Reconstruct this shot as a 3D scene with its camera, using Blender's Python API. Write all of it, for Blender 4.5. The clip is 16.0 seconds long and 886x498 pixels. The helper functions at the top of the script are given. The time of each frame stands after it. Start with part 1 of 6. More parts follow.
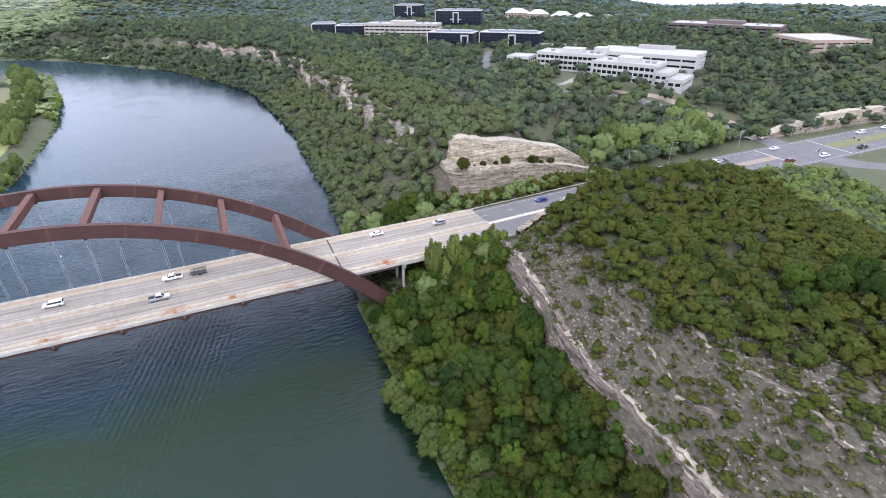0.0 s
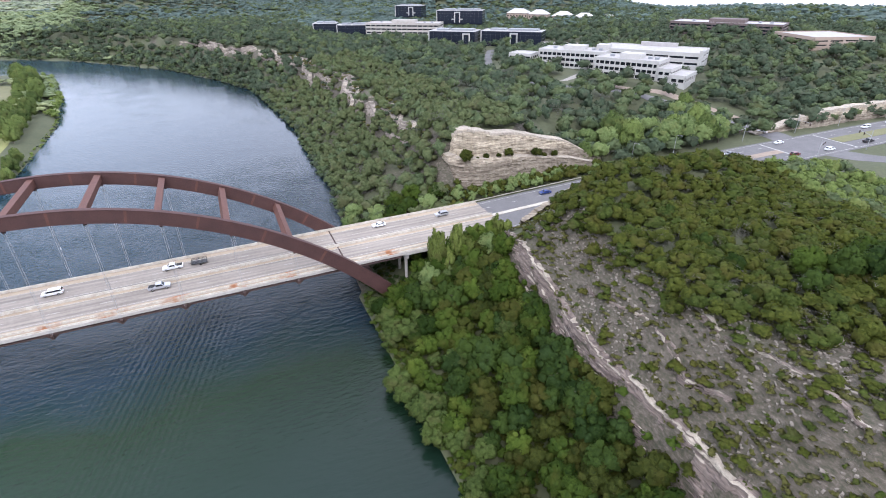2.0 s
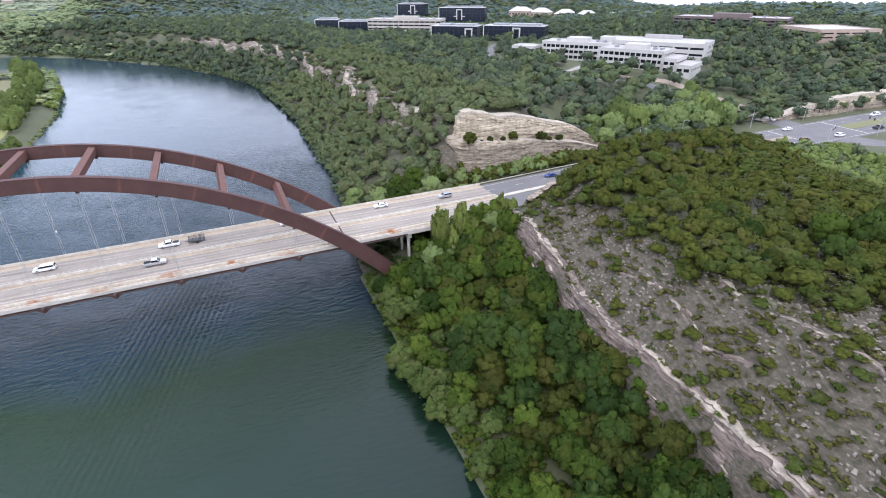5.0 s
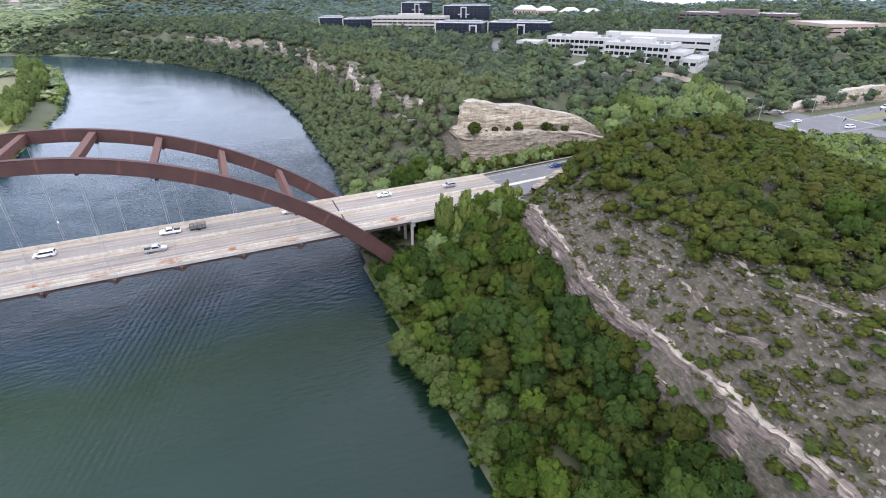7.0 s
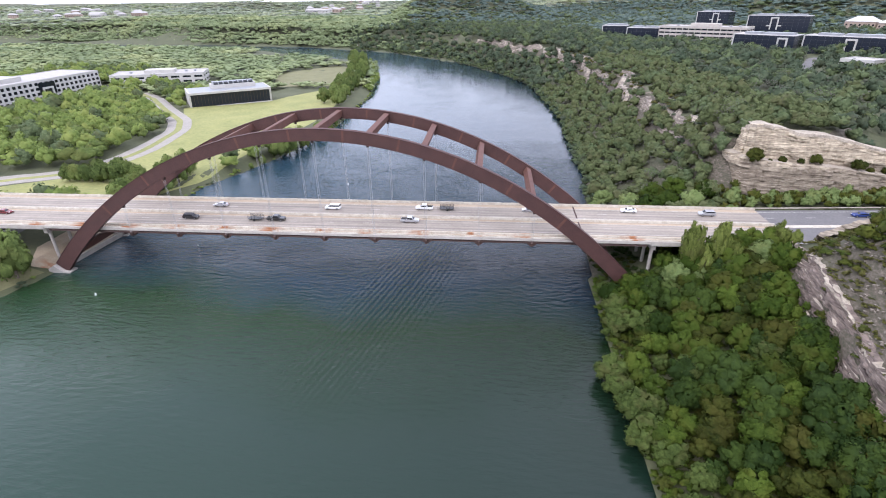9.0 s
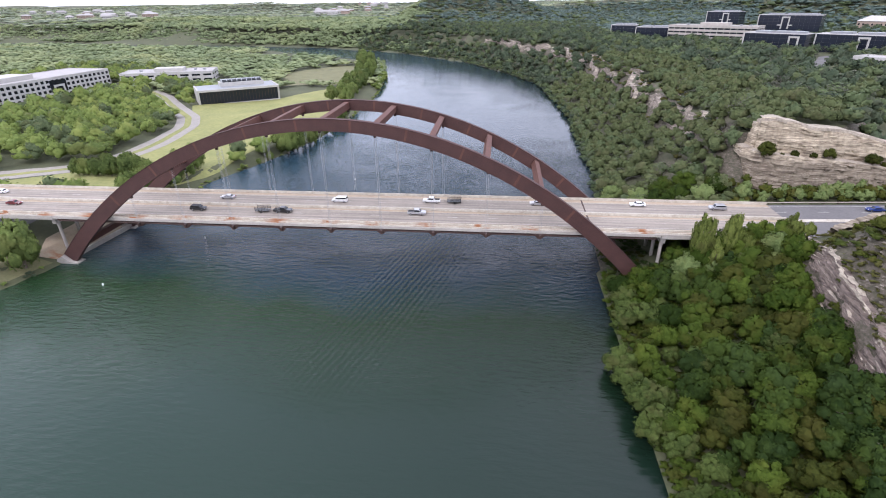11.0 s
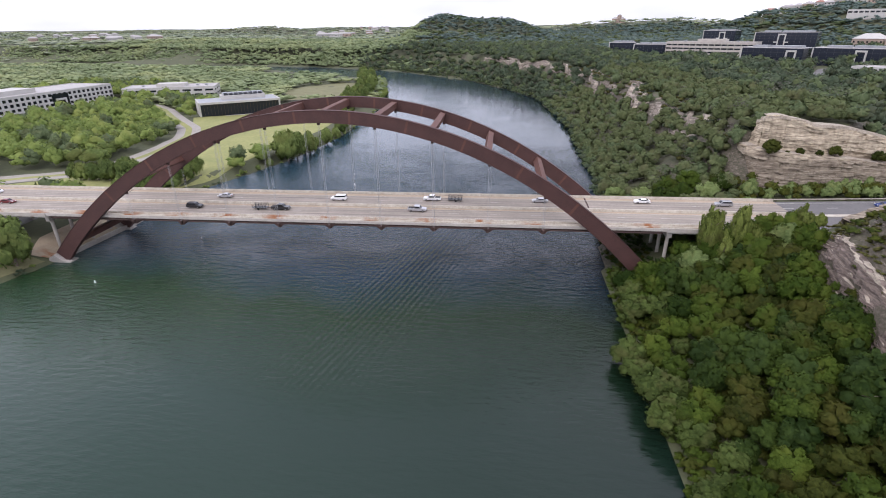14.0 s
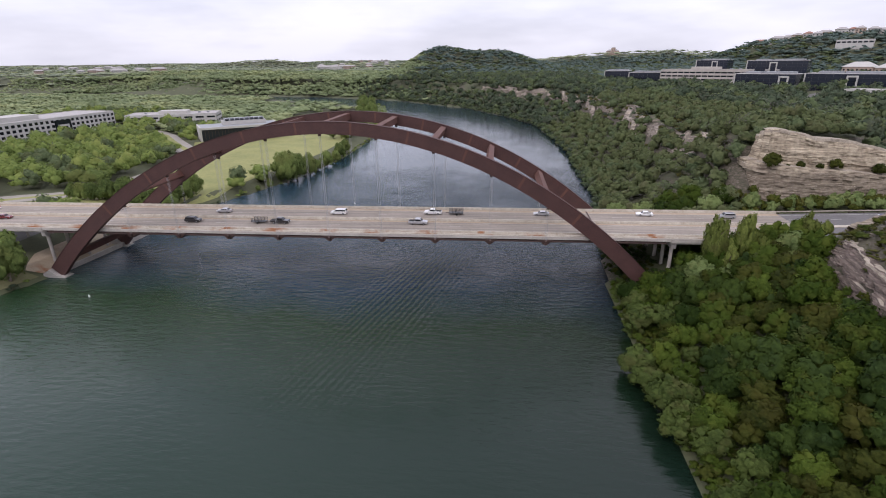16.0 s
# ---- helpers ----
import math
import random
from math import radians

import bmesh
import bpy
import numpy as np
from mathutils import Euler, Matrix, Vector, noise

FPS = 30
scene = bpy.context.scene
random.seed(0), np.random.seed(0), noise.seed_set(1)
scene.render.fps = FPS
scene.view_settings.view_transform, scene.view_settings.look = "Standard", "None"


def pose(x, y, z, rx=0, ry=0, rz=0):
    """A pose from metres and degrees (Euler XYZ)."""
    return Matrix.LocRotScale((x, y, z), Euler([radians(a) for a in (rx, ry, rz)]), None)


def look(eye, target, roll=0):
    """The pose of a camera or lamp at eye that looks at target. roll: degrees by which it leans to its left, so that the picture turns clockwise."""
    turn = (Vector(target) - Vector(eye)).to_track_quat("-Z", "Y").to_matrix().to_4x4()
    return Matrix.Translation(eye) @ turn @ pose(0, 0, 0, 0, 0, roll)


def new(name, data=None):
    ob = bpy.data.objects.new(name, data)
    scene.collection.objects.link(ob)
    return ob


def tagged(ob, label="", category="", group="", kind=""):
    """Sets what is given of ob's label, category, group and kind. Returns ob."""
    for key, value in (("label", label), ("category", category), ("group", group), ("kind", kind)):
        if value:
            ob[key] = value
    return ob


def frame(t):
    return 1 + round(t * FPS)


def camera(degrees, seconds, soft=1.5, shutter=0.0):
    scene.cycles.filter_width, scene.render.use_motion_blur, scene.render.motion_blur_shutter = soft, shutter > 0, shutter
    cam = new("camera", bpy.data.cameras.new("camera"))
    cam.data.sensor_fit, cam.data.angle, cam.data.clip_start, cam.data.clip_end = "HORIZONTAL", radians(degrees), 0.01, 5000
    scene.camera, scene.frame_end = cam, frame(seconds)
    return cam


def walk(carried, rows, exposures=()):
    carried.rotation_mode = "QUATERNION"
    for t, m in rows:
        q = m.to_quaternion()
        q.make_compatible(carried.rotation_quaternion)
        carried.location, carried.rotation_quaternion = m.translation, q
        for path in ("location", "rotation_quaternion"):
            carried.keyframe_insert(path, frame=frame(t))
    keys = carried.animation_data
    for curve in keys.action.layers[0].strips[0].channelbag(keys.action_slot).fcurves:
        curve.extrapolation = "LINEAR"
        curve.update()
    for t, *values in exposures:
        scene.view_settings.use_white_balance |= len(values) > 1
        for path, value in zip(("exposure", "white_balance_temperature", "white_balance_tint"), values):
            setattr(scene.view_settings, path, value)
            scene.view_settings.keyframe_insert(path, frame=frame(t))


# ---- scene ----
cam = camera(82.8, 16.0, soft=1.0)
PATH = [
    (0, (49.782, -147.98, 97.33), (50.494, -146.375, 96.372), -0.5),
    (0.5, (49.386, -148.156, 96.525), (50.096, -146.549, 95.569), -0.6),
    (1, (49.246, -148.181, 95.304), (49.956, -146.572, 94.351), -0.5),
    (1.5, (49.144, -148.101, 94.031), (49.854, -146.491, 93.081), -0.6),
    (2, (48.805, -148.044, 92.861), (49.517, -146.433, 91.914), -0.5),
    (2.5, (48.673, -147.997, 91.526), (49.383, -146.384, 90.581), -0.5),
    (3, (48.497, -147.868, 90.01), (49.209, -146.254, 89.068), -0.4),
    (3.5, (48.411, -147.803, 88.507), (49.122, -146.187, 87.568), -0.4),
    (4, (48.277, -147.775, 86.973), (48.989, -146.157, 86.037), -0.4),
    (6.5, (47.771, -147.582, 80.375), (48.478, -145.958, 79.446), -0.4),
    (7, (47.888, -147.512, 79.456), (48.588, -145.884, 78.529), -0.5),
    (7.5, (48.008, -147.194, 78.864), (48.699, -145.562, 77.938), -0.4),
    (8, (48.019, -146.817, 78.59), (48.48, -145.101, 77.672), -0.5),
    (8.5, (48.198, -146.846, 78.577), (48.159, -145.06, 77.677), -0.6),
    (9, (48.47, -147.21, 78.463), (48.292, -145.43, 77.568), -0.6),
    (11.5, (48.232, -147.626, 74.31), (48.028, -145.845, 73.424), -0.6),
    (12, (48.034, -147.679, 73.07), (47.831, -145.897, 72.185), -0.6),
    (12.5, (48.158, -147.579, 71.68), (47.955, -145.796, 70.797), -0.6),
    (13, (48.096, -147.641, 70.443), (47.892, -145.851, 69.576), -0.6),
    (13.5, (48.206, -147.598, 68.828), (47.999, -145.794, 67.99), -0.6),
    (14, (48.009, -147.617, 67.373), (47.802, -145.801, 66.562), -0.6),
    (14.5, (47.803, -147.7, 66.074), (47.596, -145.871, 65.291), -0.6),
    (15, (47.685, -147.612, 64.836), (47.478, -145.771, 64.081), -0.7),
    (15.5, (47.524, -147.55, 63.341), (47.317, -145.698, 62.615), -0.7),
    (16, (47.175, -147.728, 62.097), (46.97, -145.867, 61.394), -0.7),
]
walk(cam, [(t, look(eye, target, roll)) for t, eye, target, roll in PATH], [(0, 0.32, 5680, 17), (7.5, 0.32, 5680, 17), (9, 0.31, 5820, 20), (11.5, 0.08, 5880, 21), (12.5, 0.04, 5880, 21), (14, -0.16, 6050, 21), (16, -0.50, 6160, 22)])

# ---- light ----
SUN_EL, SUN_AZ = radians(52), radians(205)
world = bpy.data.worlds.new("overcast_sky")
scene.world = world
world.use_nodes = True
wn, wl = world.node_tree.nodes, world.node_tree.links
wn.clear()
sky = wn.new("ShaderNodeTexSky")
sky.sky_type, sky.sun_disc = "NISHITA", False
sky.sun_elevation, sky.sun_rotation = SUN_EL, SUN_AZ
sky.air_density, sky.dust_density = 1.0, 3.0
wco = wn.new("ShaderNodeTexCoord")
wmap = wn.new("ShaderNodeMapping")
wmap.inputs["Scale"].default_value = (1.0, 1.0, 4.5)
cloud = wn.new("ShaderNodeTexNoise")
cloud.inputs["Scale"].default_value, cloud.inputs["Detail"].default_value, cloud.inputs["Roughness"].default_value = 2.6, 7, 0.55
ramp = wn.new("ShaderNodeValToRGB")
ramp.color_ramp.elements[0].position, ramp.color_ramp.elements[0].color = 0.36, (8.9, 9.15, 9.6, 1)
ramp.color_ramp.elements[1].position, ramp.color_ramp.elements[1].color = 0.62, (11.8, 12.0, 12.3, 1)
wmix = wn.new("ShaderNodeMix")
wmix.data_type = "RGBA"
wmix.inputs["Factor"].default_value = 0.8
bg = wn.new("ShaderNodeBackground")
bg.inputs["Strength"].default_value = 0.135
wout = wn.new("ShaderNodeOutputWorld")
wl.new(wco.outputs["Generated"], wmap.inputs["Vector"])
wl.new(wmap.outputs["Vector"], cloud.inputs["Vector"])
wl.new(cloud.outputs["Fac"], ramp.inputs["Fac"])
wsep, whigh, wtint = wn.new("ShaderNodeSeparateXYZ"), wn.new("ShaderNodeMapRange"), wn.new("ShaderNodeMix")
whigh.inputs["From Min"].default_value, whigh.inputs["From Max"].default_value, whigh.inputs["To Max"].default_value = 0.03, 0.28, 1.0
wtint.data_type, wtint.blend_type = "RGBA", "MULTIPLY"
wtint.inputs["B"].default_value = (1.40, 1.41, 1.43, 1)
wl.new(wco.outputs["Generated"], wsep.inputs[0])
wl.new(wsep.outputs["Z"], whigh.inputs["Value"])
wl.new(whigh.outputs["Result"], wtint.inputs["Factor"])
wl.new(ramp.outputs["Color"], wtint.inputs["A"])
wl.new(sky.outputs["Color"], wmix.inputs["A"])
wl.new(wtint.outputs["Result"], wmix.inputs["B"])
wl.new(wmix.outputs["Result"], bg.inputs["Color"])
wl.new(bg.outputs["Background"], wout.inputs["Surface"])
sun = new("sun", bpy.data.lights.new("sun", "SUN"))
sun.data.energy, sun.data.angle, sun.data.color = 1.4, radians(26), (1.0, 0.95, 0.86)
sun.matrix_world = look((0, 0, 0), (-math.sin(SUN_AZ) * math.cos(SUN_EL), -math.cos(SUN_AZ) * math.cos(SUN_EL), -math.sin(SUN_EL)))


# ---- materials ----


def material(name, dark, light, size=1.0, rough=0.8, bump=0.0, metal=0.0, fine=8.0, spread=0.25, object_tint=0.0, island=0.0):
    """A surface of two colours mixed by coarse and fine grain; size is the coarse grain in metres."""
    m = bpy.data.materials.new(name)
    m.use_nodes = True
    n, l = m.node_tree.nodes, m.node_tree.links
    b = n["Principled BSDF"]
    geo = n.new("ShaderNodeNewGeometry")
    big, small = n.new("ShaderNodeTexNoise"), n.new("ShaderNodeTexNoise")
    big.inputs["Scale"].default_value, big.inputs["Detail"].default_value = 1.0 / size, 5
    small.inputs["Scale"].default_value, small.inputs["Detail"].default_value = fine / size, 4
    add = n.new("ShaderNodeMath")
    add.operation = "ADD"
    half = n.new("ShaderNodeMath")
    half.operation = "MULTIPLY"
    half.inputs[1].default_value = 0.5
    rng = n.new("ShaderNodeMapRange")
    rng.inputs["From Min"].default_value, rng.inputs["From Max"].default_value = 0.5 - spread, 0.5 + spread
    mix = n.new("ShaderNodeMix")
    mix.data_type = "RGBA"
    mix.inputs["A"].default_value, mix.inputs["B"].default_value = (*dark, 1), (*light, 1)
    l.new(geo.outputs["Position"], big.inputs["Vector"])
    l.new(geo.outputs["Position"], small.inputs["Vector"])
    l.new(big.outputs["Fac"], add.inputs[0])
    l.new(small.outputs["Fac"], add.inputs[1])
    l.new(add.outputs[0], half.inputs[0])
    last = half.outputs[0]
    for amount, source in ((island, "island"), (object_tint, "object")):
        if amount:
            node = geo if source == "island" else n.new("ShaderNodeObjectInfo")
            rand = node.outputs["Random Per Island"] if source == "island" else node.outputs["Random"]
            ma = n.new("ShaderNodeMath")
            ma.operation = "MULTIPLY_ADD"
            ma.inputs[1].default_value = amount
            sub = n.new("ShaderNodeMath")
            sub.operation = "SUBTRACT"
            sub.inputs[1].default_value = 0.5
            l.new(rand, sub.inputs[0])
            l.new(sub.outputs[0], ma.inputs[0])
            l.new(last, ma.inputs[2])
            last = ma.outputs[0]
    l.new(last, rng.inputs["Value"])
    l.new(rng.outputs["Result"], mix.inputs["Factor"])
    l.new(mix.outputs["Result"], b.inputs["Base Color"])
    b.inputs["Roughness"].default_value, b.inputs["Metallic"].default_value = rough, metal
    if bump:
        bn = n.new("ShaderNodeBump")
        bn.inputs["Strength"].default_value, bn.inputs["Distance"].default_value = 0.8, bump
        l.new(half.outputs[0], bn.inputs["Height"])
        l.new(bn.outputs["Normal"], b.inputs["Normal"])
    return m


def foliage(name, dark, light, size=6.0, island=0.35, object_tint=0.0, third=(0.10, 0.095, 0.035), share=0.5):
    """Leaves of mixed tones: they scatter light and let a part of it through."""
    m = material(name, dark, light, size, 0.65, 0, 0, 6.0, 0.24, object_tint, island)
    n, l = m.node_tree.nodes, m.node_tree.links
    b, out = n["Principled BSDF"], n["Material Output"]
    b.inputs["Specular IOR Level"].default_value = 0.06
    geo, tone, step, mix = n.new("ShaderNodeNewGeometry"), n.new("ShaderNodeTexNoise"), n.new("ShaderNodeMapRange"), n.new("ShaderNodeMix")
    shift = n.new("ShaderNodeVectorMath")
    shift.operation = "ADD"
    shift.inputs[1].default_value = (371.0, 93.0, 0.0)
    tone.inputs["Scale"].default_value, tone.inputs["Detail"].default_value = 1.3 / size, 3
    step.inputs["From Min"].default_value, step.inputs["From Max"].default_value, step.inputs["To Max"].default_value = 0.5, 0.66, share
    mix.data_type = "RGBA"
    mix.inputs["B"].default_value = (*third, 1)
    l.new(geo.outputs["Position"], shift.inputs[0])
    l.new(shift.outputs[0], tone.inputs["Vector"])
    l.new(tone.outputs["Fac"], step.inputs["Value"])
    l.new(step.outputs["Result"], mix.inputs["Factor"])
    l.new(b.inputs["Base Color"].links[0].from_socket, mix.inputs["A"])
    l.new(mix.outputs["Result"], b.inputs["Base Color"])
    tr = n.new("ShaderNodeBsdfTranslucent")
    l.new(mix.outputs["Result"], tr.inputs["Color"])
    ms = n.new("ShaderNodeMixShader")
    ms.inputs[0].default_value = 0.30
    l.new(b.outputs[0], ms.inputs[1])
    l.new(tr.outputs[0], ms.inputs[2])
    l.new(ms.outputs[0], out.inputs["Surface"])
    return m


def glossy(name, color, rough=0.1, metal=0.0):
    m = bpy.data.materials.new(name)
    m.use_nodes = True
    b = m.node_tree.nodes["Principled BSDF"]
    b.inputs["Base Color"].default_value, b.inputs["Roughness"].default_value, b.inputs["Metallic"].default_value = (*color, 1), rough, metal
    return m


M_STEEL = material("weathering_steel", (0.042, 0.018, 0.0155), (0.086, 0.037, 0.030), 3.0, 0.75, 0.01)
M_STRUT = material("weathering_steel_strut", (0.07, 0.028, 0.02), (0.14, 0.058, 0.04), 2.0, 0.75, 0.01)
M_DARKSTEEL = material("dark_rusted_steel", (0.03, 0.018, 0.015), (0.075, 0.04, 0.03), 1.5, 0.8, 0.01)
M_CONC = material("pale_concrete", (0.30, 0.27, 0.235), (0.50, 0.46, 0.41), 2.5, 0.85, 0.01)
M_BARRIER = material("weathered_concrete_barrier", (0.30, 0.25, 0.19), (0.60, 0.56, 0.48), 1.6, 0.9, 0.01, spread=0.2)
M_ASPHALT = material("worn_asphalt", (0.10, 0.095, 0.095), (0.17, 0.16, 0.155), 5.0, 0.9, 0.005)
M_PAINT = material("road_paint", (0.36, 0.35, 0.31), (0.52, 0.50, 0.46), 0.8, 0.8)
M_CABLE = material("galvanised_cable", (0.26, 0.26, 0.26), (0.38, 0.38, 0.37), 0.5, 0.6)
M_ROCK = material("layered_limestone", (0.067, 0.049, 0.041), (0.248, 0.195, 0.160), 2.2, 0.95, 0.08, fine=4.0, spread=0.15)
M_ROCKPALE = material("pale_cut_limestone", (0.205, 0.158, 0.110), (0.648, 0.557, 0.407), 3.0, 0.95, 0.12, fine=4.0, spread=0.14)
M_BLUFF = material("broken_pale_limestone", (0.103, 0.084, 0.069), (0.361, 0.307, 0.248), 2.6, 0.95, 0.10, fine=4.0, spread=0.16)
M_DIRT = material("bare_tan_earth", (0.20, 0.150, 0.112), (0.33, 0.265, 0.205), 3.0, 0.95, 0.02)
M_LIP = material("pale_limestone_ledge", (0.192, 0.160, 0.127), (0.506, 0.441, 0.342), 1.2, 0.95, 0.05, fine=6.0, spread=0.2)
M_SCREE = material("grey_scree", (0.120, 0.099, 0.078), (0.304, 0.264, 0.212), 2.2, 0.95, 0.05, fine=5.0, spread=0.2)
M_BARK = material("grey_bark", (0.10, 0.08, 0.06), (0.24, 0.20, 0.16), 0.5, 0.95, 0.02)
M_LAWN = material("mown_lawn", (0.17, 0.185, 0.060), (0.29, 0.28, 0.10), 14.0, 0.95, 0.02, spread=0.2)
M_DRYGRASS = material("dry_verge_grass", (0.11, 0.115, 0.05), (0.20, 0.185, 0.09), 6.0, 0.95, 0.02)
M_DRIVE = material("worn_concrete_drive", (0.22, 0.20, 0.175), (0.35, 0.32, 0.28), 3.0, 0.9)
M_WHITE = material("white_painted_concrete", (0.36, 0.345, 0.32), (0.51, 0.49, 0.455), 4.0, 0.8, spread=0.3)
M_TAN = material("tan_stone_cladding", (0.32, 0.24, 0.185), (0.42, 0.33, 0.265), 3.0, 0.85)
M_BROWN = material("brown_concrete", (0.10, 0.075, 0.07), (0.17, 0.13, 0.12), 3.0, 0.85)
M_ROOF = material("grey_gravel_roof", (0.30, 0.28, 0.27), (0.44, 0.42, 0.40), 4.0, 0.95)
M_REDROOF = material("weathered_tile_roof", (0.22, 0.11, 0.08), (0.34, 0.20, 0.15), 2.0, 0.9)
M_GLASS = glossy("dark_window_glass", (0.012, 0.015, 0.02), 0.08)
M_BLACKGLASS = glossy("black_curtain_glass", (0.014, 0.018, 0.030), 0.18)
M_METALROOF = material("grey_metal_roof", (0.22, 0.23, 0.24), (0.34, 0.35, 0.36), 3.0, 0.5, metal=0.4)
L_BANK = foliage("bright_broadleaf_leaves", (0.018, 0.036, 0.006), (0.067, 0.102, 0.015), 7.0, 0.25, 0.6, (0.073, 0.070, 0.013), 0.55)
L_PALE = foliage("pale_willow_leaves", (0.044, 0.067, 0.017), (0.107, 0.145, 0.037), 4.0, 0.3, 0.2)
L_POPLAR = foliage("pale_poplar_leaves", (0.076, 0.099, 0.022), (0.182, 0.219, 0.053), 4.0, 0.4, 0.2)
L_HILL = foliage("dark_juniper_leaves", (0.039, 0.051, 0.009), (0.105, 0.120, 0.021), 6.0, 0.3, 0.0, (0.104, 0.090, 0.025), 0.55)
L_HILL2 = foliage("green_oak_leaves", (0.031, 0.048, 0.009), (0.091, 0.116, 0.024), 5.0, 0.3)
# plateau leaf tone, with some blue put in for distance haze
L_WOOD = foliage("mixed_woodland_leaves", (0.042, 0.065, 0.040), (0.113, 0.142, 0.082), 9.0, 0.3, 0.0, (0.089, 0.089, 0.056), 0.5)
L_WOOD2 = foliage("fresh_woodland_leaves", (0.066, 0.095, 0.044), (0.158, 0.196, 0.092), 9.0, 0.3)
# fresh green, with the sunshine on the flat bank put into its tone
L_LEFT = foliage("fresh_riverside_leaves", (0.097, 0.145, 0.037), (0.263, 0.328, 0.089), 12.0, 0.16, 0.0, (0.293, 0.316, 0.089), 0.6)
L_SHORE = foliage("dark_fresh_cypress_leaves", (0.069, 0.101, 0.029), (0.185, 0.237, 0.068), 8.0, 0.3, 0.4, (0.168, 0.176, 0.055), 0.5)
L_ASH = foliage("fresh_pale_ash_leaves", (0.085, 0.125, 0.040), (0.215, 0.275, 0.100), 5.0, 0.25, 0.4, (0.22, 0.23, 0.08), 0.4)
L_SLOPE = foliage("green_river_slope_leaves", (0.060, 0.080, 0.034), (0.160, 0.188, 0.080), 7.0, 0.25, 0.0, (0.15, 0.14, 0.07), 0.5)
L_OLIVE = foliage("olive_brown_leaves", (0.025, 0.036, 0.007), (0.071, 0.081, 0.015), 5.0, 0.3, 0.4, (0.073, 0.064, 0.014), 0.45)
L_TEAL = foliage("dark_bluish_leaves", (0.019, 0.037, 0.008), (0.058, 0.090, 0.017), 5.0, 0.3, 0.5, (0.049, 0.081, 0.028), 0.4)
L_LIME = foliage("fresh_lime_leaves", (0.032, 0.058, 0.007), (0.094, 0.135, 0.020), 5.0, 0.3, 0.4, (0.144, 0.163, 0.030), 0.4)
# distance haze and far sunlight are put into these three leaf colours
L_DIST = foliage("haze_tinted_distant_woodland", (0.220, 0.265, 0.200), (0.400, 0.440, 0.300), 260.0, 0.12, 0.0, (0.52, 0.53, 0.33), 0.7)
L_RIDGE = foliage("haze_tinted_dark_ridge_leaves", (0.085, 0.124, 0.112), (0.180, 0.235, 0.195), 60.0, 0.1, 0.0, (0.119, 0.135, 0.092), 0.5)
L_FAR = foliage("haze_tinted_woodland_leaves", (0.157, 0.207, 0.113), (0.337, 0.394, 0.194), 120.0, 0.12, 0.0, (0.450, 0.473, 0.226), 0.6)
L_BUSH = foliage("dry_hillside_scrub", (0.055, 0.058, 0.017), (0.143, 0.138, 0.043), 3.0, 0.3)
L_GREY = foliage("grey_leafless_twigs", (0.101, 0.090, 0.077), (0.202, 0.187, 0.164), 4.0, 0.3, 0.0, (0.144, 0.130, 0.112))

for m_rock in (M_ROCK, M_ROCKPALE, M_BLUFF):
    kn, kl = m_rock.node_tree.nodes, m_rock.node_tree.links
    k_geo, k_map = kn.new("ShaderNodeNewGeometry"), kn.new("ShaderNodeMapping")
    k_map.inputs["Scale"].default_value = (0.30, 0.30, 3.6)
    kl.new(k_geo.outputs["Position"], k_map.inputs["Vector"])
    for k_tex in [q for q in kn if q.bl_idname == "ShaderNodeTexNoise"]:
        kl.new(k_map.outputs["Vector"], k_tex.inputs["Vector"])

# dark runs of water down the cut faces
pn, pl = M_ROCKPALE.node_tree.nodes, M_ROCKPALE.node_tree.links
p_geo, p_map, p_tex, p_rng, p_mul = pn.new("ShaderNodeNewGeometry"), pn.new("ShaderNodeMapping"), pn.new("ShaderNodeTexNoise"), pn.new("ShaderNodeMapRange"), pn.new("ShaderNodeMix")
p_map.inputs["Scale"].default_value = (0.9, 0.9, 0.10)
p_tex.inputs["Scale"].default_value, p_tex.inputs["Detail"].default_value = 1.0, 6
p_rng.inputs["From Min"].default_value, p_rng.inputs["From Max"].default_value = 0.38, 0.58
p_rng.inputs["To Min"].default_value, p_rng.inputs["To Max"].default_value = 0.8, 1.0
p_mul.data_type, p_mul.blend_type = "RGBA", "MULTIPLY"
p_mul.inputs["Factor"].default_value = 1.0
pl.new(p_geo.outputs["Position"], p_map.inputs["Vector"])
pl.new(p_map.outputs["Vector"], p_tex.inputs["Vector"])
pl.new(p_tex.outputs["Fac"], p_rng.inputs["Value"])
p_base = pn["Principled BSDF"].inputs["Base Color"]
pl.new(p_base.links[0].from_socket, p_mul.inputs["A"])
pl.new(p_rng.outputs["Result"], p_mul.inputs["B"])
pl.new(p_mul.outputs["Result"], p_base)

# the beds below the bench of the road cut are greyer and more stained
q_pos, q_low, q_var, q_add, q_mix = pn.new("ShaderNodeSeparateXYZ"), pn.new("ShaderNodeMapRange"), pn.new("ShaderNodeTexNoise"), pn.new("ShaderNodeMath"), pn.new("ShaderNodeMix")
q_var.inputs["Scale"].default_value, q_var.inputs["Detail"].default_value = 0.22, 6
q_add.operation, q_add.inputs[1].default_value = "MULTIPLY_ADD", 9.0
q_low.inputs["From Min"].default_value, q_low.inputs["From Max"].default_value = 33.6, 30.6
q_low.inputs["To Max"].default_value = 0.85
q_mix.data_type, q_mix.blend_type = "RGBA", "MULTIPLY"
q_mix.inputs["B"].default_value = (0.50, 0.49, 0.51, 1)
pl.new(p_geo.outputs["Position"], q_pos.inputs[0])
pl.new(p_geo.outputs["Position"], q_var.inputs["Vector"])
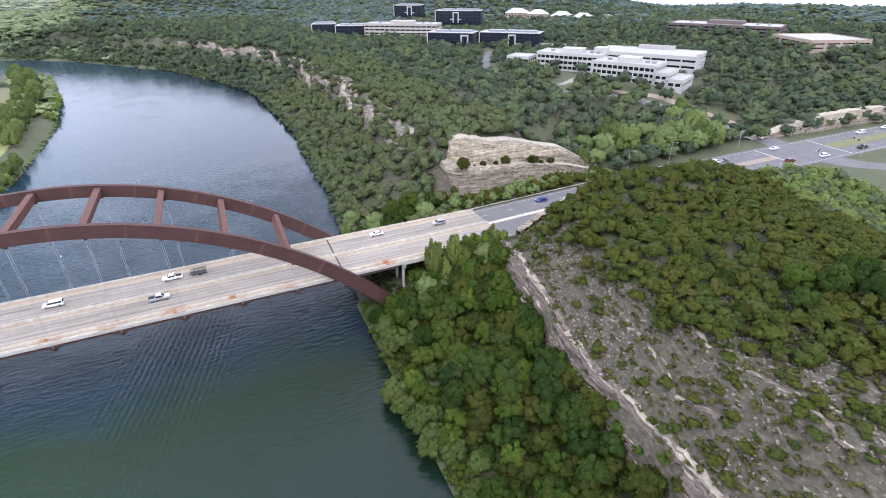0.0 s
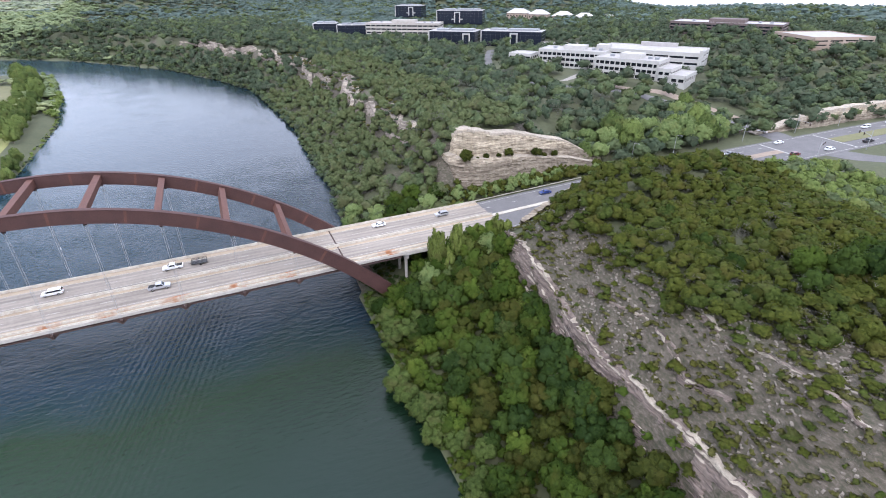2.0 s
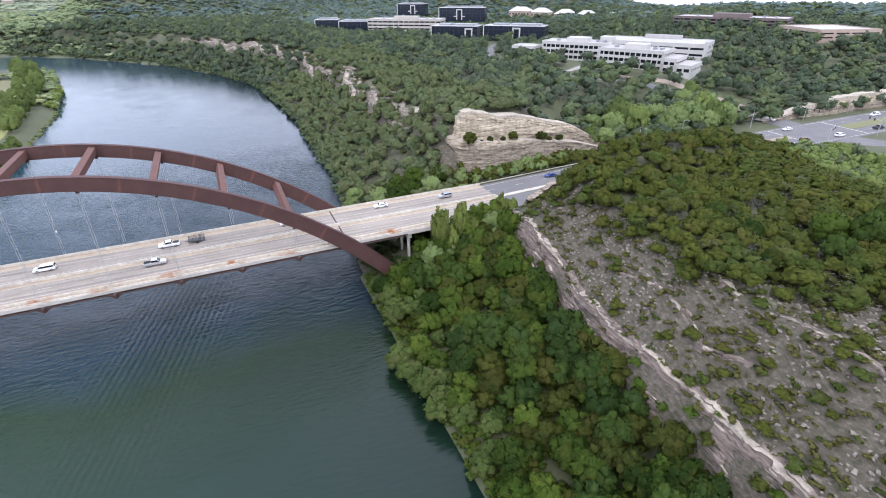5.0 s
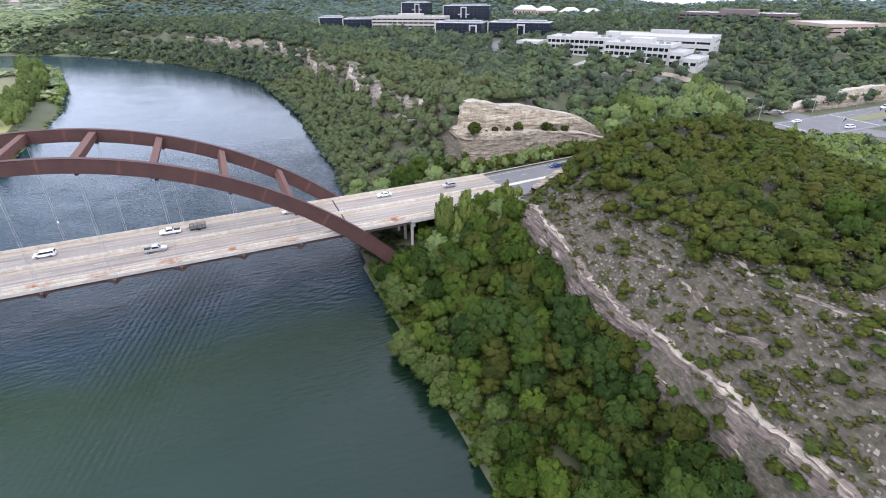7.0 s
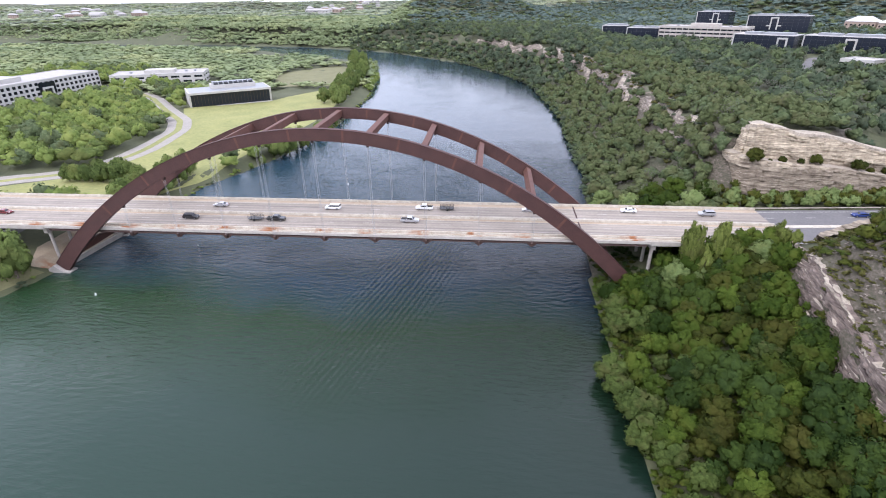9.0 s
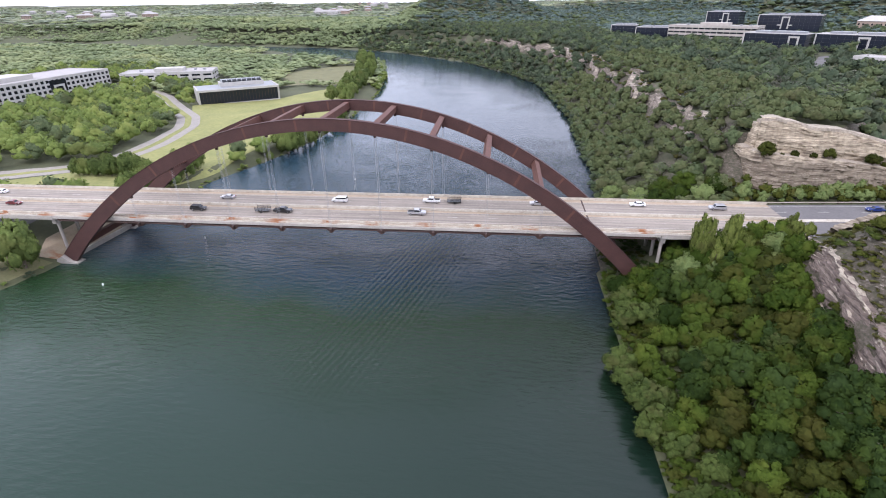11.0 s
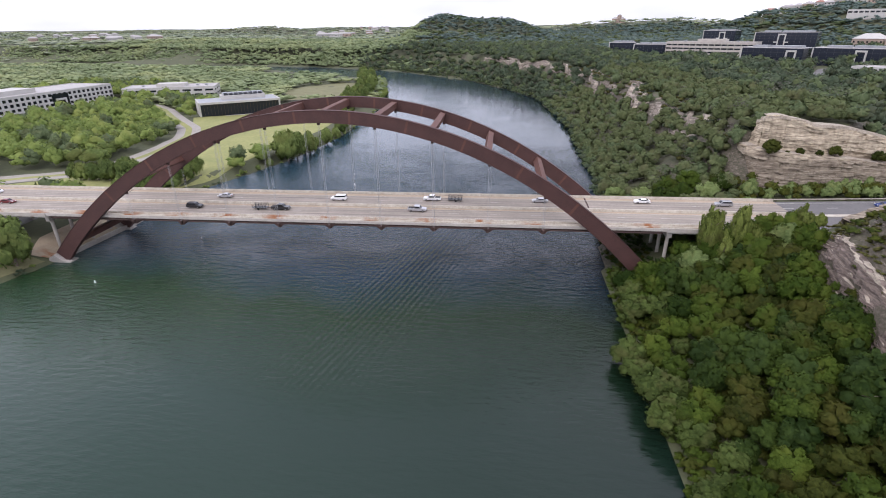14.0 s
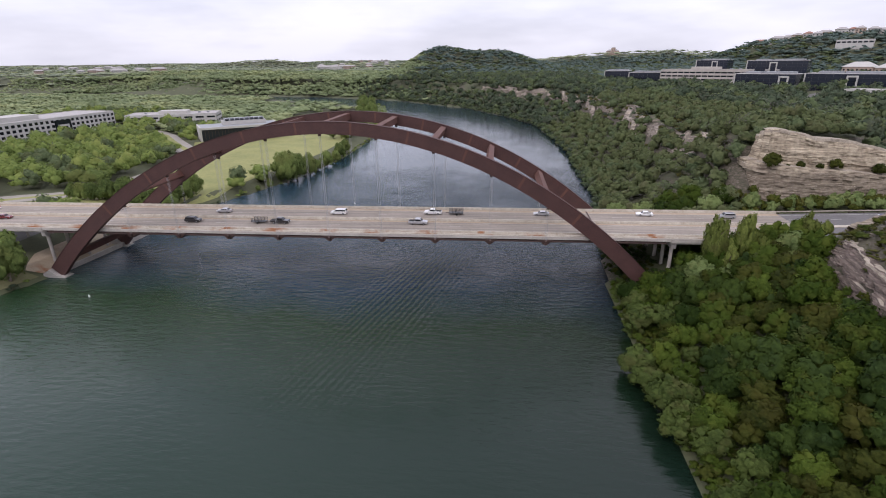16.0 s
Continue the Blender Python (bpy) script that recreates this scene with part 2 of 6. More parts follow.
pl.new(q_var.outputs["Fac"], q_add.inputs[0])
pl.new(q_pos.outputs["Z"], q_add.inputs[2])
pl.new(q_add.outputs[0], q_low.inputs["Value"])
pl.new(q_low.outputs["Result"], q_mix.inputs["Factor"])
pl.new(p_base.links[0].from_socket, q_mix.inputs["A"])
pl.new(q_mix.outputs["Result"], p_base)

# the ground: leaf litter, soil and grass, with bare limestone where it is steep
M_GROUND = material("woodland_floor", (0.048, 0.057, 0.026), (0.102, 0.105, 0.051), 16.0, 0.95, 0.05, fine=10.0)
gn, gl = M_GROUND.node_tree.nodes, M_GROUND.node_tree.links
g_geo = gn.new("ShaderNodeNewGeometry")
g_sep = gn.new("ShaderNodeSeparateXYZ")
g_rng = gn.new("ShaderNodeMapRange")
g_rng.inputs["From Min"].default_value, g_rng.inputs["From Max"].default_value = 0.88, 0.74
g_noise = gn.new("ShaderNodeTexNoise")
g_noise.inputs["Scale"].default_value, g_noise.inputs["Detail"].default_value, g_noise.inputs["Roughness"].default_value = 1.0, 10, 0.74
g_ramp = gn.new("ShaderNodeValToRGB")
for g_at, g_col in ((0.34, (0.034, 0.036, 0.017, 1)), (0.45, (0.066, 0.059, 0.037, 1)), (0.54, (0.098, 0.081, 0.060, 1)), (0.62, (0.146, 0.122, 0.093, 1)), (0.72, (0.29, 0.25, 0.20, 1))):
    g_el = g_ramp.color_ramp.elements.new(g_at)
    g_el.color = g_col
g_ramp.color_ramp.elements.remove(g_ramp.color_ramp.elements[0])
g_ramp.color_ramp.elements.remove(g_ramp.color_ramp.elements[-1])
g_mix = gn.new("ShaderNodeMix")
g_mix.data_type = "RGBA"
gl.new(g_geo.outputs["True Normal"], g_sep.inputs[0])
gl.new(g_sep.outputs["Z"], g_rng.inputs["Value"])
g_map = gn.new("ShaderNodeMapping")
g_map.inputs["Scale"].default_value = (1.0, 0.8, 1.8)
gl.new(g_geo.outputs["Position"], g_map.inputs["Vector"])
gl.new(g_map.outputs["Vector"], g_noise.inputs["Vector"])
gl.new(g_noise.outputs["Fac"], g_ramp.inputs["Fac"])
g_base = gn["Principled BSDF"].inputs["Base Color"]
gl.new(g_base.links[0].from_socket, g_mix.inputs["A"])
gl.new(g_ramp.outputs["Color"], g_mix.inputs["B"])
# the bare hill top south of the woods is as stony as the steep ground
g_pos, g_max, g_in = gn.new("ShaderNodeSeparateXYZ"), gn.new("ShaderNodeMath"), gn.new("ShaderNodeMath")
gl.new(g_geo.outputs["Position"], g_pos.inputs[0])
g_edge = []
for g_axis, g_a, g_b in (("Y", -98.0, -110.0), ("X", 158.0, 146.0), ("X", 105.0, 112.0)):
    g_side = gn.new("ShaderNodeMapRange")
    g_side.inputs["From Min"].default_value, g_side.inputs["From Max"].default_value = g_a, g_b
    gl.new(g_pos.outputs[g_axis], g_side.inputs["Value"])
    g_edge.append(g_side.outputs["Result"])
g_two = gn.new("ShaderNodeMath")
g_two.operation = g_in.operation = "MULTIPLY"
g_max.operation = "MAXIMUM"
gl.new(g_edge[0], g_two.inputs[0])
gl.new(g_edge[1], g_two.inputs[1])
gl.new(g_two.outputs[0], g_in.inputs[0])
gl.new(g_edge[2], g_in.inputs[1])
gl.new(g_in.outputs[0], g_max.inputs[0])
gl.new(g_rng.outputs["Result"], g_max.inputs[1])
gl.new(g_max.outputs[0], g_mix.inputs["Factor"])
gl.new(g_mix.outputs["Result"], g_base)

# river water: dark green body, small ripples
M_WATER = bpy.data.materials.new("river_water")
M_WATER.use_nodes = True
an, al = M_WATER.node_tree.nodes, M_WATER.node_tree.links
ab = an["Principled BSDF"]
ab.inputs["Base Color"].default_value = (0.022, 0.037, 0.025, 1)
ab.inputs["Roughness"].default_value, ab.inputs["IOR"].default_value, ab.inputs["Specular IOR Level"].default_value = 0.08, 1.33, 0.5
a_geo = an.new("ShaderNodeNewGeometry")
a_map = an.new("ShaderNodeMapping")
a_map.inputs["Rotation"].default_value = (0, 0, radians(24))
a_map.inputs["Scale"].default_value = (0.45, 1.3, 1)
a_n1, a_n2 = an.new("ShaderNodeTexNoise"), an.new("ShaderNodeTexNoise")
a_n1.inputs["Scale"].default_value, a_n1.inputs["Detail"].default_value = 0.62, 6
a_n2.inputs["Scale"].default_value, a_n2.inputs["Detail"].default_value = 0.05, 2
a_mul = an.new("ShaderNodeMath")
a_mul.operation = "MULTIPLY"
a_b = an.new("ShaderNodeBump")
a_b.inputs["Strength"].default_value, a_b.inputs["Distance"].default_value = 0.9, 0.9
al.new(a_geo.outputs["Position"], a_map.inputs["Vector"])
al.new(a_map.outputs["Vector"], a_n1.inputs["Vector"])
al.new(a_geo.outputs["Position"], a_n2.inputs["Vector"])
al.new(a_n1.outputs["Fac"], a_mul.inputs[0])
al.new(a_n2.outputs["Fac"], a_mul.inputs[1])
a_n3 = an.new("ShaderNodeTexNoise")
a_n3.inputs["Scale"].default_value, a_n3.inputs["Detail"].default_value = 0.016, 4
a_ys, a_yrng, a_yadd, a_ramp = an.new("ShaderNodeSeparateXYZ"), an.new("ShaderNodeMapRange"), an.new("ShaderNodeMath"), an.new("ShaderNodeValToRGB")
# bluish sky reflection put into the colour under the bridge, then green, then grey-green
a_yrng.inputs["From Min"].default_value, a_yrng.inputs["From Max"].default_value = -110.0, 30.0
a_yadd.operation, a_yadd.use_clamp = "MULTIPLY_ADD", True
a_yadd.inputs[1].default_value = 0.5
a_off = an.new("ShaderNodeMath")
a_off.operation, a_off.inputs[1].default_value = "SUBTRACT", 0.25
al.new(a_geo.outputs["Position"], a_n3.inputs["Vector"])
al.new(a_geo.outputs["Position"], a_ys.inputs[0])
al.new(a_ys.outputs["Y"], a_yrng.inputs["Value"])
al.new(a_yrng.outputs["Result"], a_off.inputs[0])
al.new(a_n3.outputs["Fac"], a_yadd.inputs[0])
al.new(a_off.outputs[0], a_yadd.inputs[2])
for a_at, a_col in ((0.22, (0.0135, 0.033, 0.022, 1)), (0.42, (0.0125, 0.031, 0.015, 1)), (0.55, (0.0115, 0.030, 0.010, 1)), (0.72, (0.015, 0.034, 0.050, 1))):
    a_ramp.color_ramp.elements.new(a_at).color = a_col
a_ramp.color_ramp.elements.remove(a_ramp.color_ramp.elements[0])
a_ramp.color_ramp.elements.remove(a_ramp.color_ramp.elements[-1])
al.new(a_yadd.outputs[0], a_ramp.inputs["Fac"])
# the water's colour darkens from the flat side towards the cliff side
a_side, a_tone = an.new("ShaderNodeMapRange"), an.new("ShaderNodeMix")
a_side.inputs["From Min"].default_value, a_side.inputs["From Max"].default_value = -75.0, 78.0
a_side.inputs["To Min"].default_value, a_side.inputs["To Max"].default_value = 1.22, 0.5
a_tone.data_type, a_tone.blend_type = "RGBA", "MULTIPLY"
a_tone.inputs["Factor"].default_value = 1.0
al.new(a_ys.outputs["X"], a_side.inputs["Value"])
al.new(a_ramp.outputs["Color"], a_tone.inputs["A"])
al.new(a_side.outputs["Result"], a_tone.inputs["B"])
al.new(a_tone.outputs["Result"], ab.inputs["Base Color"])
a_wm, a_wave, a_sep = an.new("ShaderNodeMapping"), an.new("ShaderNodeTexWave"), an.new("ShaderNodeSeparateXYZ")
a_wm.inputs["Location"].default_value = (-24.0, 18.0, 0)
a_wm.vector_type = "POINT"
a_rot = an.new("ShaderNodeMapping")
a_rot.inputs["Rotation"].default_value = (0, 0, radians(15))
a_wave.inputs["Scale"].default_value, a_wave.inputs["Distortion"].default_value, a_wave.inputs["Detail"].default_value = 0.19, 2.0, 2
al.new(a_geo.outputs["Position"], a_wm.inputs["Vector"])
al.new(a_wm.outputs["Vector"], a_rot.inputs["Vector"])
al.new(a_rot.outputs["Vector"], a_wave.inputs["Vector"])
al.new(a_rot.outputs["Vector"], a_sep.inputs[0])


def a_math(op, a, b):
    q = an.new("ShaderNodeMath")
    q.operation = op
    for i, w in enumerate((a, b)):
        if isinstance(w, (int, float)):
            q.inputs[i].default_value = w
        else:
            al.new(w, q.inputs[i])
    return q.outputs[0]


a_u, a_v = a_math("DIVIDE", a_sep.outputs["X"], 13.0), a_math("DIVIDE", a_sep.outputs["Y"], 58.0)
a_fall = a_math("POWER", 0.3, a_math("ADD", a_math("MULTIPLY", a_u, a_u), a_math("MULTIPLY", a_v, a_v)))
a_sum = a_math("ADD", a_mul.outputs[0], a_math("MULTIPLY", a_math("MULTIPLY", a_wave.outputs["Fac"], a_fall), 0.24))
a_calm = an.new("ShaderNodeMapRange")
a_calm.inputs["From Min"].default_value, a_calm.inputs["From Max"].default_value = 60.0, 170.0
a_calm.inputs["To Min"].default_value, a_calm.inputs["To Max"].default_value = 1.0, 0.12
al.new(a_ys.outputs["Y"], a_calm.inputs["Value"])
a_lee = an.new("ShaderNodeMapRange")
a_lee.inputs["From Min"].default_value, a_lee.inputs["From Max"].default_value = -72.0, -38.0
a_lee.inputs["To Min"].default_value, a_lee.inputs["To Max"].default_value = 0.35, 1.7
al.new(a_ys.outputs["Y"], a_lee.inputs["Value"])
al.new(a_math("MULTIPLY", a_math("MULTIPLY", a_sum, a_calm.outputs["Result"]), a_lee.outputs["Result"]), a_b.inputs["Height"])
al.new(a_b.outputs["Normal"], ab.inputs["Normal"])

# ---- building helpers ----


class Geo:
    """Collects solids for one mesh."""

    def __init__(self):
        self.v, self.f = [], []

    def add(self, verts, faces):
        k = len(self.v)
        self.v += [tuple(p) for p in verts]
        self.f += [tuple(k + i for i in q) for q in faces]
        return self

    def box(self, x0, x1, y0, y1, z0, z1, m=None):
        p = [Vector((x, y, z)) for z in (z0, z1) for x, y in ((x0, y0), (x1, y0), (x1, y1), (x0, y1))]
        if m is not None:
            p = [m @ q for q in p]
        return self.add(p, [(3, 2, 1, 0), (4, 5, 6, 7), (0, 1, 5, 4), (1, 2, 6, 5), (2, 3, 7, 6), (3, 0, 4, 7)])

    def rod(self, a, b, ra, rb=None, n=8):
        a, b = Vector(a), Vector(b)
        q = (b - a).to_track_quat("Z", "Y")
        rb = ra if rb is None else rb
        ring = [Vector((math.cos(2 * math.pi * i / n), math.sin(2 * math.pi * i / n), 0)) for i in range(n)]
        p = [a + q @ (c * ra) for c in ring] + [b + q @ (c * rb) for c in ring]
        return self.add(p, [(i, (i + 1) % n, n + (i + 1) % n, n + i) for i in range(n)] + [tuple(range(n))[::-1], tuple(range(n, 2 * n))])

    def prism(self, outline, axis, a, b):
        """An outline extruded along an axis (0: x, 1: y, 2: z) from a to b."""
        n = len(outline)

        def at(p, w):
            c = list(p)
            c.insert(axis, w)
            return c
        return self.add([at(p, a) for p in outline] + [at(p, b) for p in outline],
                        [(i, (i + 1) % n, n + (i + 1) % n, n + i) for i in range(n)] + [tuple(range(n))[::-1], tuple(range(n, 2 * n))])

    def sweep(self, rings, closed=True):
        """Skins a row of cross-sections of equal length."""
        n = len(rings[0])
        k = [p for r in rings for p in r]
        f = [(j * n + i, j * n + (i + 1) % n, (j + 1) * n + (i + 1) % n, (j + 1) * n + i) for j in range(len(rings) - 1) for i in range(n)]
        return self.add(k, f + [tuple(range(n))[::-1], tuple(range(len(k) - n, len(k)))])

    def mesh(self, name):
        me = bpy.data.meshes.new(name)
        me.from_pydata(self.v, [], self.f)
        bm = bmesh.new()
        bm.from_mesh(me)
        bmesh.ops.recalc_face_normals(bm, faces=bm.faces)
        bm.to_mesh(me)
        bm.free()
        return me


def part(name, shape, mat, parent=None, label=""):
    me = shape.mesh(name) if isinstance(shape, Geo) else shape
    if mat is not None and not me.materials:
        me.materials.append(mat)
    ob = new(name, me)
    ob.parent = parent
    return tagged(ob, label)


def thing(name, label, category, group="", m=None):
    ob = tagged(new(name), label, category, group)
    ob.empty_display_size = 0.5
    if m is not None:
        ob.matrix_basis = m
    return ob


def quick_mesh(name, verts, faces, mat, smooth=False, normals=None):
    """A mesh from arrays of places and of faces with equally many corners."""
    me = bpy.data.meshes.new(name)
    n, k = faces.shape
    me.vertices.add(len(verts))
    me.vertices.foreach_set("co", np.ascontiguousarray(verts, np.float32).ravel())
    me.loops.add(n * k)
    me.loops.foreach_set("vertex_index", np.ascontiguousarray(faces, np.int32).ravel())
    me.polygons.add(n)
    me.polygons.foreach_set("loop_start", np.arange(0, n * k, k, dtype=np.int32))
    me.polygons.foreach_set("use_smooth", np.full(n, smooth))
    me.materials.append(mat)
    me.update(calc_edges=True)
    if normals is not None:
        me.attributes.new("custom_normal", "FLOAT_VECTOR", "POINT").data.foreach_set("vector", np.ascontiguousarray(normals, np.float32).ravel())
    return me


rng = np.random.default_rng(7)


def lattice(ix, iy, seed):
    h = np.sin(ix * 127.1 + iy * 311.7 + seed * 74.7) * 43758.5453
    return h - np.floor(h)


def value_noise(x, y, seed=0):
    ix, iy = np.floor(x), np.floor(y)
    fx, fy = x - ix, y - iy
    fx, fy = fx * fx * (3 - 2 * fx), fy * fy * (3 - 2 * fy)
    a, b = lattice(ix, iy, seed), lattice(ix + 1, iy, seed)
    c, d = lattice(ix, iy + 1, seed), lattice(ix + 1, iy + 1, seed)
    return (a + (b - a) * fx) * (1 - fy) + (c + (d - c) * fx) * fy


def fbm(x, y, seed=0, octaves=4):
    t, w = 0, 0.5
    for o in range(octaves):
        t, x, y, w = t + w * value_noise(x, y, seed + o), x * 2.03, y * 2.03, w * 0.5
    return t / (1 - 0.5 ** octaves)


def ease(a, b, x):
    t = np.clip((x - a) / (b - a), 0, 1)
    return t * t * (3 - 2 * t)


# ---- ground ----
RIGHT_BANK = np.array([(-400, 70), (-200, 77), (-85, 80), (-10, 81), (20, 85), (50, 90), (88, 95), (135, 95), (210, 98), (264, 95), (376, 85), (454, 58), (549, 12), (581, -7), (723, -130), (790, -250), (850, -420), (950, -1000), (1000, -3000), (1050, -6000)], float)
LEFT_BANK = np.array([(-400, -150), (-120, -118), (-60, -101), (-34, -96), (-18, -91), (0, -90), (40, -88), (66, -85), (88, -77), (114, -69), (144, -63), (189, -58), (300, -60), (413, -77), (460, -88), (560, -112), (590, -134), (606, -180), (618, -250), (640, -262), (672, -254), (696, -330), (740, -620), (790, -1500), (850, -6000)], float)
CLIFF_LINE = np.array([(-220, 104), (-150, 108), (-115, 111.5), (-80, 113.5), (-67, 116), (-60, 118), (-33, 122.5), (-20, 128), (-8, 134)], float)
ROAD_Z = np.array([(80, 16.2), (133, 16.6), (200, 19.0), (260, 20.8), (300, 21.8), (380, 24.5), (600, 34.0)], float)
YC = -2.1


def road_y(x):
    return YC - 0.00022 * np.clip(np.asarray(x, float) - 170, 0, 400) ** 2


def along(table, t):
    return np.interp(t, table[:, 0], table[:, 1])


def bank(x, y):
    """How far inland a place lies of the right and of the left bank."""
    def slant(table):
        return 1 / np.sqrt(1 + ((along(table, y + 3) - along(table, y - 3)) / 6) ** 2)
    return (x - along(RIGHT_BANK, y)) * slant(RIGHT_BANK), (along(LEFT_BANK, y) - x) * slant(LEFT_BANK)


HILLS = ((-95, 1100, 48, 75, 170), (45, 1130, 42, 100, 170), (230, 1450, 20, 170, 150), (474, 104, 9, 60, 60), (500, 208, 6, 70, 60), (520, 1390, 26, 210, 200), (622, 800, 60, 170, 170), (470, 830, 16, 60, 110), (540, 1400, 14, 420, 200), (-1050, 2250, 30, 240, 220), (-740, 1150, 8, 210, 120), (-760, 2900, 12, 500, 300))


def height(x, y):
    x, y = np.asarray(x, float), np.asarray(y, float)
    d, dl = bank(x, y)
    rough = fbm(x / 23, y / 23, 3) - 0.5
    # hill south of the road, with its river cliff
    xc = along(CLIFF_LINE, y)
    e = x - xc + 3.0 * (fbm(y / 9, y / 31, 11, 3) - 0.5)
    bench = 0.9 + (10.5 + 6 * ease(-65, -33, y)) * np.clip(d / np.maximum(xc - along(RIGHT_BANK, y), 1), 0, 1) ** 1.5
    wide = ease(138, 156, x)
    fy = 0.35 + 0.65 * ease(-21 + 6 * wide, -54 + 12 * wide, y)
    fx = 1 - 0.75 * ease(178, 262, x)
    rise = 9.0 * ease(-2.6, 0.6, e) + 15.5 * np.clip((e - 0.5) / 14.5, 0, 1) + 0.5 * ease(15, 60, e)
    south = bench + rise * fy * fx + 2.2 * rough * ease(2, 10, e)
    zr = along(ROAD_Z, x)
    south = np.where(x > 200, np.maximum(south, zr - 2), south)
    # land north of the road
    north = 0.9 + 15 * ease(0, 36, d) ** 1.0 + 12 * ease(30 + 8 * rough, 44 + 8 * rough, d) + 5 * ease(44, 90, d) + 5 * rough
    north = north + 8.0 * np.exp(-((x - 146) / 26) ** 2 - ((y - 54) / 30) ** 2)
    north = north - 6 * ease(180, 260, x) * ease(95, 40, y) + 2 * ease(230, 300, x) * ease(60, 130, y)
    # road bed, on which the land on both sides is blended
    ry = road_y(x)
    slope = np.clip((x - 82) / 50, 0, 1)
    bed = np.where(x < 134, 1.0 + 14.6 * slope ** 0.8, zr - 0.12)
    up = np.where(x < 210, ease(30, 40 + 50 * ease(160, 206, x), y - ry), ease(17 + 14 * ease(215, 240, x) * ease(345, 300, x), 95, y - ry))
    up = np.where(x < 132, ease(13, 40, y), up)
    down = np.where(x < 134, ease(10, 26, -y), ease(14, 22 + 16 * ease(190, 240, x), ry - y))
    land = np.where(y > ry, bed + (north - bed) * up, bed + (south - bed) * down)
    land = np.where(d > 0, np.maximum(land, 0.25 + 0.25 * np.minimum(d, 4)), land)
    # flat land on the other bank
    far = np.hypot(x - 48, y + 147)
    west = 0.35 + 3.2 * ease(0, 9, dl) + 1.6 * ease(50, 250, dl) + 14 * ease(500, 2500, far) + 1.2 * rough * ease(10, 60, dl)
    out = np.where(d > 0, land, np.where(dl > 0, west, -np.clip(0.25 * np.minimum(-d, -dl), 0.05, 4)))
    lift = sum(a * np.exp(-((x - cx) / sx) ** 2 - ((y - cy) / sy) ** 2) for cx, cy, a, sx, sy in HILLS)
    rolling = 30 * (fbm(x / 420, y / 420, 21, 3) - 0.45) * ease(1300, 3000, far) + 20 * ease(2200, 4600, far)
    az = np.degrees(np.arctan2(x - 48, y + 147))
    drop = 0.052 * np.clip(far - 900, 0, None) * ease(35, 44, az)
    east = 9 * np.exp(-((far - 820) / 160) ** 2) * ease(45, 53, az) + 10 * ease(430, 640, far) * ease(30, 44, az)
    return out + np.where((d > 30) | (dl > 30), lift + rolling + east - drop, 0)


def axis(fine_a, fine_b, step, lo, hi):
    a = list(np.arange(fine_a, fine_b, step))
    s, p = step, fine_a
    while p > lo:
        s = min(s * 1.12, 85)
        p -= s
        a.insert(0, p)
    s, p = step, a[-1]
    while p < hi:
        s = min(s * 1.12, 85)
        p += s
        a.append(p)
    return np.array(a)


gx, gy = axis(-210, 300, 2.6, -4700, 4700), axis(-170, 300, 2.6, -1500, 4750)
GX, GY = np.meshgrid(gx, gy)
nx, ny = len(gx), len(gy)
ids = np.arange(nx * ny).reshape(ny, nx)
quads = np.stack([ids[:-1, :-1], ids[:-1, 1:], ids[1:, 1:], ids[1:, :-1]], -1).reshape(-1, 4)
ground = part("ground", quick_mesh("ground", np.stack([GX, GY, height(GX, GY)], -1).reshape(-1, 3), quads, M_GROUND, True), None)
tagged(ground, "wooded limestone hills and flat riverside land along a river", "ground", kind="structure")
wx, wy = np.linspace(-4600, 400, 30), np.linspace(-1400, 1400, 30)
WX, WY = np.meshgrid(wx, wy)
wid = np.arange(900).reshape(30, 30)
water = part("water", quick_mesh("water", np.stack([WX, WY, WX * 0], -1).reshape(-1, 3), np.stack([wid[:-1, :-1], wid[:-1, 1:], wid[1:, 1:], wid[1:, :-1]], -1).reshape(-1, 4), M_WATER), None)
tagged(water, "calm green river water with small wind ripples", "river", kind="structure")

# ---- bridge ----
NODE = 15.24
ARCH_C, HALF, CROWN, SPRING = 1.2, 91.2, 47.4, 2.9
Y_NEAR, Y_FAR = -16.2, 12.0
EDGE_NEAR, EDGE_FAR = -15.5, 11.2


def deck_z(x):
    return 15.85 + 0.006 * x


def arch_top(x):
    """Height of the rib's upper edge: between a parabola and a circle."""
    u, rise = abs(x - ARCH_C), CROWN - SPRING
    r = (HALF ** 2 + rise ** 2) / (2 * rise)
    return CROWN - 0.5 * (rise * (u / HALF) ** 2 + r - math.sqrt(max(r * r - u * u, 0)))


def arch_frame(x):
    t = Vector((1, 0, (arch_top(x + 0.05) - arch_top(x - 0.05)) / 0.1)).normalized()
    return Vector((x, 0, arch_top(x))), Vector((-t.z, 0, t.x))


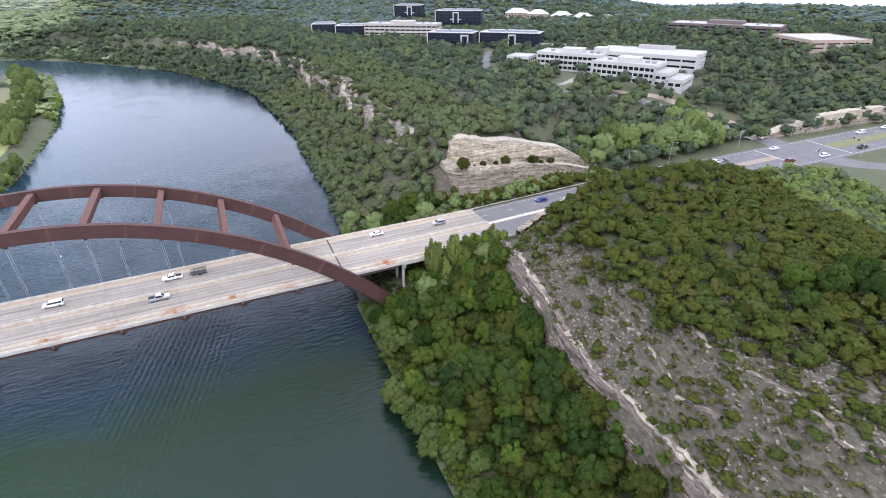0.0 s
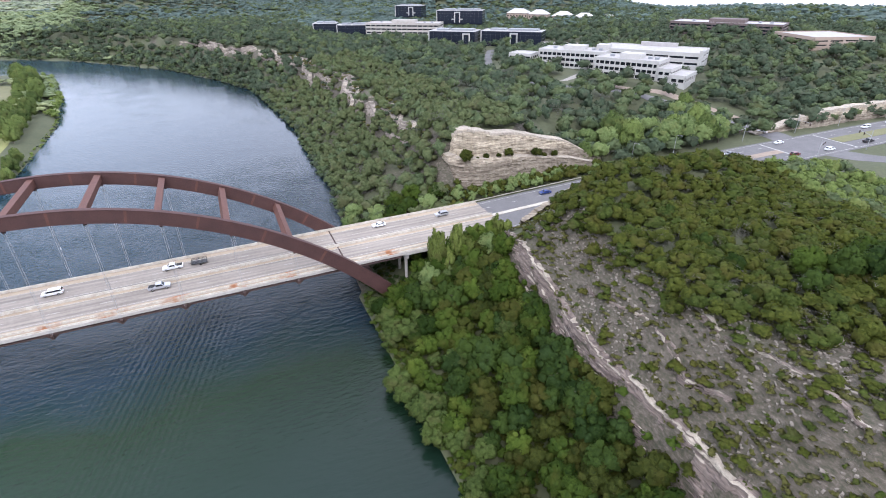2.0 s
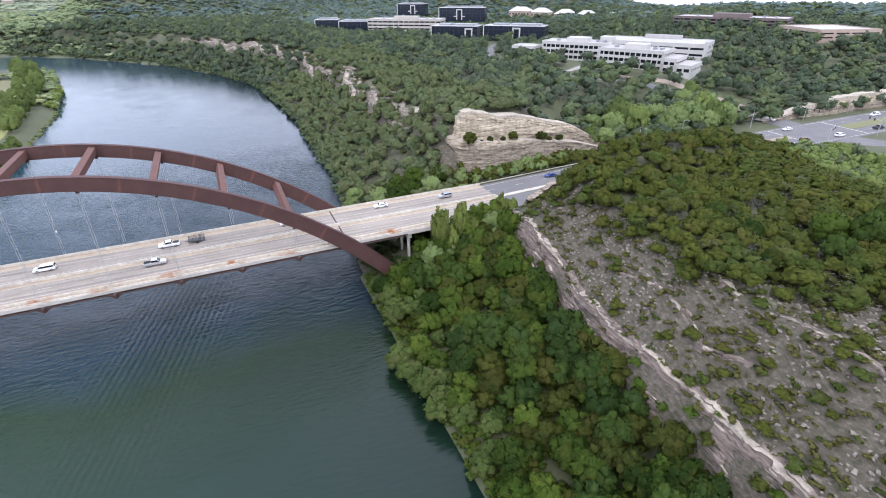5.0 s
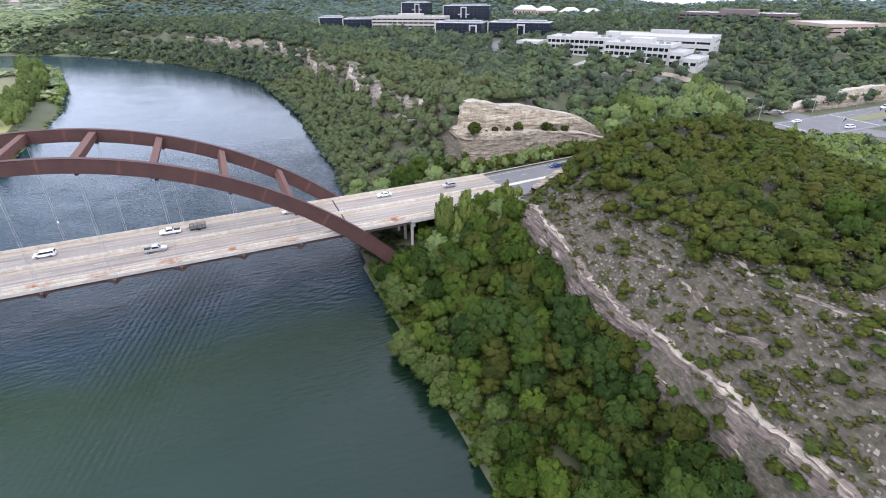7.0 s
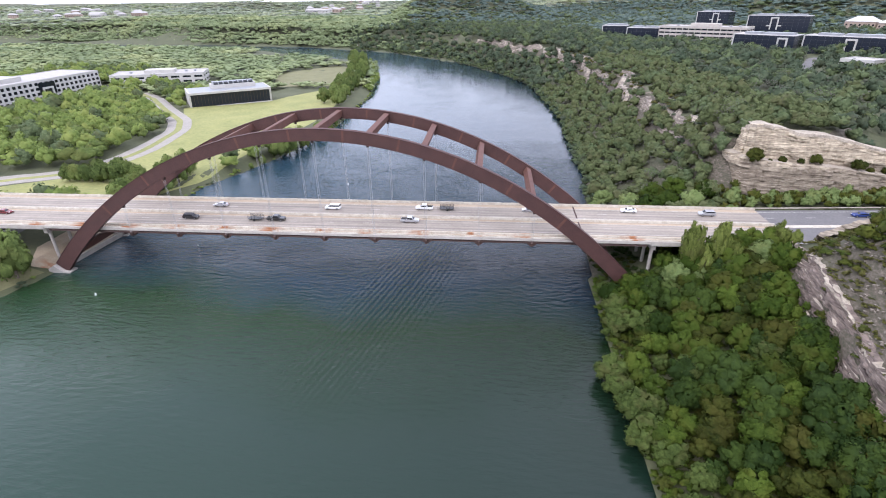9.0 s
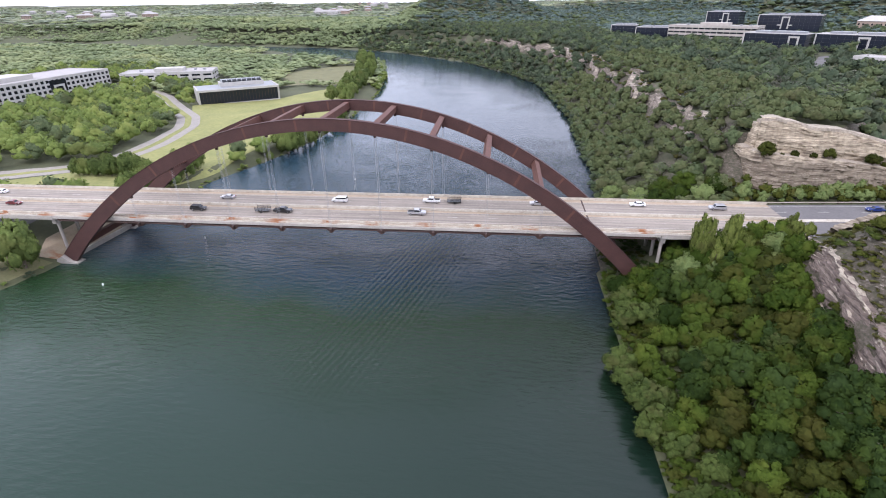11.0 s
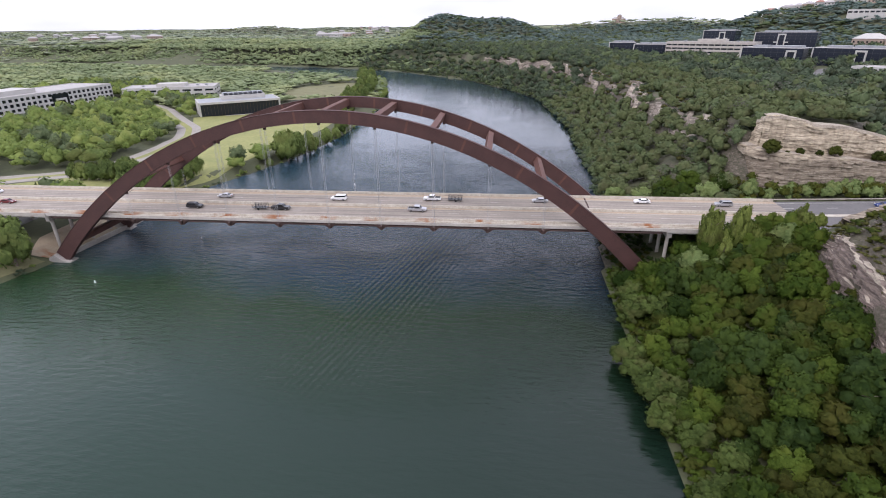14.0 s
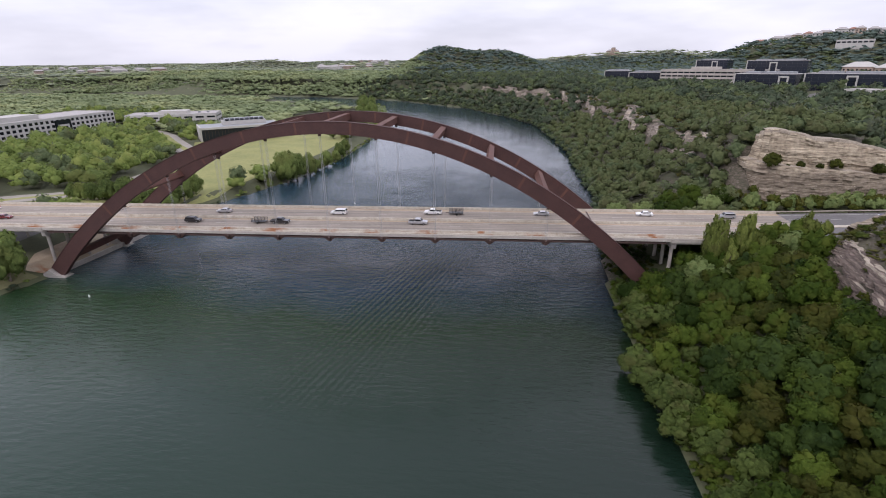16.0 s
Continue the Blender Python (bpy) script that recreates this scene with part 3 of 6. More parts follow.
bridge = thing("arch_bridge", "rust-brown steel through-arch road bridge with a pale concrete deck", "bridge")
for yc in (Y_NEAR, Y_FAR):
    g, seams = Geo(), []
    rings = []
    steps = 48
    for i in range(steps + 1):
        x = ARCH_C - HALF + 2 * HALF * i / steps
        p, n = arch_frame(x)
        depth = 3.1 + 1.1 * (abs(x - ARCH_C) / HALF) ** 1.5
        q = p - n * depth
        rings.append([(p.x, yc - 0.65, p.z), (p.x, yc + 0.65, p.z), (q.x, yc + 0.65, q.z), (q.x, yc - 0.65, q.z)])
    rib = part("arch_rib", g.sweep(rings), M_STEEL, bridge, "dark rust-brown steel box rib")
    # raised flange edges and splice plates
    for side, off in (("top", 0.0), ("bottom", 1.0)):
        fl = []
        for i in range(steps + 1):
            x = ARCH_C - HALF + 2 * HALF * i / steps
            p, n = arch_frame(x)
            depth = 3.1 + 1.1 * (abs(x - ARCH_C) / HALF) ** 1.5
            q = p - n * depth * off + n * (0.03 if off == 0 else -0.03)
            r = q + n * (0.07 if off == 0 else -0.07)
            fl.append([(q.x, yc - 0.78, q.z), (q.x, yc + 0.78, q.z), (r.x, yc + 0.78, r.z), (r.x, yc - 0.78, r.z)])
        part("flange", Geo().sweep(fl), M_STEEL, rib)
    for k in range(-5, 6):
        x = k * NODE + NODE / 2 + 1.2
        if abs(x) > 84:
            continue
        rr = []
        for xx in (x - 0.3, x + 0.3):
            p, n = arch_frame(xx)
            depth = 3.1 + 1.1 * (abs(xx - ARCH_C) / HALF) ** 1.5
            a, b = p - n * 0.1, p - n * (depth - 0.1)
            rr.append([(a.x, yc - 0.68, a.z), (a.x, yc + 0.68, a.z), (b.x, yc + 0.68, b.z), (b.x, yc - 0.68, b.z)])
        part("splice_plate", Geo().sweep(rr), M_STRUT, rib)
    for s in (-1, 1):
        x = ARCH_C + s * (HALF - 0.5)
        part("footing", Geo().prism([(x - s * 4.2, -1.2), (x + s * 3.0, -1.2), (x + s * 3.0, 1.2), (x + s * 0.9, 2.6), (x - s * 1.6, 0.7), (x - s * 4.2, 0.35)], 1, yc - 1.7, yc + 1.7), M_CONC, bridge, "stained pale concrete arch footing")
# struts between the ribs
for k in (-4, -3, -2, -1, 0, 1, 2, 3, 4):
    x = k * NODE
    p, n = arch_frame(x)
    t = Vector((n.z, 0, -n.x))
    c0, c1 = p - n * 0.5, p - n * 2.5
    ring = [c0 - t * 0.8, c0 + t * 0.8, c1 + t * 0.8, c1 - t * 0.8]
    part("strut", Geo().sweep([[(q.x, y, q.z) for q in ring] for y in (Y_NEAR + 0.6, Y_FAR - 0.6)]), M_STRUT, bridge, "rust-red steel box strut between the ribs")
for s in (-1, 1):
    x = ARCH_C + s * (HALF - 8)
    z = arch_top(x) - 4.0
    part("strut", Geo().box(x - 0.8, x + 0.8, Y_NEAR + 0.6, Y_FAR - 0.6, z - 0.9, z + 0.9), M_STRUT, bridge)

# deck: slab on the steel span and on the concrete approach spans
X0, XA, XB, X1 = -262.0, -90.5, 94.0, 133.0


def strip(x0, x1, y0, y1, za, zb, step=14.0):
    """A slab that follows the deck's grade; za and zb are heights over it."""
    n = max(2, int((x1 - x0) / step))
    rings = []
    for i in range(n + 1):
        x = x0 + (x1 - x0) * i / n
        z = deck_z(x)
        rings.append([(x, y0, z + za), (x, y1, z + za), (x, y1, z + zb), (x, y0, z + zb)])
    return Geo().sweep(rings)


M_DECK = material("worn_concrete_deck", (0.215, 0.183, 0.150), (0.325, 0.282, 0.236), 7.0, 0.9, 0.004, fine=9.0, spread=0.22)
dn, dl_ = M_DECK.node_tree.nodes, M_DECK.node_tree.links
d_geo = dn.new("ShaderNodeNewGeometry")
d_sep = dn.new("ShaderNodeSeparateXYZ")
dl_.new(d_geo.outputs["Position"], d_sep.inputs[0])


def node_math(nodes, links, op, a, b=None):
    m = nodes.new("ShaderNodeMath")
    m.operation = op
    for i, v in enumerate((a, b)):
        if v is None:
            continue
        if isinstance(v, (int, float)):
            m.inputs[i].default_value = v
        else:
            links.new(v, m.inputs[i])
    return m.outputs[0]


# wheel tracks: darker bands that run along the lanes
d_wave = node_math(dn, dl_, "SINE", node_math(dn, dl_, "MULTIPLY", node_math(dn, dl_, "ADD", d_sep.outputs["Y"], 1.4), 2 * math.pi / 1.85))
d_map = dn.new("ShaderNodeMapping")
d_map.inputs["Scale"].default_value = (0.03, 0.7, 1)
d_st = dn.new("ShaderNodeTexNoise")
d_st.inputs["Scale"].default_value, d_st.inputs["Detail"].default_value = 1.0, 5
dl_.new(d_geo.outputs["Position"], d_map.inputs["Vector"])
dl_.new(d_map.outputs["Vector"], d_st.inputs["Vector"])
d_fac = node_math(dn, dl_, "ADD", node_math(dn, dl_, "MULTIPLY", d_wave, 0.10), node_math(dn, dl_, "MULTIPLY", d_st.outputs["Fac"], 1.1))
d_r = dn.new("ShaderNodeMapRange")
d_r.inputs["From Min"].default_value, d_r.inputs["From Max"].default_value = 0.3, 0.8
d_r.inputs["To Min"].default_value, d_r.inputs["To Max"].default_value = 0.72, 1.16
dl_.new(d_fac, d_r.inputs["Value"])
d_mul = dn.new("ShaderNodeMix")
d_mul.data_type, d_mul.blend_type = "RGBA", "MULTIPLY"
d_mul.inputs["Factor"].default_value = 1.0
d_base = dn["Principled BSDF"].inputs["Base Color"]
dl_.new(d_base.links[0].from_socket, d_mul.inputs["A"])
dl_.new(d_r.outputs["Result"], d_mul.inputs["B"])
dl_.new(d_mul.outputs["Result"], d_base)

M_EDGE = material("rust_stained_shoulder", (0.28, 0.215, 0.145), (0.44, 0.36, 0.26), 3.0, 0.9, 0.004, spread=0.25)
# rust runs off the deck's edge beside the hangers
for M_R in (M_EDGE, M_BARRIER):
    rn_, rl_ = M_R.node_tree.nodes, M_R.node_tree.links
    r_geo, r_sep = rn_.new("ShaderNodeNewGeometry"), rn_.new("ShaderNodeSeparateXYZ")
    rl_.new(r_geo.outputs["Position"], r_sep.inputs[0])
    r_saw = node_math(rn_, rl_, "PINGPONG", node_math(rn_, rl_, "ADD", r_sep.outputs["X"], 2.0 + 20 * NODE), NODE / 2)
    r_n = rn_.new("ShaderNodeTexNoise")
    r_n.inputs["Scale"].default_value, r_n.inputs["Detail"].default_value = 0.35, 5
    rl_.new(r_geo.outputs["Position"], r_n.inputs["Vector"])
    r_rng = rn_.new("ShaderNodeMapRange")
    r_rng.inputs["From Min"].default_value, r_rng.inputs["From Max"].default_value = 4.4, 0.6
    rl_.new(r_saw, r_rng.inputs["Value"])
    r_th = rn_.new("ShaderNodeMapRange")
    r_th.inputs["From Min"].default_value, r_th.inputs["From Max"].default_value = 0.44, 0.58
    rl_.new(r_n.outputs["Fac"], r_th.inputs["Value"])
    r_f = node_math(rn_, rl_, "MULTIPLY", r_rng.outputs["Result"], r_th.outputs["Result"])
    r_f = node_math(rn_, rl_, "MULTIPLY", r_f, node_math(rn_, rl_, "LESS_THAN", r_sep.outputs["Y"], -11.0))
    r_mix = rn_.new("ShaderNodeMix")
    r_mix.data_type = "RGBA"
    r_mix.inputs["B"].default_value = (0.29, 0.13, 0.058, 1)
    r_base = rn_["Principled BSDF"].inputs["Base Color"]
    rl_.new(r_base.links[0].from_socket, r_mix.inputs["A"])
    rl_.new(r_f, r_mix.inputs["Factor"])
    rl_.new(r_mix.outputs["Result"], r_base)

part("deck_slab", strip(X0, XA + 10, EDGE_NEAR + 0.02, EDGE_FAR - 0.02, -0.35, 0), M_DECK, bridge)
part("deck_slab", strip(XA + 10.4, XB - 18.4, EDGE_NEAR + 0.02, EDGE_FAR - 0.02, -0.35, 0), M_DECK, bridge, "worn pale concrete roadway slab")
part("deck_slab", strip(XB - 18, X1, EDGE_NEAR + 0.02, EDGE_FAR - 0.02, -0.35, 0), M_DECK, bridge)
for xj in (XA + 10, XB - 18.4):
    part("expansion_joint", strip(xj, xj + 0.5, EDGE_NEAR + 0.4, EDGE_FAR - 0.4, -0.3, 0.006, 0.5), M_DARKSTEEL, bridge)
part("shoulder", strip(X0, X1, -13.1, -11.2, -0.1, 0.004), M_EDGE, bridge)
part("shoulder", strip(X0, X1, 8.6, 10.7, -0.1, 0.004), M_EDGE, bridge)
part("shoulder", strip(X0, X1, -3.3, -1.95, -0.1, 0.004), M_EDGE, bridge)
part("shoulder", strip(X0, X1, -1.35, 0.1, -0.1, 0.004), M_EDGE, bridge)
part("walkway", strip(X0, X1, -15.1, -13.6, -0.1, 0.18), M_EDGE, bridge, "stained concrete walkway")
# barriers in cast lengths
for y, w, hgt, name, off in ((-1.65, 0.62, 0.85, "median_barrier", 0.0), (-13.35, 0.45, 0.82, "inner_barrier", 3.0), (10.95, 0.42, 0.85, "parapet", 1.5), (-15.3, 0.42, 0.78, "parapet", 0.5)):
    x = X0 + off
    while x < X1 - 0.5:
        x2 = min(x + 9.1, X1)
        g = Geo()
        rr = []
        for xx in (x, x2 - 0.05):
            z = deck_z(xx)
            rr.append([(xx, y - w / 2, z - 0.3), (xx, y + w / 2, z - 0.3), (xx, y + w / 2, z + 0.22), (xx, y + w * 0.28, z + hgt), (xx, y - w * 0.28, z + hgt), (xx, y - w / 2, z + 0.22)])
        part(name, g.sweep(rr), M_BARRIER, bridge)
        x = x2
part("fascia", strip(XA, XB, -15.75, -15.47, -0.42, 0.42), M_CONC, bridge, "pale concrete deck edge")
part("fascia", strip(XA, XB, 11.17, 11.45, -0.42, 0.42), M_CONC, bridge)
# lane lines
for y in (-6.6, 4.6):
    x = X0 + 3
    while x < X1 - 4:
        part("lane_mark", strip(x, x + 3.0, y - 0.07, y + 0.07, -0.05, 0.007, 3.0), M_PAINT, bridge)
        x += 12.2
for y in (-10.4, -3.4, 0.9, 8.4):
    part("edge_line", strip(X0, X1, y - 0.06, y + 0.06, -0.05, 0.007), M_PAINT, bridge)
# steel under the deck
for y in (EDGE_NEAR + 0.35, EDGE_FAR - 0.35, -9, -2, 5):
    part("girder", strip(XA + 1, XB - 1, y - 0.18, y + 0.18, -1.15, -0.36), M_DARKSTEEL, bridge)
part("service_pipe", Geo().rod((XA + 2, -15.75, deck_z(XA) - 1.0), (XB - 1, -15.75, deck_z(XB) - 1.0), 0.17), M_DARKSTEEL, bridge, "dark service pipe along the deck edge")
beam_me = Geo()
beam_me.prism([(-16.75, -0.75), (-16.75, -1.75), (-15.6, -2.15), (11.4, -2.15), (12.55, -1.75), (12.55, -0.75), (11.4, -0.45), (-15.6, -0.45)], 0, -0.28, 0.28)
beam_me = beam_me.mesh("floor_beam")
knee_me = Geo().prism([(-2.0, -0.55), (2.0, -0.55), (0.3, -2.0), (-0.3, -2.0)], 1, -16.05, -15.75).mesh("knee_brace")
for k in range(-5, 6):
    x = k * NODE
    b = part("floor_beam", beam_me, M_DARKSTEEL, bridge)
    b.location = (x, 0, deck_z(x))
    if abs(k) < 5:
        kn = part("knee_brace", knee_me, M_DARKSTEEL, bridge)
        kn.location = (x, 0, deck_z(x))
# hangers: pairs of cables from the ribs to the beam ends
for k in range(-4, 5):
    x = k * NODE
    p, n = arch_frame(x)
    depth = 3.1 + 1.1 * (abs(x - ARCH_C) / HALF) ** 1.5
    zt = p.z - depth / max(n.z, 0.3)
    for y in (Y_NEAR, Y_FAR):
        anchor = part("hanger_anchor", Geo().box(x - 0.35, x + 0.35, y - 0.3, y + 0.3, zt - 0.7, zt + 0.3), M_DARKSTEEL, bridge)
        for dx in (-0.22, 0.22):
            for dy in (-0.18, 0.18):
                part("hanger_cable", Geo().rod((x + dx, y + dy, zt - 0.6), (x + dx, y + dy, deck_z(x) - 0.8), 0.025, n=5), M_CABLE, anchor)
# approach spans: concrete beams on column bents
col_me = Geo().rod((0, 0, -14), (0, 0, 0), 0.5, 0.5, 14).mesh("column")


def bent(x, ztop):
    part("bent_cap", Geo().box(x - 0.65, x + 0.65, -14.6, 10.3, ztop - 1.2, ztop), M_CONC, bridge, "pale concrete bent cap")
    for y in (-13.2, -6.6, 0.2, 8.6):
        c = part("column", col_me, M_CONC, bridge)
        c.location = (x, y, ztop - 1.2)


for x in (XA - 1.2, -122, -152, -183, -214, XB + 1.2, 116):
    bent(x, deck_z(x) - 1.55)
for xa, xb in ((X0, XA - 0.2), (XB + 0.2, X1)):
    for y in (-14.3, -11, -7.6, -4.2, -0.8, 2.6, 6.2, 9.8):
        part("approach_girder", strip(xa, xb, y - 0.3, y + 0.3, -1.5, -0.36), M_CONC, bridge)
    part("fascia", strip(xa, xb, -15.8, -15.47, -0.75, 0.42), M_CONC, bridge)
    part("fascia", strip(xa, xb, 11.17, 11.5, -0.75, 0.42), M_CONC, bridge)

# ---- woods ----


def ball(level):
    """Corners and triangles of a small round body: 8 faces at level 0, 20 at level 1."""
    if level == 0:
        v = np.array([(1, 0, 0), (-1, 0, 0), (0, 1, 0), (0, -1, 0), (0, 0, 1), (0, 0, -1)], float)
        f = [(a, b, c) for a in (0, 1) for b in (2, 3) for c in (4, 5)]
        return v, np.array([q if np.dot(np.cross(v[q[1]] - v[q[0]], v[q[2]] - v[q[0]]), v[q[0]]) > 0 else q[::-1] for q in f])
    bm = bmesh.new()
    bmesh.ops.create_icosphere(bm, subdivisions=1, radius=1.0)
    v, f = np.array([q.co[:] for q in bm.verts]), np.array([[q.index for q in w.verts] for w in bm.faces])
    bm.free()
    return v, f


def crown(clumps, leaves, size, squat=0.8, base=0.25, seed=0, cone=0.0, level=1):
    """One crown of radius 1 on the ground's height 0, squat high: lobes of dense foliage with leaf sprays
    standing out of them. Gives the triangles and the way each of their corners faces."""
    r = np.random.default_rng(seed)
    k = np.arange(clumps)
    a = k * 2.39996 + r.uniform(-0.5, 0.5, clumps) + r.uniform(0, 6.28)
    u = np.clip(-0.5 + 1.46 * (k + 0.5) / clumps + r.uniform(-0.2, 0.2, clumps), -0.6, 1)
    rad = r.uniform(0.30, 0.52, clumps) * (10 / max(clumps, 6)) ** 0.30
    s = np.sqrt(np.maximum(1 - u * u, 0)) * (1 - cone * np.clip(u, 0, 1))
    far = (1 - rad) * r.uniform(0.72, 1.12, clumps)
    cc = np.stack([s * np.cos(a) * far, s * np.sin(a) * far, u * far], -1)
    cc, rad = np.concatenate([cc, [[0, 0, -0.1]]]), np.append(rad, 0.56)
    bv, bf = ball(level)
    body = cc[:, None] + bv[None] * (rad * 0.86)[:, None, None] * r.uniform(0.82, 1.12, (len(cc), len(bv), 1))
    out = cc / np.maximum(np.linalg.norm(cc, axis=1), 0.2)[:, None]
    bn = 0.62 * bv[None] + 0.42 * out[:, None] + np.array([0, 0, 0.22])
    bq, bw = body[:, bf].reshape(-1, 3, 3), np.broadcast_to(bn, body.shape)[:, bf].reshape(-1, 3, 3)
    pick = r.choice(clumps, leaves, p=rad[:clumps] ** 2 / (rad[:clumps] ** 2).sum())
    n = r.normal(size=(leaves, 3)) + 0.75 * out[pick] * 1.3 + np.array([0, 0, 0.35])
    n /= np.linalg.norm(n, axis=1)[:, None]
    c = cc[pick] + n * (rad[pick] * r.uniform(0.80, 1.10, leaves))[:, None]
    f = n + 0.42 * r.normal(size=(leaves, 3))
    f /= np.linalg.norm(f, axis=1)[:, None]
    t = np.cross(f, r.normal(size=(leaves, 3)))
    t /= np.linalg.norm(t, axis=1)[:, None]
    b = np.cross(f, t)
    sz = size * r.uniform(0.55, 1.3, leaves)[:, None]
    lq = np.stack([c - t * sz - b * sz * 0.5, c + t * sz - b * sz * 0.35, c + b * sz * 1.15 + t * sz * r.uniform(-0.5, 0.5, leaves)[:, None]], 1)
    ln = np.repeat((0.34 * f + 0.55 * n + 0.36 * out[pick] + np.array([0, 0, 0.22]))[:, None], 3, 1)
    q, w = np.concatenate([bq, lq]), np.concatenate([bw, ln])
    w = w / np.maximum(np.linalg.norm(w, axis=2), 1e-6)[..., None]
    q[:, :, 2] = (q[:, :, 2] * 0.5 + 0.5) * squat * (1 - base) + base * squat
    return q, w


def bare(seed):
    """A leafless shrub: the fine twigs of a crown without its leafy bodies."""
    q, w = crown(9, 130, 0.045, 1.0, 0.08, seed)
    return q[200:], w[200:]


def joined(name, places, radii, heights, crowns, mat, label, seed=0):
    """Many crowns as one mesh."""
    r = np.random.default_rng(seed)
    kind = r.integers(0, len(crowns), len(places))
    rows, tilt = [], []
    for k, (q, w) in enumerate(crowns):
        i = np.nonzero(kind == k)[0]
        if not len(i):
            continue
        a = r.uniform(0, 2 * np.pi, len(i))
        ca, sa = np.cos(a)[:, None, None], np.sin(a)[:, None, None]
        R, Hh = radii[i][:, None, None], heights[i][:, None, None]
        x, y, z = q[None, :, :, 0], q[None, :, :, 1], q[None, :, :, 2]
        P = places[i]
        rows.append(np.stack([P[:, 0, None, None] + R * (x * ca - y * sa), P[:, 1, None, None] + R * (x * sa + y * ca), P[:, 2, None, None] + Hh * z], -1).reshape(-1, 3))
        nx_, ny_ = w[None, :, :, 0], w[None, :, :, 1]
        tilt.append(np.stack([nx_ * ca - ny_ * sa, nx_ * sa + ny_ * ca, np.broadcast_to(w[None, :, :, 2], (len(i),) + w.shape[:2])], -1).reshape(-1, 3))
    v = np.concatenate(rows)
    ob = part(name, quick_mesh(name, v, np.arange(len(v)).reshape(-1, 3), mat, True, np.concatenate(tilt)), None)
    return tagged(ob, label, "woods", kind="stuff")


def scatter(x0, x1, y0, y1, step, seed, keep):
    r = np.random.default_rng(seed)
    X, Y = np.meshgrid(np.arange(x0, x1, step), np.arange(y0, y1, step))
    X, Y = (X + r.uniform(-0.48, 0.48, X.shape) * step).ravel(), (Y + r.uniform(-0.48, 0.48, Y.shape) * step).ravel()
    k = keep(X, Y)
    return X[k], Y[k]


def inside(poly, x, y):
    hit = np.zeros(x.shape, bool)
    n = len(poly)
    for i in range(n):
        (xa, ya), (xb, yb) = poly[i], poly[(i + 1) % n]
        if ya != yb:
            hit ^= ((ya > y) != (yb > y)) & (x < (xb - xa) * (y - ya) / (yb - ya) + xa)
    return hit


def near_line(pts, w, x, y):
    best = np.full(x.shape, 1e9)
    for (xa, ya), (xb, yb) in zip(pts[:-1], pts[1:]):
        t = np.clip(((x - xa) * (xb - xa) + (y - ya) * (yb - ya)) / ((xb - xa) ** 2 + (yb - ya) ** 2), 0, 1)
        best = np.minimum(best, np.hypot(x - xa - t * (xb - xa), y - ya - t * (yb - ya)))
    return best < w


LAWN = [(-86, 74), (-93, 50), (-100, 22), (-215, 22), (-176, 46), (-150, 64), (-141, 84), (-140, 112), (-150, 140), (-156, 168), (-176, 205), (-188, 226), (-134, 262), (-118, 300), (-100, 330), (-80, 300), (-74, 240), (-72, 190), (-76, 150), (-82, 118)]
MEADOW = [(-96, 345), (-160, 330), (-190, 420), (-150, 500), (-110, 470), (-98, 410)]
DRIVE = [(-260, 12), (-215, 38), (-181, 55), (-150, 72), (-145, 98), (-146, 125), (-152, 158), (-166, 184), (-195, 215), (-236, 262), (-262, 285)]
CLEARS = []
BUILT = []


def open_ground(x, y):
    """Places where no tree stands."""
    d, dl = bank(x, y)
    no = (d <= 0.5) & (dl <= 0.5)
    no |= (x < 134) & (x > -300) & (y > -18) & (y < 14)
    ry = road_y(x)
    no |= (x > 125) & (y > ry - 15.5) & (y < ry + 17) & (x < 620)
    no |= (x > 225) & (x < 345) & (y > ry - 19) & (y < ry + 19)
    no |= (x > 129) & (x < 205) & (y > 8) & (y < 37 - 9 * ease(165, 205, x))
    no |= inside(LAWN, x, y) | inside(MEADOW, x, y) | near_line(DRIVE, 10.0, x, y)
    for line, w in CLEARS:
        no |= near_line(line, w, x, y)
    for cx, cy, w, dep, turn in BUILT:
        a = radians(turn)
        u, v = (x - cx) * math.cos(a) + (y - cy) * math.sin(a), -(x - cx) * math.sin(a) + (y - cy) * math.cos(a)
        no |= (abs(u) < w / 2 + 4) & (abs(v) < dep / 2 + 4)
    return no

# ---- buildings ----


def ground_at(x, y):
    return float(height(np.array([x]), np.array([y]))[0])


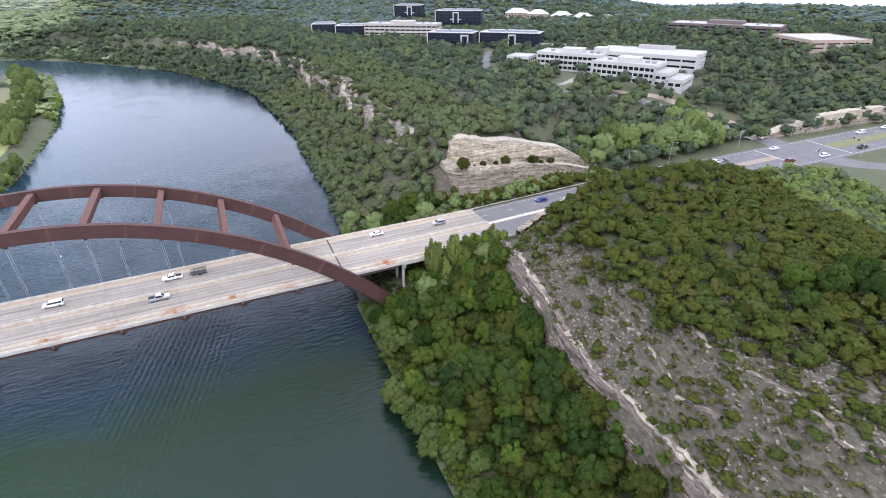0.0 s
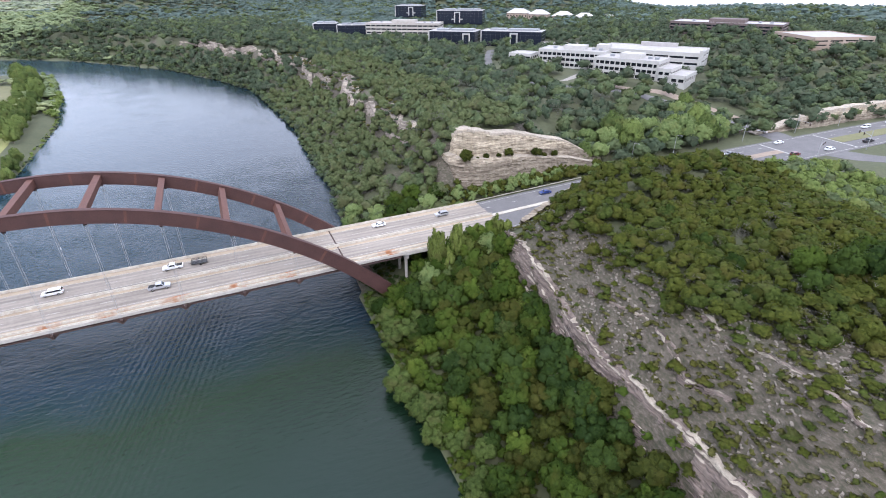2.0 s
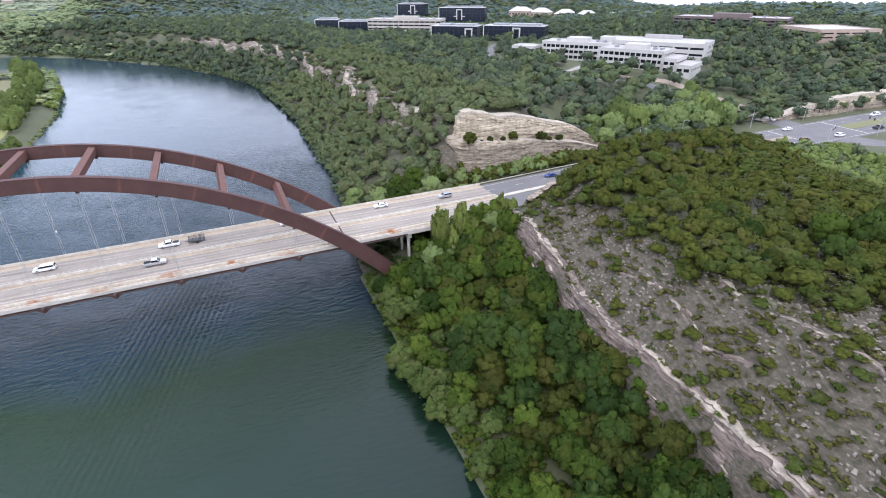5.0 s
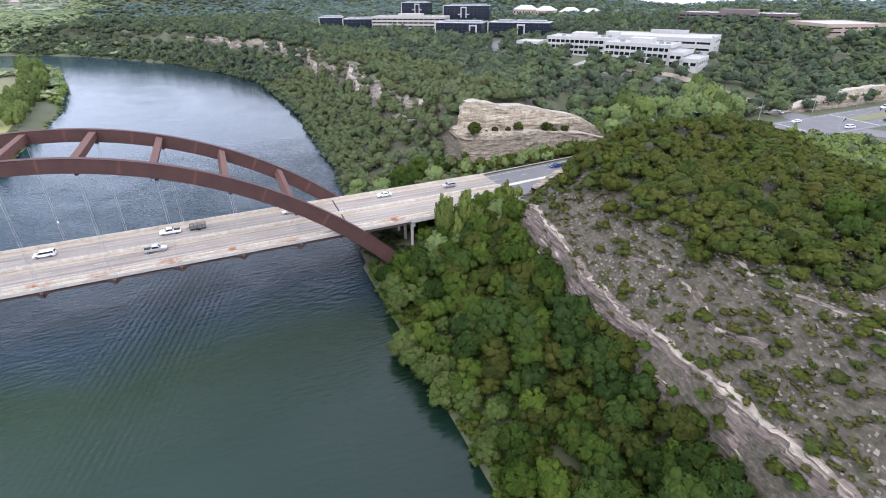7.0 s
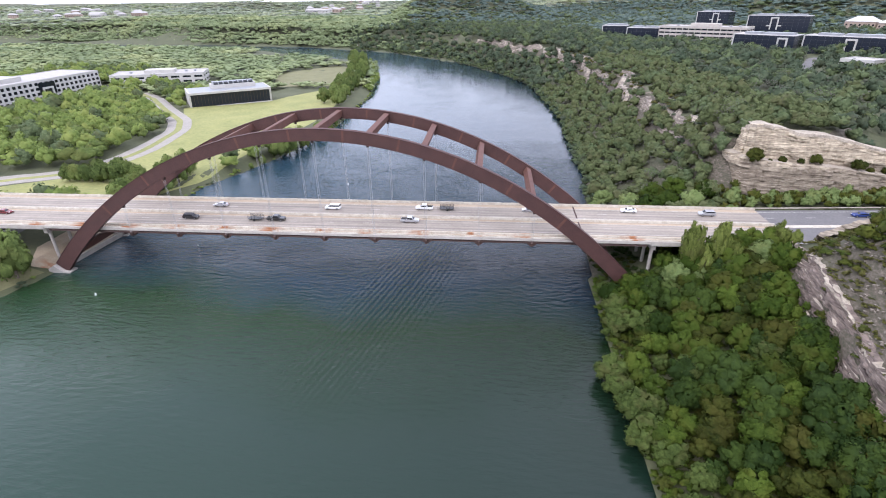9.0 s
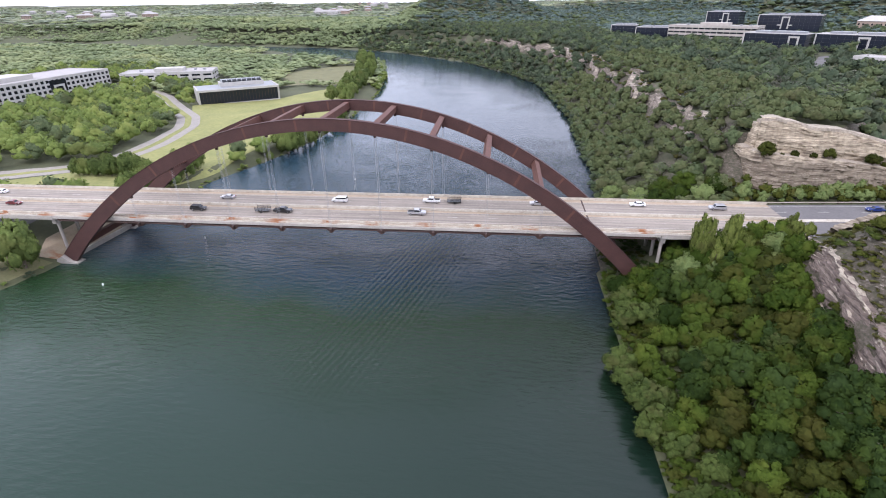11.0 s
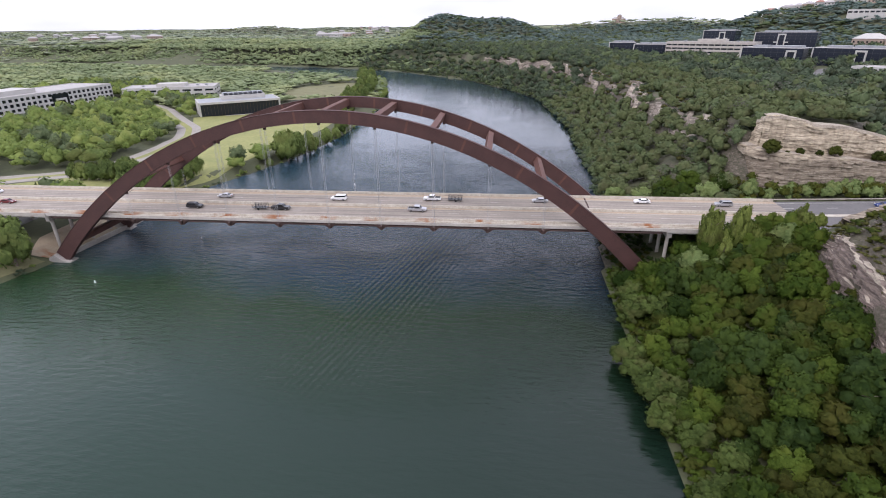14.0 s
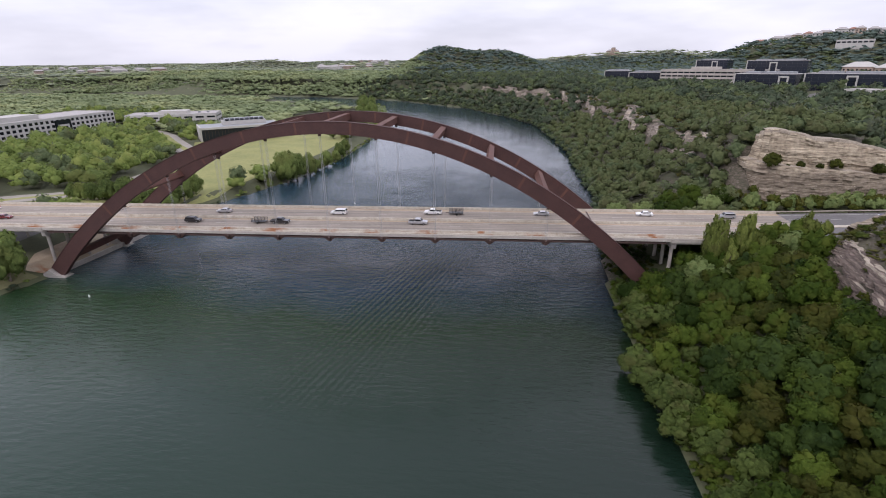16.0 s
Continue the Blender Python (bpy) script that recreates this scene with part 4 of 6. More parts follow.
def office(name, x, y, turn, w, dep, floors, fh, bay, win, label, wall=M_WHITE, glass=M_GLASS, base=None, sides=("front", "left", "right"), penthouse=True, win_h=0.5, depth=0.45):
    """A block with recessed windows: floor bands and piers stand proud of the glazed core."""
    z = ground_at(x, y) - 0.5 if base is None else base
    b = thing(name, label, "office building", m=pose(x, y, z, 0, 0, turn))
    BUILT.append((x, y, w, dep, turn))
    hgt = floors * fh + 0.9
    part("core", Geo().box(-w / 2 + depth, w / 2 - depth, -dep / 2 + depth, dep / 2 - depth, -8, hgt - 0.5), wall, b)
    g = Geo()
    for k in range(floors + 1):
        lo = k * fh - (fh * (1 - win_h)) / 2 if k else -8.0
        hi = k * fh + (fh * (1 - win_h)) / 2 if k < floors else hgt
        g.box(-w / 2, w / 2, -dep / 2, dep / 2, lo, hi - (0.4 if k == floors else 0))
    for side in sides:
        L, half, rot = {"front": (w, dep / 2, 0), "right": (dep, w / 2, 90), "left": (dep, w / 2, -90), "back": (w, dep / 2, 180)}[side]
        m = pose(0, 0, 0, 0, 0, rot)
        n = max(1, int(L / bay))
        for i in range(n + 1):
            u = -L / 2 + L * i / n
            pw = (L / n - win) / 2
            a, c = max(u - pw, -L / 2), min(u + pw, L / 2)
            if c - a > 0.02:
                g.box(a, c, -half + 0.002, -half + depth + 0.1, 0, floors * fh, m)
    outer = part("wall", g, wall, b)
    for side in sides:
        L, half, rot = {"front": (w, dep / 2, 0), "right": (dep, w / 2, 90), "left": (dep, w / 2, -90), "back": (w, dep / 2, 180)}[side]
        n = max(1, int(L / bay))
        pane = Geo().box(-win / 2, win / 2, -0.06, 0.06, -fh * win_h / 2, fh * win_h / 2).mesh("window")
        for k in range(floors):
            for i in range(n):
                o = part("window", pane, glass, b)
                o.matrix_basis = pose(0, 0, 0, 0, 0, rot) @ pose(-L / 2 + L * (i + 0.5) / n, -half + depth * 0.75, (k + 0.5) * fh)
    part("roof", Geo().box(-w / 2 + 0.4, w / 2 - 0.4, -dep / 2 + 0.4, dep / 2 - 0.4, hgt - 0.45, hgt - 0.15), M_ROOF, b, "pale gravel roof")
    par = Geo()
    for bx in ((-w / 2, w / 2, -dep / 2, -dep / 2 + 0.4), (-w / 2, w / 2, dep / 2 - 0.4, dep / 2), (-w / 2, -w / 2 + 0.4, -dep / 2 + 0.4, dep / 2 - 0.4), (w / 2 - 0.4, w / 2, -dep / 2 + 0.4, dep / 2 - 0.4)):
        par.box(*bx, hgt - 0.4, hgt + 0.4)
    part("parapet", par, wall, b)
    if penthouse:
        part("penthouse", Geo().box(-w * 0.16, w * 0.16, -dep * 0.2, dep * 0.25, hgt - 0.2, hgt + 2.8), wall, b)
        for q in (-0.32, 0.28, 0.38):
            part("roof_unit", Geo().box(w * q - 1.2, w * q + 1.2, -1, 1.5, hgt - 0.2, hgt + 1.3), M_METALROOF, b)
    return b, hgt


M_MULLION = glossy("dark_mullion", (0.02, 0.021, 0.025), 0.35)


def glass_block(name, x, y, turn, w, dep, h, label, base=None, portal=0.0, fin=True):
    """A dark mirrored office block with fine mullions, a pale portal and roof plant."""
    z = ground_at(x, y) - 0.5 if base is None else base
    b = thing(name, label, "office building", m=pose(x, y, z, 0, 0, turn))
    BUILT.append((x, y, w, dep, turn))
    part("curtain_wall", Geo().box(-w / 2, w / 2, -dep / 2, dep / 2, -3, h), M_BLACKGLASS, b)
    for i in range(1, int(w / 4.5)):
        u = -w / 2 + w * i / int(w / 4.5)
        part("mullion", Geo().box(u - 0.07, u + 0.07, -dep / 2 - 0.12, -dep / 2 + 0.05, -1, h), M_MULLION, b)
    for k in range(1, int(h / 3.8) + 1):
        part("floor_line", Geo().box(-w / 2 - 0.08, w / 2 + 0.08, -dep / 2 - 0.09, dep / 2 + 0.08, k * h / (int(h / 3.8) + 1) - 0.08, k * h / (int(h / 3.8) + 1) + 0.08), M_MULLION, b)
    part("roof", Geo().box(-w / 2 + 0.3, w / 2 - 0.3, -dep / 2 + 0.3, dep / 2 - 0.3, h, h + 0.35), M_ROOF, b)
    for q, ww in ((-0.25, 0.13), (0.02, 0.09), (0.26, 0.16)):
        part("roof_unit", Geo().box(w * (q - ww), w * (q + ww), -dep * 0.2, dep * 0.2, h + 0.3, h + 1.9), M_METALROOF, b, "pale rooftop plant")
    if fin:
        part("fin", Geo().box(-w / 2 - 0.5, -w / 2 + 0.4, -dep / 2 - 0.5, dep / 2, -2, h + 0.5), M_WHITE, b, "pale end fin")
    if portal:
        c = w * (portal - 0.5)
        g = Geo()
        for a, e, lo, hi in ((c - 3.8, c - 2.6, -1, h * 0.8), (c + 2.6, c + 3.8, -1, h * 0.8), (c - 3.8, c + 3.8, h * 0.8, h * 0.8 + 1.3), (c - 7, c - 3.8, h * 0.18, h * 0.18 + 1.2), (c + 3.8, c + 7, h * 0.18, h * 0.18 + 1.2)):
            g.box(a, e, -dep / 2 - 0.9, -dep / 2 + 0.1, lo, hi)
        part("portal", g, M_WHITE, b, "white stepped entrance portal")
    return b


# riverside offices on the flat bank
off_l, oh = office("office_building", -357, 236, 85.6, 180, 44, 4, 3.9, 5.0, 3.0, "white four-storey office block with square dark windows", base=2.8, penthouse=False, sides=("front", "right"), win_h=0.58)
CLEARS.append(([(-322, 150), (-312, 324)], 22.0))
CLEARS.append(([(-320, 318), (-270, 338), (-236, 350)], 16.0))
part("penthouse", Geo().box(-52, 22, -10, 12, oh - 0.2, oh + 3.4), M_WHITE, off_l, "long white roof penthouse")
ent = part("entrance_bay", Geo().box(24, 40, -22.5, -21.4, 4.5, oh - 2.2), M_GLASS, off_l, "dark glazed entrance bay")
part("entrance_frame", Geo().box(26.5, 28.0, -23.3, -22.3, -1, 9).box(35.5, 37, -23.3, -22.3, -1, 9).box(26.5, 37, -23.3, -22.3, 9, 10.6), M_WHITE, off_l, "white entrance portal")
office("office_building", -283, 352, 20, 84, 34, 2, 4.2, 9.5, 7.6, "low white two-storey office with ribbon windows", base=5.2, win_h=0.42, sides=("front", "right"))

hall = thing("glass_hall", "low black glass hall with a white frame beside a lawn", "hall", m=pose(-165.5, 256.0, ground_at(-160, 240) - 0.2, 0, 0, 35))
BUILT.append((-165.5, 256, 62, 32, 35))
part("curtain_wall", Geo().prism([(-12.5, 0.6), (14, 0.6), (14, 10.2), (-14.4, 10.2)], 0, -29.5, 29.5), M_BLACKGLASS, hall, "black glass leaning curtain wall")
part("plinth", Geo().box(-30.8, 30.8, -13.6, 15, -2, 0.62), M_WHITE, hall)
part("end_wall", Geo().prism([(-13.4, 0.6), (15, 0.6), (15, 11.6), (-15.4, 11.6)], 0, -30.8, -29.5), M_WHITE, hall, "white end frame")
part("end_wall", Geo().prism([(-13.4, 0.6), (15, 0.6), (15, 11.6), (-15.4, 11.6)], 0, 29.5, 30.8), M_WHITE, hall)
part("fascia", Geo().box(-29.5, 29.5, -15.4, -14.2, 10.0, 11.6), M_WHITE, hall, "white roof fascia")
part("roof", Geo().box(-29.5, 29.5, -14.2, 15, 10.2, 11.3), M_METALROOF, hall, "grey sloping roof")
part("penthouse", Geo().box(-12, 22, 0, 13, 11.3, 14.2), M_WHITE, hall)
for i in range(9):
    u = -10 + i * 3.8
    part("skylight_rib", Geo().prism([(1, 14.2), (1, 15.2), (3, 16.2), (9, 16.2), (11, 15.2), (11, 14.2)], 0, u - 0.25, u + 0.25), M_METALROOF, hall)
part("skylight", Geo().prism([(1.2, 14.2), (1.2, 15.0), (3.1, 16.0), (8.9, 16.0), (10.8, 15.0), (10.8, 14.2)], 0, -10, 20.4), M_GLASS, hall, "grey glazed barrel skylight")
for i in range(1, 24):
    u = -29.5 + 59 * i / 24
    part("mullion", Geo().prism([(-12.6, 0.6), (-12.45, 0.6), (-14.35, 10.2), (-14.5, 10.2)], 0, u - 0.08, u + 0.08), M_DARKSTEEL, hall)

# white terraced offices on the plateau
office("terraced_office", 302.6, 178.0, -53.8, 49, 24, 3, 3.6, 3.5, 3.0, "white terraced office block with long window bands", base=34.3, win_h=0.56, depth=1.1)
office("terraced_office", 276.5, 207.5, -53.8, 18, 18, 2, 3.2, 4.5, 3.7, "lower white wing of the terraced offices", base=34.6, win_h=0.5, penthouse=False)
office("terraced_office", 306.2, 122.5, -62, 42, 23, 3, 3.6, 3.5, 3.0, "white terraced office block stepping down the slope", base=34.5, win_h=0.56, depth=1.1)
office("terraced_office", 317.6, 100.2, -62, 8.3, 24, 2, 3.6, 4.0, 3.2, "middle terrace of the white offices", base=34.4, win_h=0.5, penthouse=False, depth=0.9)
office("terraced_office", 321.6, 92.2, -62, 9.3, 25, 1, 3.9, 4.4, 3.6, "lowest terrace of the white offices", base=34.6, win_h=0.5, penthouse=False, depth=0.9)
deck_c, dch = office("parking_deck", 349.0, 148.5, -57.4, 71, 36, 2, 3.9, 10.0, 9.2, "long white parking deck with open levels", base=38.4, win_h=0.36, penthouse=False, depth=0.9)
part("stair_tower", Geo().box(-35.8, -27, -18.6, -10, 0, dch + 2.4), M_WHITE, deck_c, "white stair tower")
part("end_fin", Geo().box(34.4, 36.2, -18.8, -13, 0, dch + 2.2), M_WHITE, deck_c, "white end fin")
part("awning", Geo().box(-12, 14, 13.6, 17.2, dch - 0.15, dch + 2.6), M_ROOF, deck_c, "pale roof shelter")
CLEARS.append(([(268, 184), (284, 158), (296, 141)], 9.0))
CLEARS.append(([(277, 137), (292, 110), (308, 78)], 5.0))
# dark offices on the ridge
glass_block("glass_office", 187, 500, -20, 27, 24, 12, "dark mirrored glass office block among trees", 36.0)
glass_block("glass_office", 217, 480, -24, 40, 22, 10.5, "low dark glass office block among trees", 36.0)
office("office_building", 262, 436, -36, 84, 26, 4, 3.5, 6.0, 5.4, "long cream office block with window bands", wall=M_CONC, base=35.0, win_h=0.42)
glass_block("glass_office", 279, 338, -42, 46, 26, 13, "dark mirrored glass office block with a pale portal", 35.0, 0.82)
glass_block("glass_office", 325, 304, -44, 58, 24, 12, "dark mirrored glass office block with a white portal", 36.5, 0.55)
glass_block("glass_office", 345, 634, -38, 40, 26, 12, "dark glass office block on the wooded slope", 46.0, 0.6)
glass_block("glass_office", 358, 488, -36, 58, 24, 12.5, "large dark glass office block with a white portal", 45.0, 0.45)
office("office_building", 352, 268, -48, 34, 18, 1, 5.0, 6.0, 4.8, "low cream building among trees", wall=M_CONC, base=33.0, penthouse=False)
# parking decks
office("parking_deck", 492, 205, -62, 92, 36, 3, 2.7, 9.0, 8.4, "brown concrete parking deck with open levels", wall=M_BROWN, base=47.2, penthouse=True, win_h=0.5)
office("office_building", 491, 118, -22, 46, 48, 2, 2.9, 11.5, 9.6, "tan stone building among trees", wall=M_TAN, base=45.9, penthouse=False, win_h=0.3)


def house(x, y, turn, w, dep, h, label, wall=M_WHITE, roof=M_REDROOF, base=None):
    z = ground_at(x, y) if base is None else base
    b = thing("house", label, "house", "houses on the hills", m=pose(x, y, z, 0, 0, turn))
    BUILT.append((x, y, w, dep, turn))
    part("wall", Geo().box(-w / 2, w / 2, -dep / 2, dep / 2, -3, h), wall, b)
    e, r = 0.8, h + dep * 0.28
    part("roof", Geo().add([(-w / 2 - e, -dep / 2 - e, h), (w / 2 + e, -dep / 2 - e, h), (w / 2 + e, dep / 2 + e, h), (-w / 2 - e, dep / 2 + e, h), (-w / 2 + dep * 0.4, 0, r), (w / 2 - dep * 0.4, 0, r)],
                           [(0, 1, 5, 4), (1, 2, 5), (2, 3, 4, 5), (3, 0, 4), (3, 2, 1, 0)]), roof, b)
    pane = Geo().box(-0.9, 0.9, -0.06, 0.06, -0.9, 0.9).mesh("window")
    n = max(2, int(w / 4))
    for k in range(max(1, int(h / 3.2))):
        for i in range(n):
            part("window", pane, M_GLASS, b).matrix_basis = pose(-w / 2 + w * (i + 0.5) / n, -dep / 2 - 0.02, 1.6 + k * 3.1)
    return b


for i, (x, y, w) in enumerate(((470, 530, 30), (488, 505, 26), (503, 470, 26), (515, 440, 26), (528, 408, 24), (540, 372, 26))):
    house(x, y, -48, w, 20, 5, "low white pavilion with a pale hipped roof", M_TAN, M_WHITE, 44.5 - i * 0.9)
hr = random.Random(5)
for i in range(14):
    x, y = 500 + i * 13 + hr.uniform(-4, 4), 850 - i * 7 + hr.uniform(-12, 12)
    house(x, y, -38 + hr.uniform(-12, 12), hr.uniform(13, 20), 12, hr.uniform(6, 9), "pale hilltop house with a tiled roof", M_WHITE if i % 3 else M_TAN, M_ROOF if i % 4 else M_REDROOF)
house(365, 1425, -20, 34, 18, 9, "pale mansion on a distant ridge", M_TAN, M_ROOF)
house(365, 1418, -20, 10, 10, 18, "pale tower of the mansion on a ridge", M_TAN, M_ROOF)
for i in range(5):
    house(500 + i * 17 + hr.uniform(-4, 4), 1040 + hr.uniform(-14, 14), -25, hr.uniform(11, 18), 11, hr.uniform(6, 9), "pale hillside house among dark trees", M_WHITE, M_ROOF)
office("office_building", 560, 700, -35, 44, 18, 1, 4.5, 6.0, 4.8, "long white building on the wooded hillside", base=ground_at(560, 700) + 5, penthouse=False)
for i in range(44):
    lo_az, hi_az, d0, d1 = ((-43.5, -37, 1700, 3100), (-39, -34, 1500, 2200), (-20, -15.5, 1750, 2300), (-17, -12, 2400, 3100))[i % 4]
    far = hr.uniform(d0, d1)
    az = radians(hr.uniform(lo_az, hi_az))
    x, y = 48 + far * math.sin(az), -147 + far * math.cos(az)
    house(x, y, math.degrees(-az) + hr.uniform(-20, 20), hr.uniform(14, 40), 14, hr.uniform(4, 8), "pale building in the distant valley", M_WHITE if i % 3 else M_TAN, M_ROOF, ground_at(x, y) + 6)

# ---- single trees ----


def leaf_mesh(name, q, w, mat):
    return quick_mesh(name, q.reshape(-1, 3), np.arange(len(q) * 3).reshape(-1, 3), mat, True, w.reshape(-1, 3))


def trunk_geo(h, r0, seed, limbs=5, spread=0.36):
    r = random.Random(seed)
    g = Geo()
    p, d, rad = Vector((0, 0, -0.4)), Vector((r.uniform(-0.1, 0.1), r.uniform(-0.1, 0.1), 1)), r0
    top = []
    for i in range(4):
        q = p + d * (h * 0.17)
        g.rod(p, q, rad, rad * 0.78, 7)
        p, rad = q, rad * 0.78
        d = (d + Vector((r.uniform(-0.2, 0.2), r.uniform(-0.2, 0.2), 0.1))).normalized()
        if i >= 1:
            top.append((p.copy(), rad))
    for i in range(limbs):
        a = 2 * math.pi * i / limbs + r.uniform(-0.5, 0.5)
        s, sr = r.choice(top)
        e = s + Vector((math.cos(a) * spread * h * 0.45, math.sin(a) * spread * h * 0.45, h * r.uniform(0.06, 0.16)))
        g.rod(s, e, sr * 0.6, sr * 0.2, 5)
    return g


def tree_kind(kind, n, mat, clumps, leaves, size, tall, seed, base, cone, wide):
    """Trunk and crown meshes of one kind of tree, of one size, scaled when planted."""
    out = []
    for k in range(n):
        q, w = crown(clumps, leaves, size, 1.0, base, seed + k, cone)
        q[:, :, :2] *= wide
        q[:, :, 2] *= tall
        tr = trunk_geo(tall, 0.028 * tall, seed + k).mesh("trunk")
        tr.materials.append(M_BARK)
        out.append((tr, leaf_mesh("crown", q, w, mat)))
    return out


KINDS = {
    "broadleaf": tree_kind("broadleaf", 5, L_BANK, 20, 950, 0.066, 8.0, 100, 0.08, 0.0, 3.8),
    "oak": tree_kind("oak", 4, L_OLIVE, 22, 950, 0.062, 7.0, 110, 0.08, 0.0, 3.7),
    "elm": tree_kind("elm", 4, L_TEAL, 18, 950, 0.066, 8.2, 115, 0.08, 0.0, 3.7),
    "sycamore": tree_kind("sycamore", 3, L_LIME, 18, 950, 0.070, 8.0, 120, 0.08, 0.0, 3.5),
    "willow": tree_kind("willow", 4, L_PALE, 24, 1000, 0.068, 6.5, 130, 0.04, 0.0, 3.8),
    "ash": tree_kind("ash", 4, L_ASH, 20, 800, 0.072, 7.5, 190, 0.06, 0.0, 3.7),
    "poplar": tree_kind("poplar", 4, L_POPLAR, 30, 1200, 0.064, 12.0, 150, 0.02, 0.0, 2.7),
    "cypress": tree_kind("cypress", 4, L_SHORE, 22, 1200, 0.062, 9.6, 170, -0.14, 0.42, 3.8),
}
LABELS = {"ash": "fresh pale green ash tree beside the road", "broadleaf": "leafy green broadleaf tree on the riverbank", "oak": "olive-brown oak on the riverbank", "elm": "dark bluish-green elm on the riverbank", "sycamore": "fresh lime-green sycamore on the riverbank", "willow": "pale green willow leaning over the water", "poplar": "tall slender leafy tree beside the bridge", "cypress": "feathery green cypress on the riverbank"}
tr_rand = random.Random(11)


def tree(kind, x, y, scale=1.0, z=None, group="riverbank trees", tall=1.0, label=""):
    tr, cr = tr_rand.choice(KINDS[kind])
    t = thing("tree", label or LABELS[kind], "tree", group, pose(x, y, ground_at(x, y) if z is None else z, 0, 0, tr_rand.uniform(0, 360)))
    t.scale = (scale, scale, scale * tall)
    part("trunk", tr, M_BARK, t)
    part("crown", cr, None, t)
    return t


def bank_keep(x, y):
    d = bank(x, y)[0]
    return (d > 0.8) & (cliff_x(x, y) < -1.8) & (y < -16.5) & ~((x < 95) & (x > 84) & (y > -19.5))


def cliff_x(x, y):
    return x - along(CLIFF_LINE, y)


bx, by = scatter(76, 134, -142, -16, 4.45, 77, bank_keep)
for x, y in zip(bx, by):
    d = float(bank(np.array([x]), np.array([y]))[0][0])
    tree(tr_rand.choice(("willow", "sycamore", "broadleaf") if d < 7 else ("broadleaf", "ash", "sycamore", "sycamore") if y > -27 else ("broadleaf", "broadleaf", "sycamore", "sycamore", "willow", "oak", "elm") if y > -58 else ("broadleaf", "broadleaf", "oak", "oak", "oak", "elm", "elm", "sycamore")), x, y, (0.86 if d < 7 else 0.74 + 0.36 * min(d, 30) / 30) * tr_rand.uniform(0.75, 1.25))
for x, y, s, tall in ((103.5, -19.8, 1.15, 1.38), (110.5, -19.8, 1.15, 1.18), (124, -20.5, 1.15, 0.8), (119, -23, 0.95, 0.75), (106.5, -22.5, 1.0, 0.95), (127, -23, 0.6, 0.7), (114, -21.5, 0.9, 0.9)):
    tree("poplar", x, y, s, group="trees beside the bridge", tall=tall)
for x, y, s in ((94, 17, 0.9), (97, 22, 1.0), (92, 25, 0.9), (103, 19, 1.1), (109, 21, 1.0), (116, 18, 1.0), (121, 22, 0.9), (128, 17, 0.7), (99, 29, 1.1), (89, 36, 0.9), (93, 44, 1.0), (106, 27, 1.1), (113, 27, 1.0)):
    tree(tr_rand.choice(("ash", "ash", "broadleaf")), x, y, s * 1.15)
for x, y, s in ((-97, -24.5, 1.85), (-106, -36, 1.5), (-114, -28, 1.4), (-67, 114, 2.1), (-66, 124, 1.8), (-63, 137, 1.3), (-62, 149, 0.8), (-60, 160, 1.15), (-59, 176, 0.9), (-60, 188, 1.25), (-61, 205, 1.0), (-79, 84, 0.34), (-75, 94, 0.4), (-72, 102, 0.55)):
    tree("cypress", x, y, s * tr_rand.uniform(0.92, 1.08))
for i in range(9):
    tree("cypress", -93 - hr.uniform(0, 12), 27 + i * 5.6, hr.uniform(1.0, 1.45))
for i in range(12):
    tree("cypress", -112 - i * 2.9 + hr.uniform(-2, 2), 61 + hr.uniform(-4, 5), hr.uniform(0.8, 1.15), label="low bushy green tree beside the drive")
for x, y, s in ((155, -96, 1.0), (159, -101, 1.1), (163, -105, 1.2), (150, -101, 0.8), (168, -100, 1.1), (136, -98, 0.6), (142, -89, 0.7), (150, -63, 0.6), (146, -78, 0.6), (172, -110, 1.2)):
    tree(tr_rand.choice(("elm", "broadleaf")), x, y, s, group="trees on the hill", label="larger green oak among the hill scrub")
# bushes on the bench of the road cut and along its foot
for x, y, z, s in ((136.5, 26.6, 27.0, 0.86), (141.8, 26.6, 27.4, 0.26), (145.5, 26.6, 27.2, 0.44), (151.5, 26.4, 27.2, 0.34), (156.0, 26.0, 27.0, 0.6), (169, 25.0, 25.2, 0.72), (173, 25, 24.8, 0.36), (178, 24.5, 24.4, 0.5)):
    tree("oak", x, y, s, z, "bushes on the road cut", label="round dark green bush on the rock bench")

